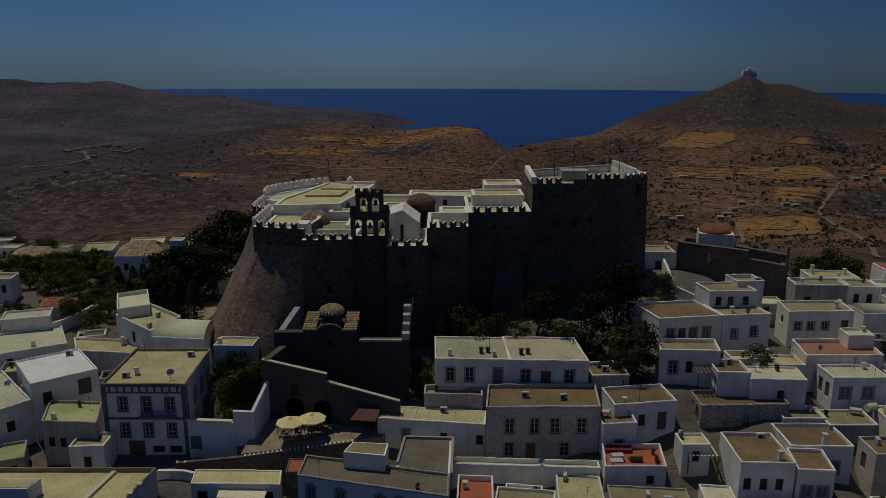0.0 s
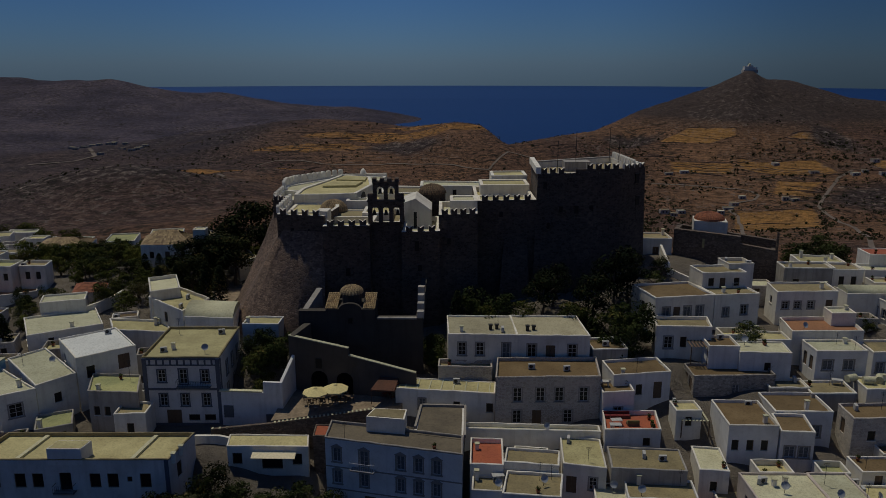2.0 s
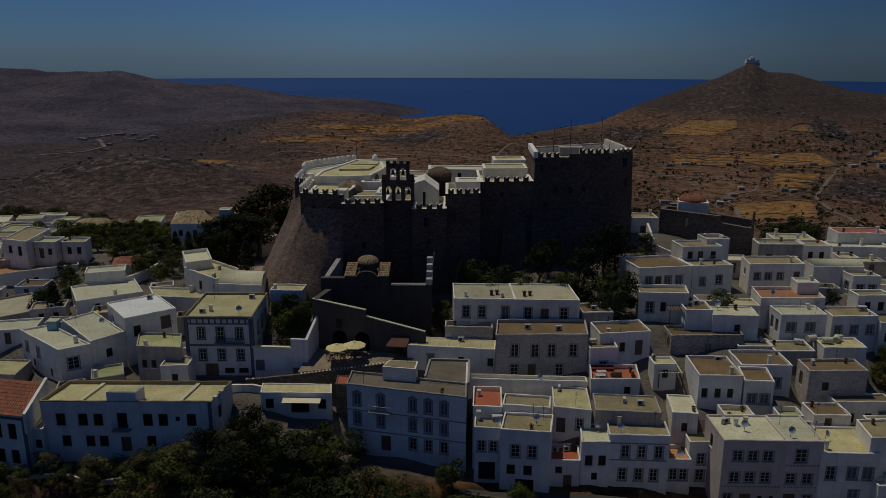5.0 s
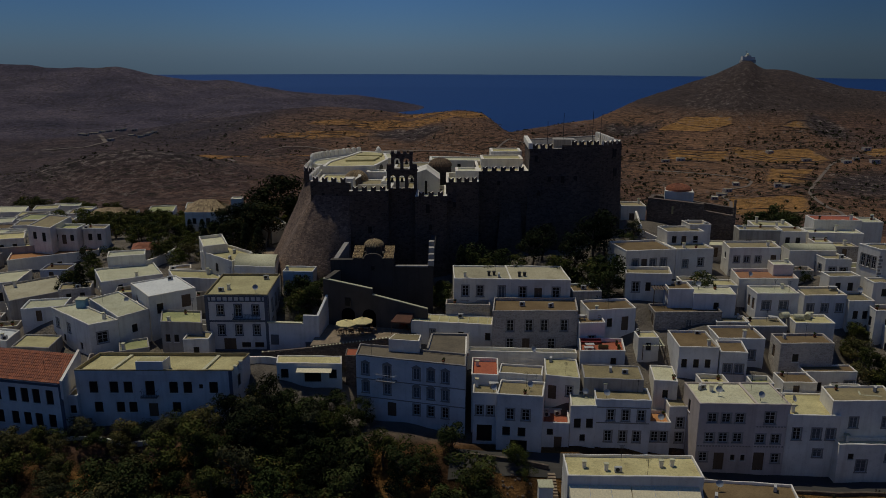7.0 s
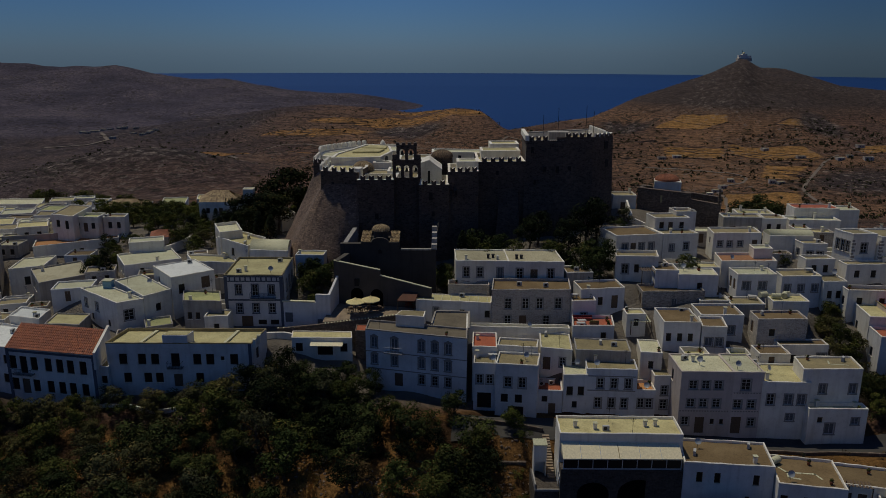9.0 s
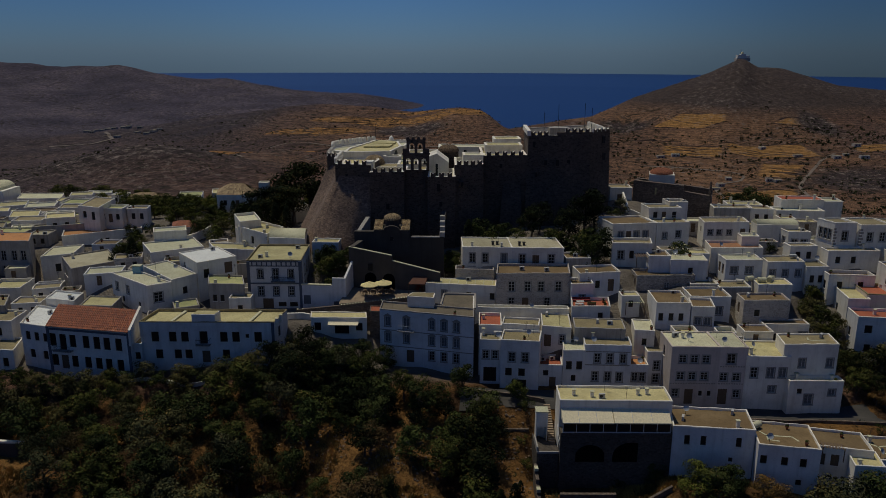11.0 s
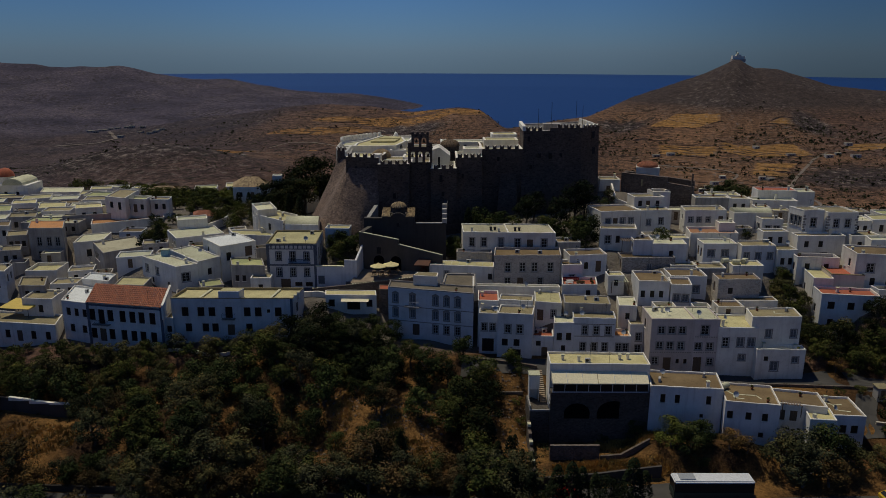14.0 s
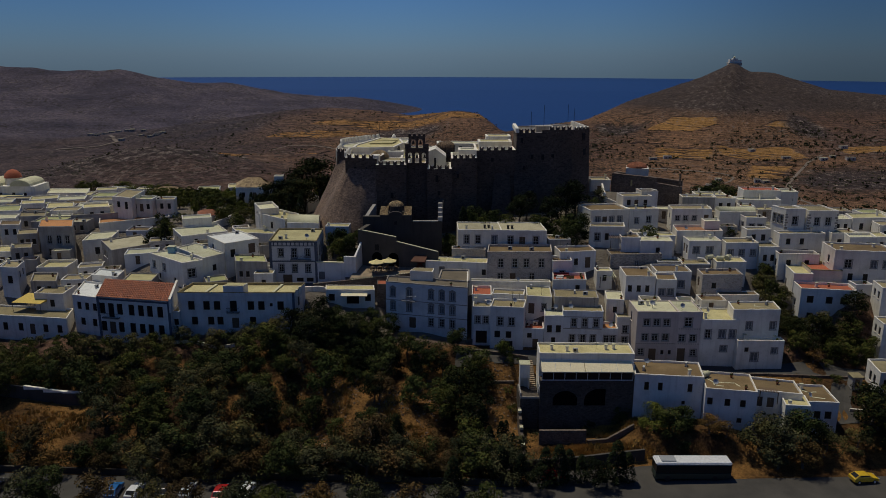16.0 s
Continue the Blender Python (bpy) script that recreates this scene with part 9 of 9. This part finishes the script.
def pot(x, y, z):
    ob = thing("flower_pot", x, y, z, "terracotta pot with a small green plant", "plant pot", "pots on roofs and terraces")
    bm = bmesh.new()
    lathe(bm, [(0.001, 0.0), (0.16, 0.0), (0.23, 0.34), (0.26, 0.34), (0.26, 0.40), (0.20, 0.40), (0.20, 0.34), (0.001, 0.33)], 10)
    part("pot", bm, TILES, ob)
    rng = random.Random(int(x * 10 + y))
    vs, fs = [], []
    for _ in range(48):
        d = Vector((rng.gauss(0, 1), rng.gauss(0, 1), abs(rng.gauss(0.5, 0.8)))).normalized()
        c = Vector((0, 0, 0.55)) + d * rng.uniform(0.12, 0.34)
        u = d.orthogonal().normalized() * 0.09
        v = d.cross(u)
        k = len(vs)
        vs.extend([(c + u)[:], (c + v)[:], (c - u)[:], (c - v)[:]])
        fs.append((k, k + 1, k + 2, k + 3))
    me = bpy.data.meshes.new("plant")
    me.from_pydata(vs, [], fs)
    me.materials.append(LEAFA)
    new("plant", me).parent = ob


def bench(x, y, z, rz=0):
    ob = thing("roof_table", x, y, z, "pale wooden table on a roof terrace", "table", "tables on roofs")
    ob.rotation_euler = (0, 0, radians(rz))
    bm = bmesh.new()
    box(bm, -0.7, -0.4, 0.70, 0.7, 0.4, 0.76)
    part("tabletop", bm, FRAMEW, ob)
    for sx in (-0.6, 0.6):
        for sy in (-0.32, 0.32):
            bm = bmesh.new()
            box(bm, sx - 0.04, sy - 0.04, -0.01, sx + 0.04, sy + 0.04, 0.70)
            part("leg", bm, FRAMEW, ob)


def scatter_roofs():
    rng = random.Random(77)
    for cx, cy, z, fr, bl, name in ROOFS:
        if cy > 135 or cy < 40 or fr.length * bl.length < 9 or name == "farmhouse":
            continue
        for _ in range(rng.choice((0, 1, 1, 2, 3) if cx > 0 else (0, 0, 1, 1, 2))):
            p = Vector((cx, cy)) + fr * rng.choice((-0.36, -0.3, 0.1, 0.3, 0.36)) + bl * rng.choice((-0.3, 0.22, 0.32))
            kind = rng.choice(("chimney", "chimney", "chimney", "pot", "pot", "pot", "cooler", "aerial", "aerial", "bench", "dish") if cx > 0 else ("chimney", "chimney", "aerial", "pot", "cooler"))
            if name == "walled_yard" or kind == "pot":
                pot(p.x, p.y, z)
            elif kind == "chimney":
                chimney(p.x, p.y, z, rng.uniform(0.6, 1.3))
            elif kind == "cooler":
                cooler(p.x, p.y, z, rng.uniform(0, 90))
            elif kind == "aerial":
                aerial(p.x, p.y, z, rng.uniform(1.6, 2.6))
            elif kind == "bench":
                bench(p.x, p.y, z, rng.uniform(-20, 20))
            else:
                dish(p.x, p.y, z, rng.uniform(-40, 40))


scatter_roofs()


def sofa(x, y, z, rz, w, cloth, label):
    ob = thing("outdoor_sofa", x, y, z, label, "sofa", "seats on the red terrace")
    ob.rotation_euler = (0, 0, radians(rz))
    bm = bmesh.new()
    box(bm, -w / 2, -0.4, 0.0, w / 2, 0.4, 0.28)
    part("base", bm, WOOD, ob)
    for i in range(int(w / 0.7)):
        bm = bmesh.new()
        a = -w / 2 + i * w / int(w / 0.7)
        box(bm, a + 0.02, -0.38, 0.28, a + w / int(w / 0.7) - 0.02, 0.22, 0.42)
        bmesh.ops.bevel(bm, geom=bm.edges[:], offset=0.04, segments=2, affect="EDGES")
        part("cushion", bm, cloth, ob)
    bm = bmesh.new()
    box(bm, -w / 2, 0.24, 0.28, w / 2, 0.4, 0.75)
    bmesh.ops.bevel(bm, geom=bm.edges[:], offset=0.05, segments=2, affect="EDGES")
    part("backrest", bm, cloth, ob)


MAROON, MOSS = plain("maroon_cloth", (0.16, 0.02, 0.02), 0.95), plain("moss_cloth", (0.16, 0.17, 0.06), 0.95)
sofa(20.4, 79.6, 16.2, 0, 3.4, MAROON, "long maroon cushioned sofa on a red terrace")
sofa(22.0, 77.6, 16.2, 180, 1.5, MOSS, "moss-green cushioned bench on a red terrace")
bench(19.9, 77.6, 16.2, 5)
pot(24.2, 76.2, 16.2)
pot(24.3, 77.2, 16.2)
pot(24.4, 79.0, 16.2)


def pergola(x, y, z, w, d, yaw, h, mat, label):
    ob = thing("pergola", x, y, z, label, "pergola", "roof pergolas")
    ob.rotation_euler = (0, 0, radians(yaw))
    for px in (0.08, w - 0.08):
        for py in (0.08, d - 0.08):
            bm = bmesh.new()
            box(bm, px - 0.06, py - 0.06, -0.05, px + 0.06, py + 0.06, h)
            part("post", bm, WOOD, ob)
    n = int(w / 0.42)
    for i in range(n):
        bm = bmesh.new()
        box(bm, i * w / n, -0.1, h, i * w / n + 0.24, d + 0.1, h + 0.05)
        part("slat", bm, mat, ob)


pergola(28.4, 78.4, 14.0, 3.6, 4.0, -3, 2.4, CHALK, "pale slatted pergola over a roof terrace")
pergola(32.6, 89.0, 19.6, 2.4, 3.4, -3, 2.6, WOOD, "brown wooden pergola on a roof")
pergola(48.9, 44.4, 4.6, 3.0, 1.4, -13, 2.0, WOOD, "small wooden pergola before a white house")
shade = thing("shade_sail", -96.0, 79.0, 8.2, "yellow canvas awning over a roof terrace", "awning")
bm = bmesh.new()
prism(bm, [(0, 0), (6.6, -0.9), (7.8, 3.0), (1.6, 4.0)], 2.0, [2.05, 2.05, 2.9, 2.9])
part("canvas", bm, YELLOW, shade)
for px, py, hh in ((0.1, 0.1, 2.0), (6.4, -0.7, 2.0), (7.5, 2.8, 2.5), (1.8, 3.8, 2.5)):
    bm = bmesh.new()
    bar(bm, (px, py, 0), (px, py, hh), 0.05)
    part("post", bm, IRON, shade)
bm = bmesh.new()
prism(bm, [(3.2, -1.3), (8.6, -1.4), (8.6, -0.02), (3.2, -0.02)], 2.25, [2.3, 2.3, 2.65, 2.65])
part("awning", bm, AWNING, find_house(-28.7, 75.4), "long white awning")

# lime-sealed cracks on the brown roofs beside the cafe
def sealed_crack(ob, pts, z):
    bm = bmesh.new()
    for a, b in zip(pts, pts[1:]):
        a, b = Vector(a), Vector(b)
        d = (b - a).normalized()
        n = Vector((-d.y, d.x)) * 0.13
        quad(bm, [(*p, z) for p in (a - n - d * 0.1, b - n * 1.4 + d * 0.1, b + n + d * 0.1, a + n * 0.7 - d * 0.1)])
    part("sealed_crack", bm, CHALK, ob, "white lime-sealed crack")


sealed_crack(find_house(39.4, 43.5), [(1.6, 4.6), (2.4, 3.0), (2.1, 1.8), (3.4, 1.4)], 6.87)
sealed_crack(find_house(39.4, 43.5), [(2.3, 3.0), (4.2, 2.8), (5.8, 2.6), (6.2, 1.4)], 6.87)
sealed_crack(find_house(56.6, 43.4), [(1.2, 5.4), (2.2, 4.2), (3.6, 4.4)], 6.47)
sealed_crack(find_house(56.6, 43.4), [(2.2, 4.2), (2.0, 2.4), (3.8, 1.8)], 6.47)
sealed_crack(find_house(50.6, 62.6), [(5.4, 3.6), (5.0, 2.4), (7.6, 2.0)], 10.58)

blue_tank = thing("water_tank", -65.2, 90.4, 18.2, "pale blue square water tank on a white roof", "water tank")
bm = bmesh.new()
box(bm, -0.8, -0.7, 0.0, 0.8, 0.7, 1.45)
bmesh.ops.bevel(bm, geom=bm.edges[:], offset=0.06, segments=2, affect="EDGES")
part("body", bm, plain("pale_blue_paint", (0.25, 0.42, 0.50), 0.6), blue_tank)
bm = bmesh.new()
box(bm, -0.86, -0.76, 1.45, 0.86, 0.76, 1.56)
part("lid", bm, CHALK, blue_tank, "white flat lid")

# ---- far-off buildings ----
def far_house(x, y, w, d, h, yaw, mat, roof=None):
    z = float(ground_z(x, y)[0])
    house(x, y, w, yaw, d, yaw + 90, z + h, z - 0.5, mat, roof or CHALK, 0.2, front=[(1.0, 1.4, 1.2, (0.3, 0.7), DK)], label="small white farmhouse far off on the hillside", name="farmhouse")


for i, (x, y) in enumerate(((188, 601), (196, 606), (181, 606), (237, 614), (228, 603), (246, 620), (221, 732), (236, 733), (291, 624), (297, 618), (382, 684), (405, 678), (394, 690), (330, 735), (420, 720), (350, 700), (260, 640))):
    far_house(x, y, 5.5 + (i * 37 % 4), 5, 2.6 + 0.5 * (i % 3), (i * 23) % 30 - 15, STONEW if i % 3 else GREYW, (TAN, CHALK, OLIVE)[i % 3])
rng = random.Random(3)
for i in range(22):
    u = rng.random()
    far_house(-600 + 210 * u + rng.uniform(-20, 20), 1150 - 235 * u + rng.uniform(-40, 40), 7, 6, 3.0, rng.uniform(-20, 20), GREYW, TAN)

hill = thing("hilltop_chapel", 444, 1104, float(ground_z(444, 1104)[0]) - 1, "white hilltop chapel with a dome and terrace walls", "chapel")
bm = bmesh.new()
prism(bm, [(-15, -8), (15, -8), (17, 8), (-14, 8)], -7, -0.6)
part("terrace_wall", bm, STONEW, hill, "stone terrace wall")
for x0, y0, x1, y1, h in ((-13, -6, -5, 5, 6.5), (-5, -6, 5, 5, 8.5), (5, -6, 14, 5, 5.0)):
    bm = bmesh.new()
    box(bm, x0, y0, -0.6, x1 - 0.05, y1, h)
    part("hall", bm, WHITE, hill)
bm = bmesh.new()
lathe(bm, [(2.6, 8.5), (2.6, 10.4), (2.3, 11.8), (1.3, 12.8), (0, 13.1)], 14, -1, 0)
part("dome", bm, CHALK, hill)
hill.scale = (0.68, 0.68, 0.68)
bm = bmesh.new()
bar(bm, (-3.6, 2, 8), (-3.6, 2, 17), 0.35, 6)
part("mast", bm, IRON, hill)

church = thing("church", -157, 190, 8, "whitewashed church with a red dome and vaulted aisles", "church")
bm = bmesh.new()
prism(bm, [(-8, -4), (10, -4), (10, 6), (-8, 6)], -2, 8.6)
part("body", bm, WHITE, church)
bm = bmesh.new()
for sx in (-5.5, 5.0):
    n = 8
    pts = [(-3.6 * math.cos(math.pi * i / n), 8.6 + 2.2 * math.sin(math.pi * i / n)) for i in range(n + 1)]
    va, vb = [[bm.verts.new((sx + a, yy, h)) for a, h in pts] for yy in (-4.0, 6.0)]
    bm.faces.new(va[::-1])
    for i in range(n):
        bm.faces.new((va[i], va[i + 1], vb[i + 1], vb[i]))
part("vaults", bm, CHALK, church)
bm = bmesh.new()
lathe(bm, [(2.7, 8.4), (2.7, 11.0)], 10, 0.2, 1, 0, False)
part("drum", bm, WHITE, church)
bm = bmesh.new()
lathe(bm, [(2.9, 11.0), (2.5, 12.4), (1.4, 13.5), (0, 13.9)], 14, 0.2, 1)
part("dome", bm, REDR, church, "red dome")
for u in (-6.0, -2.0, 2.5, 6.5):
    bm = bmesh.new()
    box(bm, u - 0.5, -4.06, 4.0, u + 0.5, -3.9, 6.4)
    part("window", bm, GLASS, church)

# scattered trees and bushes of the far hillsides
def far_bushes():
    rng = random.Random(9)
    verts, faces = [], []
    pts = []

    def in_plot(x, y):
        return any(all((xb - xa) * (y - ya) - (yb - ya) * (x - xa) > 0 for (xa, ya), (xb, yb) in zip(q, q[1:] + q[:1])) for q, _ in PLOTS)

    while len(pts) < 5600:
        u = rng.random()
        if u < 0.66:
            x, y = rng.uniform(110, 560), rng.uniform(400, 860)
            if not 0.18 * y < x < 0.62 * y + 60:
                continue
        elif u < 0.72:
            x, y = rng.uniform(200, 620), rng.uniform(780, 1000)
        else:
            x, y = rng.uniform(-420, 160), rng.uniform(420, 960)
        if rng.random() > 0.5 + 1.3 * float(fbm(np.array([x]), np.array([y]), 30.0, 2)[0]) or in_plot(x, y) and rng.random() > 0.12:
            continue
        pts.append((x, y))
    # hedges along the lower edges of the plots
    for q, _ in PLOTS:
        for (xa, ya), (xb, yb) in zip(q[:2], q[1:3]):
            for _ in range(int(math.hypot(xb - xa, yb - ya) / 3.5)):
                k = rng.random()
                pts.append((xa + (xb - xa) * k + rng.gauss(1, 1.5), ya + (yb - ya) * k - abs(rng.gauss(1, 2))))
    zz = ground_z([p[0] for p in pts], [p[1] for p in pts])
    for (x, y), z in zip(pts, zz):
        if z < -68 or z > -12 and x > 150 and rng.random() < 0.75:
            continue
        big = 0.30 if x > 110 and y < 800 and z < -14 else 0.07
        s = rng.uniform(0.4, 1.0) if rng.random() > big else rng.uniform(1.0, 2.1)
        for _ in range(12):
            d = Vector((rng.gauss(0, 1), rng.gauss(0, 1), rng.gauss(0.2, 0.8))).normalized()
            c = Vector((x, y, z + s * 0.65)) + Vector((d.x * s * 1.1, d.y * s * 1.1, d.z * s * 0.7)) * rng.uniform(0.7, 1.0)
            u = d.orthogonal().normalized()
            w = d.cross(u)
            k = len(verts)
            q = s * rng.uniform(0.28, 0.5)
            verts.extend([(c + u * q)[:], (c + w * q)[:], (c - u * q)[:], (c - w * q)[:]])
            faces.append((k, k + 1, k + 2, k + 3))
    me = bpy.data.meshes.new("hillside_bushes")
    me.from_pydata(verts, [], faces)
    me.materials.append(LEAFB)
    tagged(new("hillside_bushes", me), "scattered dark bushes and olive trees on far hills", "bushes", "", "stuff")


far_bushes()


# dry stone walls that hold the terraces of the far fields
def terrace_walls():
    rng = random.Random(14)
    starts = []
    for cx, cy, rx, ry, n in [(f[0], f[1], f[2], f[3], int(4 + f[2] * f[3] / 150)) for f in FIELDS] + [(250, 700, 110, 110, 75), (-60, 820, 190, 80, 45), (330, 640, 70, 70, 20), (-330, 560, 80, 60, 12)]:
        starts += [(cx + rx * rng.uniform(-1, 1), cy + ry * rng.uniform(-1, 1)) for _ in range(n)]
    p = np.array(starts)
    length = np.array([rng.uniform(10, 46) for _ in starts])
    tall = np.array([rng.uniform(0.2, 0.55) for _ in starts])
    path = [p.copy()]
    for k in range(20):
        z, zx, zy = ground_z(p[:, 0], p[:, 1]), ground_z(p[:, 0] + 3, p[:, 1]), ground_z(p[:, 0], p[:, 1] + 3)
        g = np.column_stack((zy - z, -(zx - z)))
        g /= np.maximum(np.hypot(g[:, 0], g[:, 1]), 1e-6)[:, None]
        g[g[:, 0] < 0] *= -1
        p = p + g * (length / 20)[:, None]
        path.append(p.copy())
    path = np.array(path)
    zs = np.array([ground_z(q[:, 0], q[:, 1]) for q in path])
    bm = bmesh.new()
    for i in range(len(starts)):
        last = None
        for k in range(len(path)):
            x, y, z, h = path[k, i, 0], path[k, i, 1], zs[k, i], tall[i] * rng.uniform(0.75, 1.15)
            if z < -67:
                break
            row = [bm.verts.new(c) for c in ((x, y - 0.35, z - 0.6), (x, y - 0.3, z + h), (x, y + 0.3, z + h), (x, y + 0.35, z - 0.6))]
            if last:
                for j in range(3):
                    bm.faces.new((last[j], row[j], row[j + 1], last[j + 1]))
            last = row
    for pts, steps in PLOTS:
        runs = [[Vector(a), Vector(b)] for a, b in zip(pts, pts[1:] + pts[:1])]
        for k in range(1, steps):
            f = k / steps
            runs.append([Vector(pts[0]).lerp(Vector(pts[-1]), f) + Vector((2, 0)), Vector(pts[1]).lerp(Vector(pts[2]), f) - Vector((2, 0))])
        for a, b in runs:
            n = max(2, int((b - a).length / 5))
            last = None
            for i in range(n + 1):
                c = a.lerp(b, i / n) + Vector((rng.gauss(0, 0.4), rng.gauss(0, 0.6)))
                z, h = float(ground_z(c.x, c.y)[0]), rng.uniform(0.0, 0.75)
                row = [bm.verts.new(v) for v in ((c.x - 0.15, c.y - 0.4, z - 0.8), (c.x - 0.1, c.y - 0.3, z + h), (c.x + 0.1, c.y + 0.3, z + h), (c.x + 0.15, c.y + 0.4, z - 0.8))]
                if last:
                    for j in range(3):
                        bm.faces.new((last[j], row[j], row[j + 1], last[j + 1]))
                last = row
    ob = new("terrace_walls", to_mesh("terrace_walls", bm, DRYSTONE))
    tagged(ob, "grey dry stone walls holding the terraced far fields", "stone walls", "", "stuff")


terrace_walls()


# dark corner stones of the house above the red roof
def quoins(x, y, z0, z1, yaw, side):
    ob = find_house(x, y)
    n = int((z1 - z0) / 0.62)
    for i in range(n):
        bm = bmesh.new()
        wide = 0.62 if i % 2 else 0.38
        x0, x1 = (-0.05, wide) if side < 0 else (-wide, 0.05)
        box(bm, x0, -0.05, 0, x1, 0.45, 0.40)
        part("quoin", bm, STONETRIM, ob, "", (side_shift(ob, yaw, side)[0], side_shift(ob, yaw, side)[1], z0 - ob.location.z + i * 0.62), radians(yaw))


def side_shift(ob, yaw, w):
    w = max(w, 0)
    return w * math.cos(radians(yaw)), w * math.sin(radians(yaw))


quoins(79.2, 95.6, 22.2, 26.8, 1, -1)
quoins(79.2, 95.6, 22.2, 26.8, 1, 6.8)
quoins(74.2, 96.2, 22.2, 27.0, 2, -1)

# red-flowering climber beside the terrace
climber = thing("bougainvillea", -9.4, 85.4, 16.2, "red-flowering climbing shrub on a wall", "shrub")
vs, fs = crown_mesh(66, "shrub")
me = bpy.data.meshes.new("flowers")
me.from_pydata([(2.6 * a, 1.5 * b, 2.6 * c - 0.3) for a, b, c in vs], [], fs)
me.materials.append(foliage("red_flowers", (0.16, 0.016, 0.014), (0.10, 0.012, 0.012), (0.03, 0.05, 0.016)))
new("flowers", me).parent = climber
bm = bmesh.new()
bar(bm, (0, 0, -0.9), (0.1, 0, 0.9), 0.05)
part("stem", bm, BARK, climber)
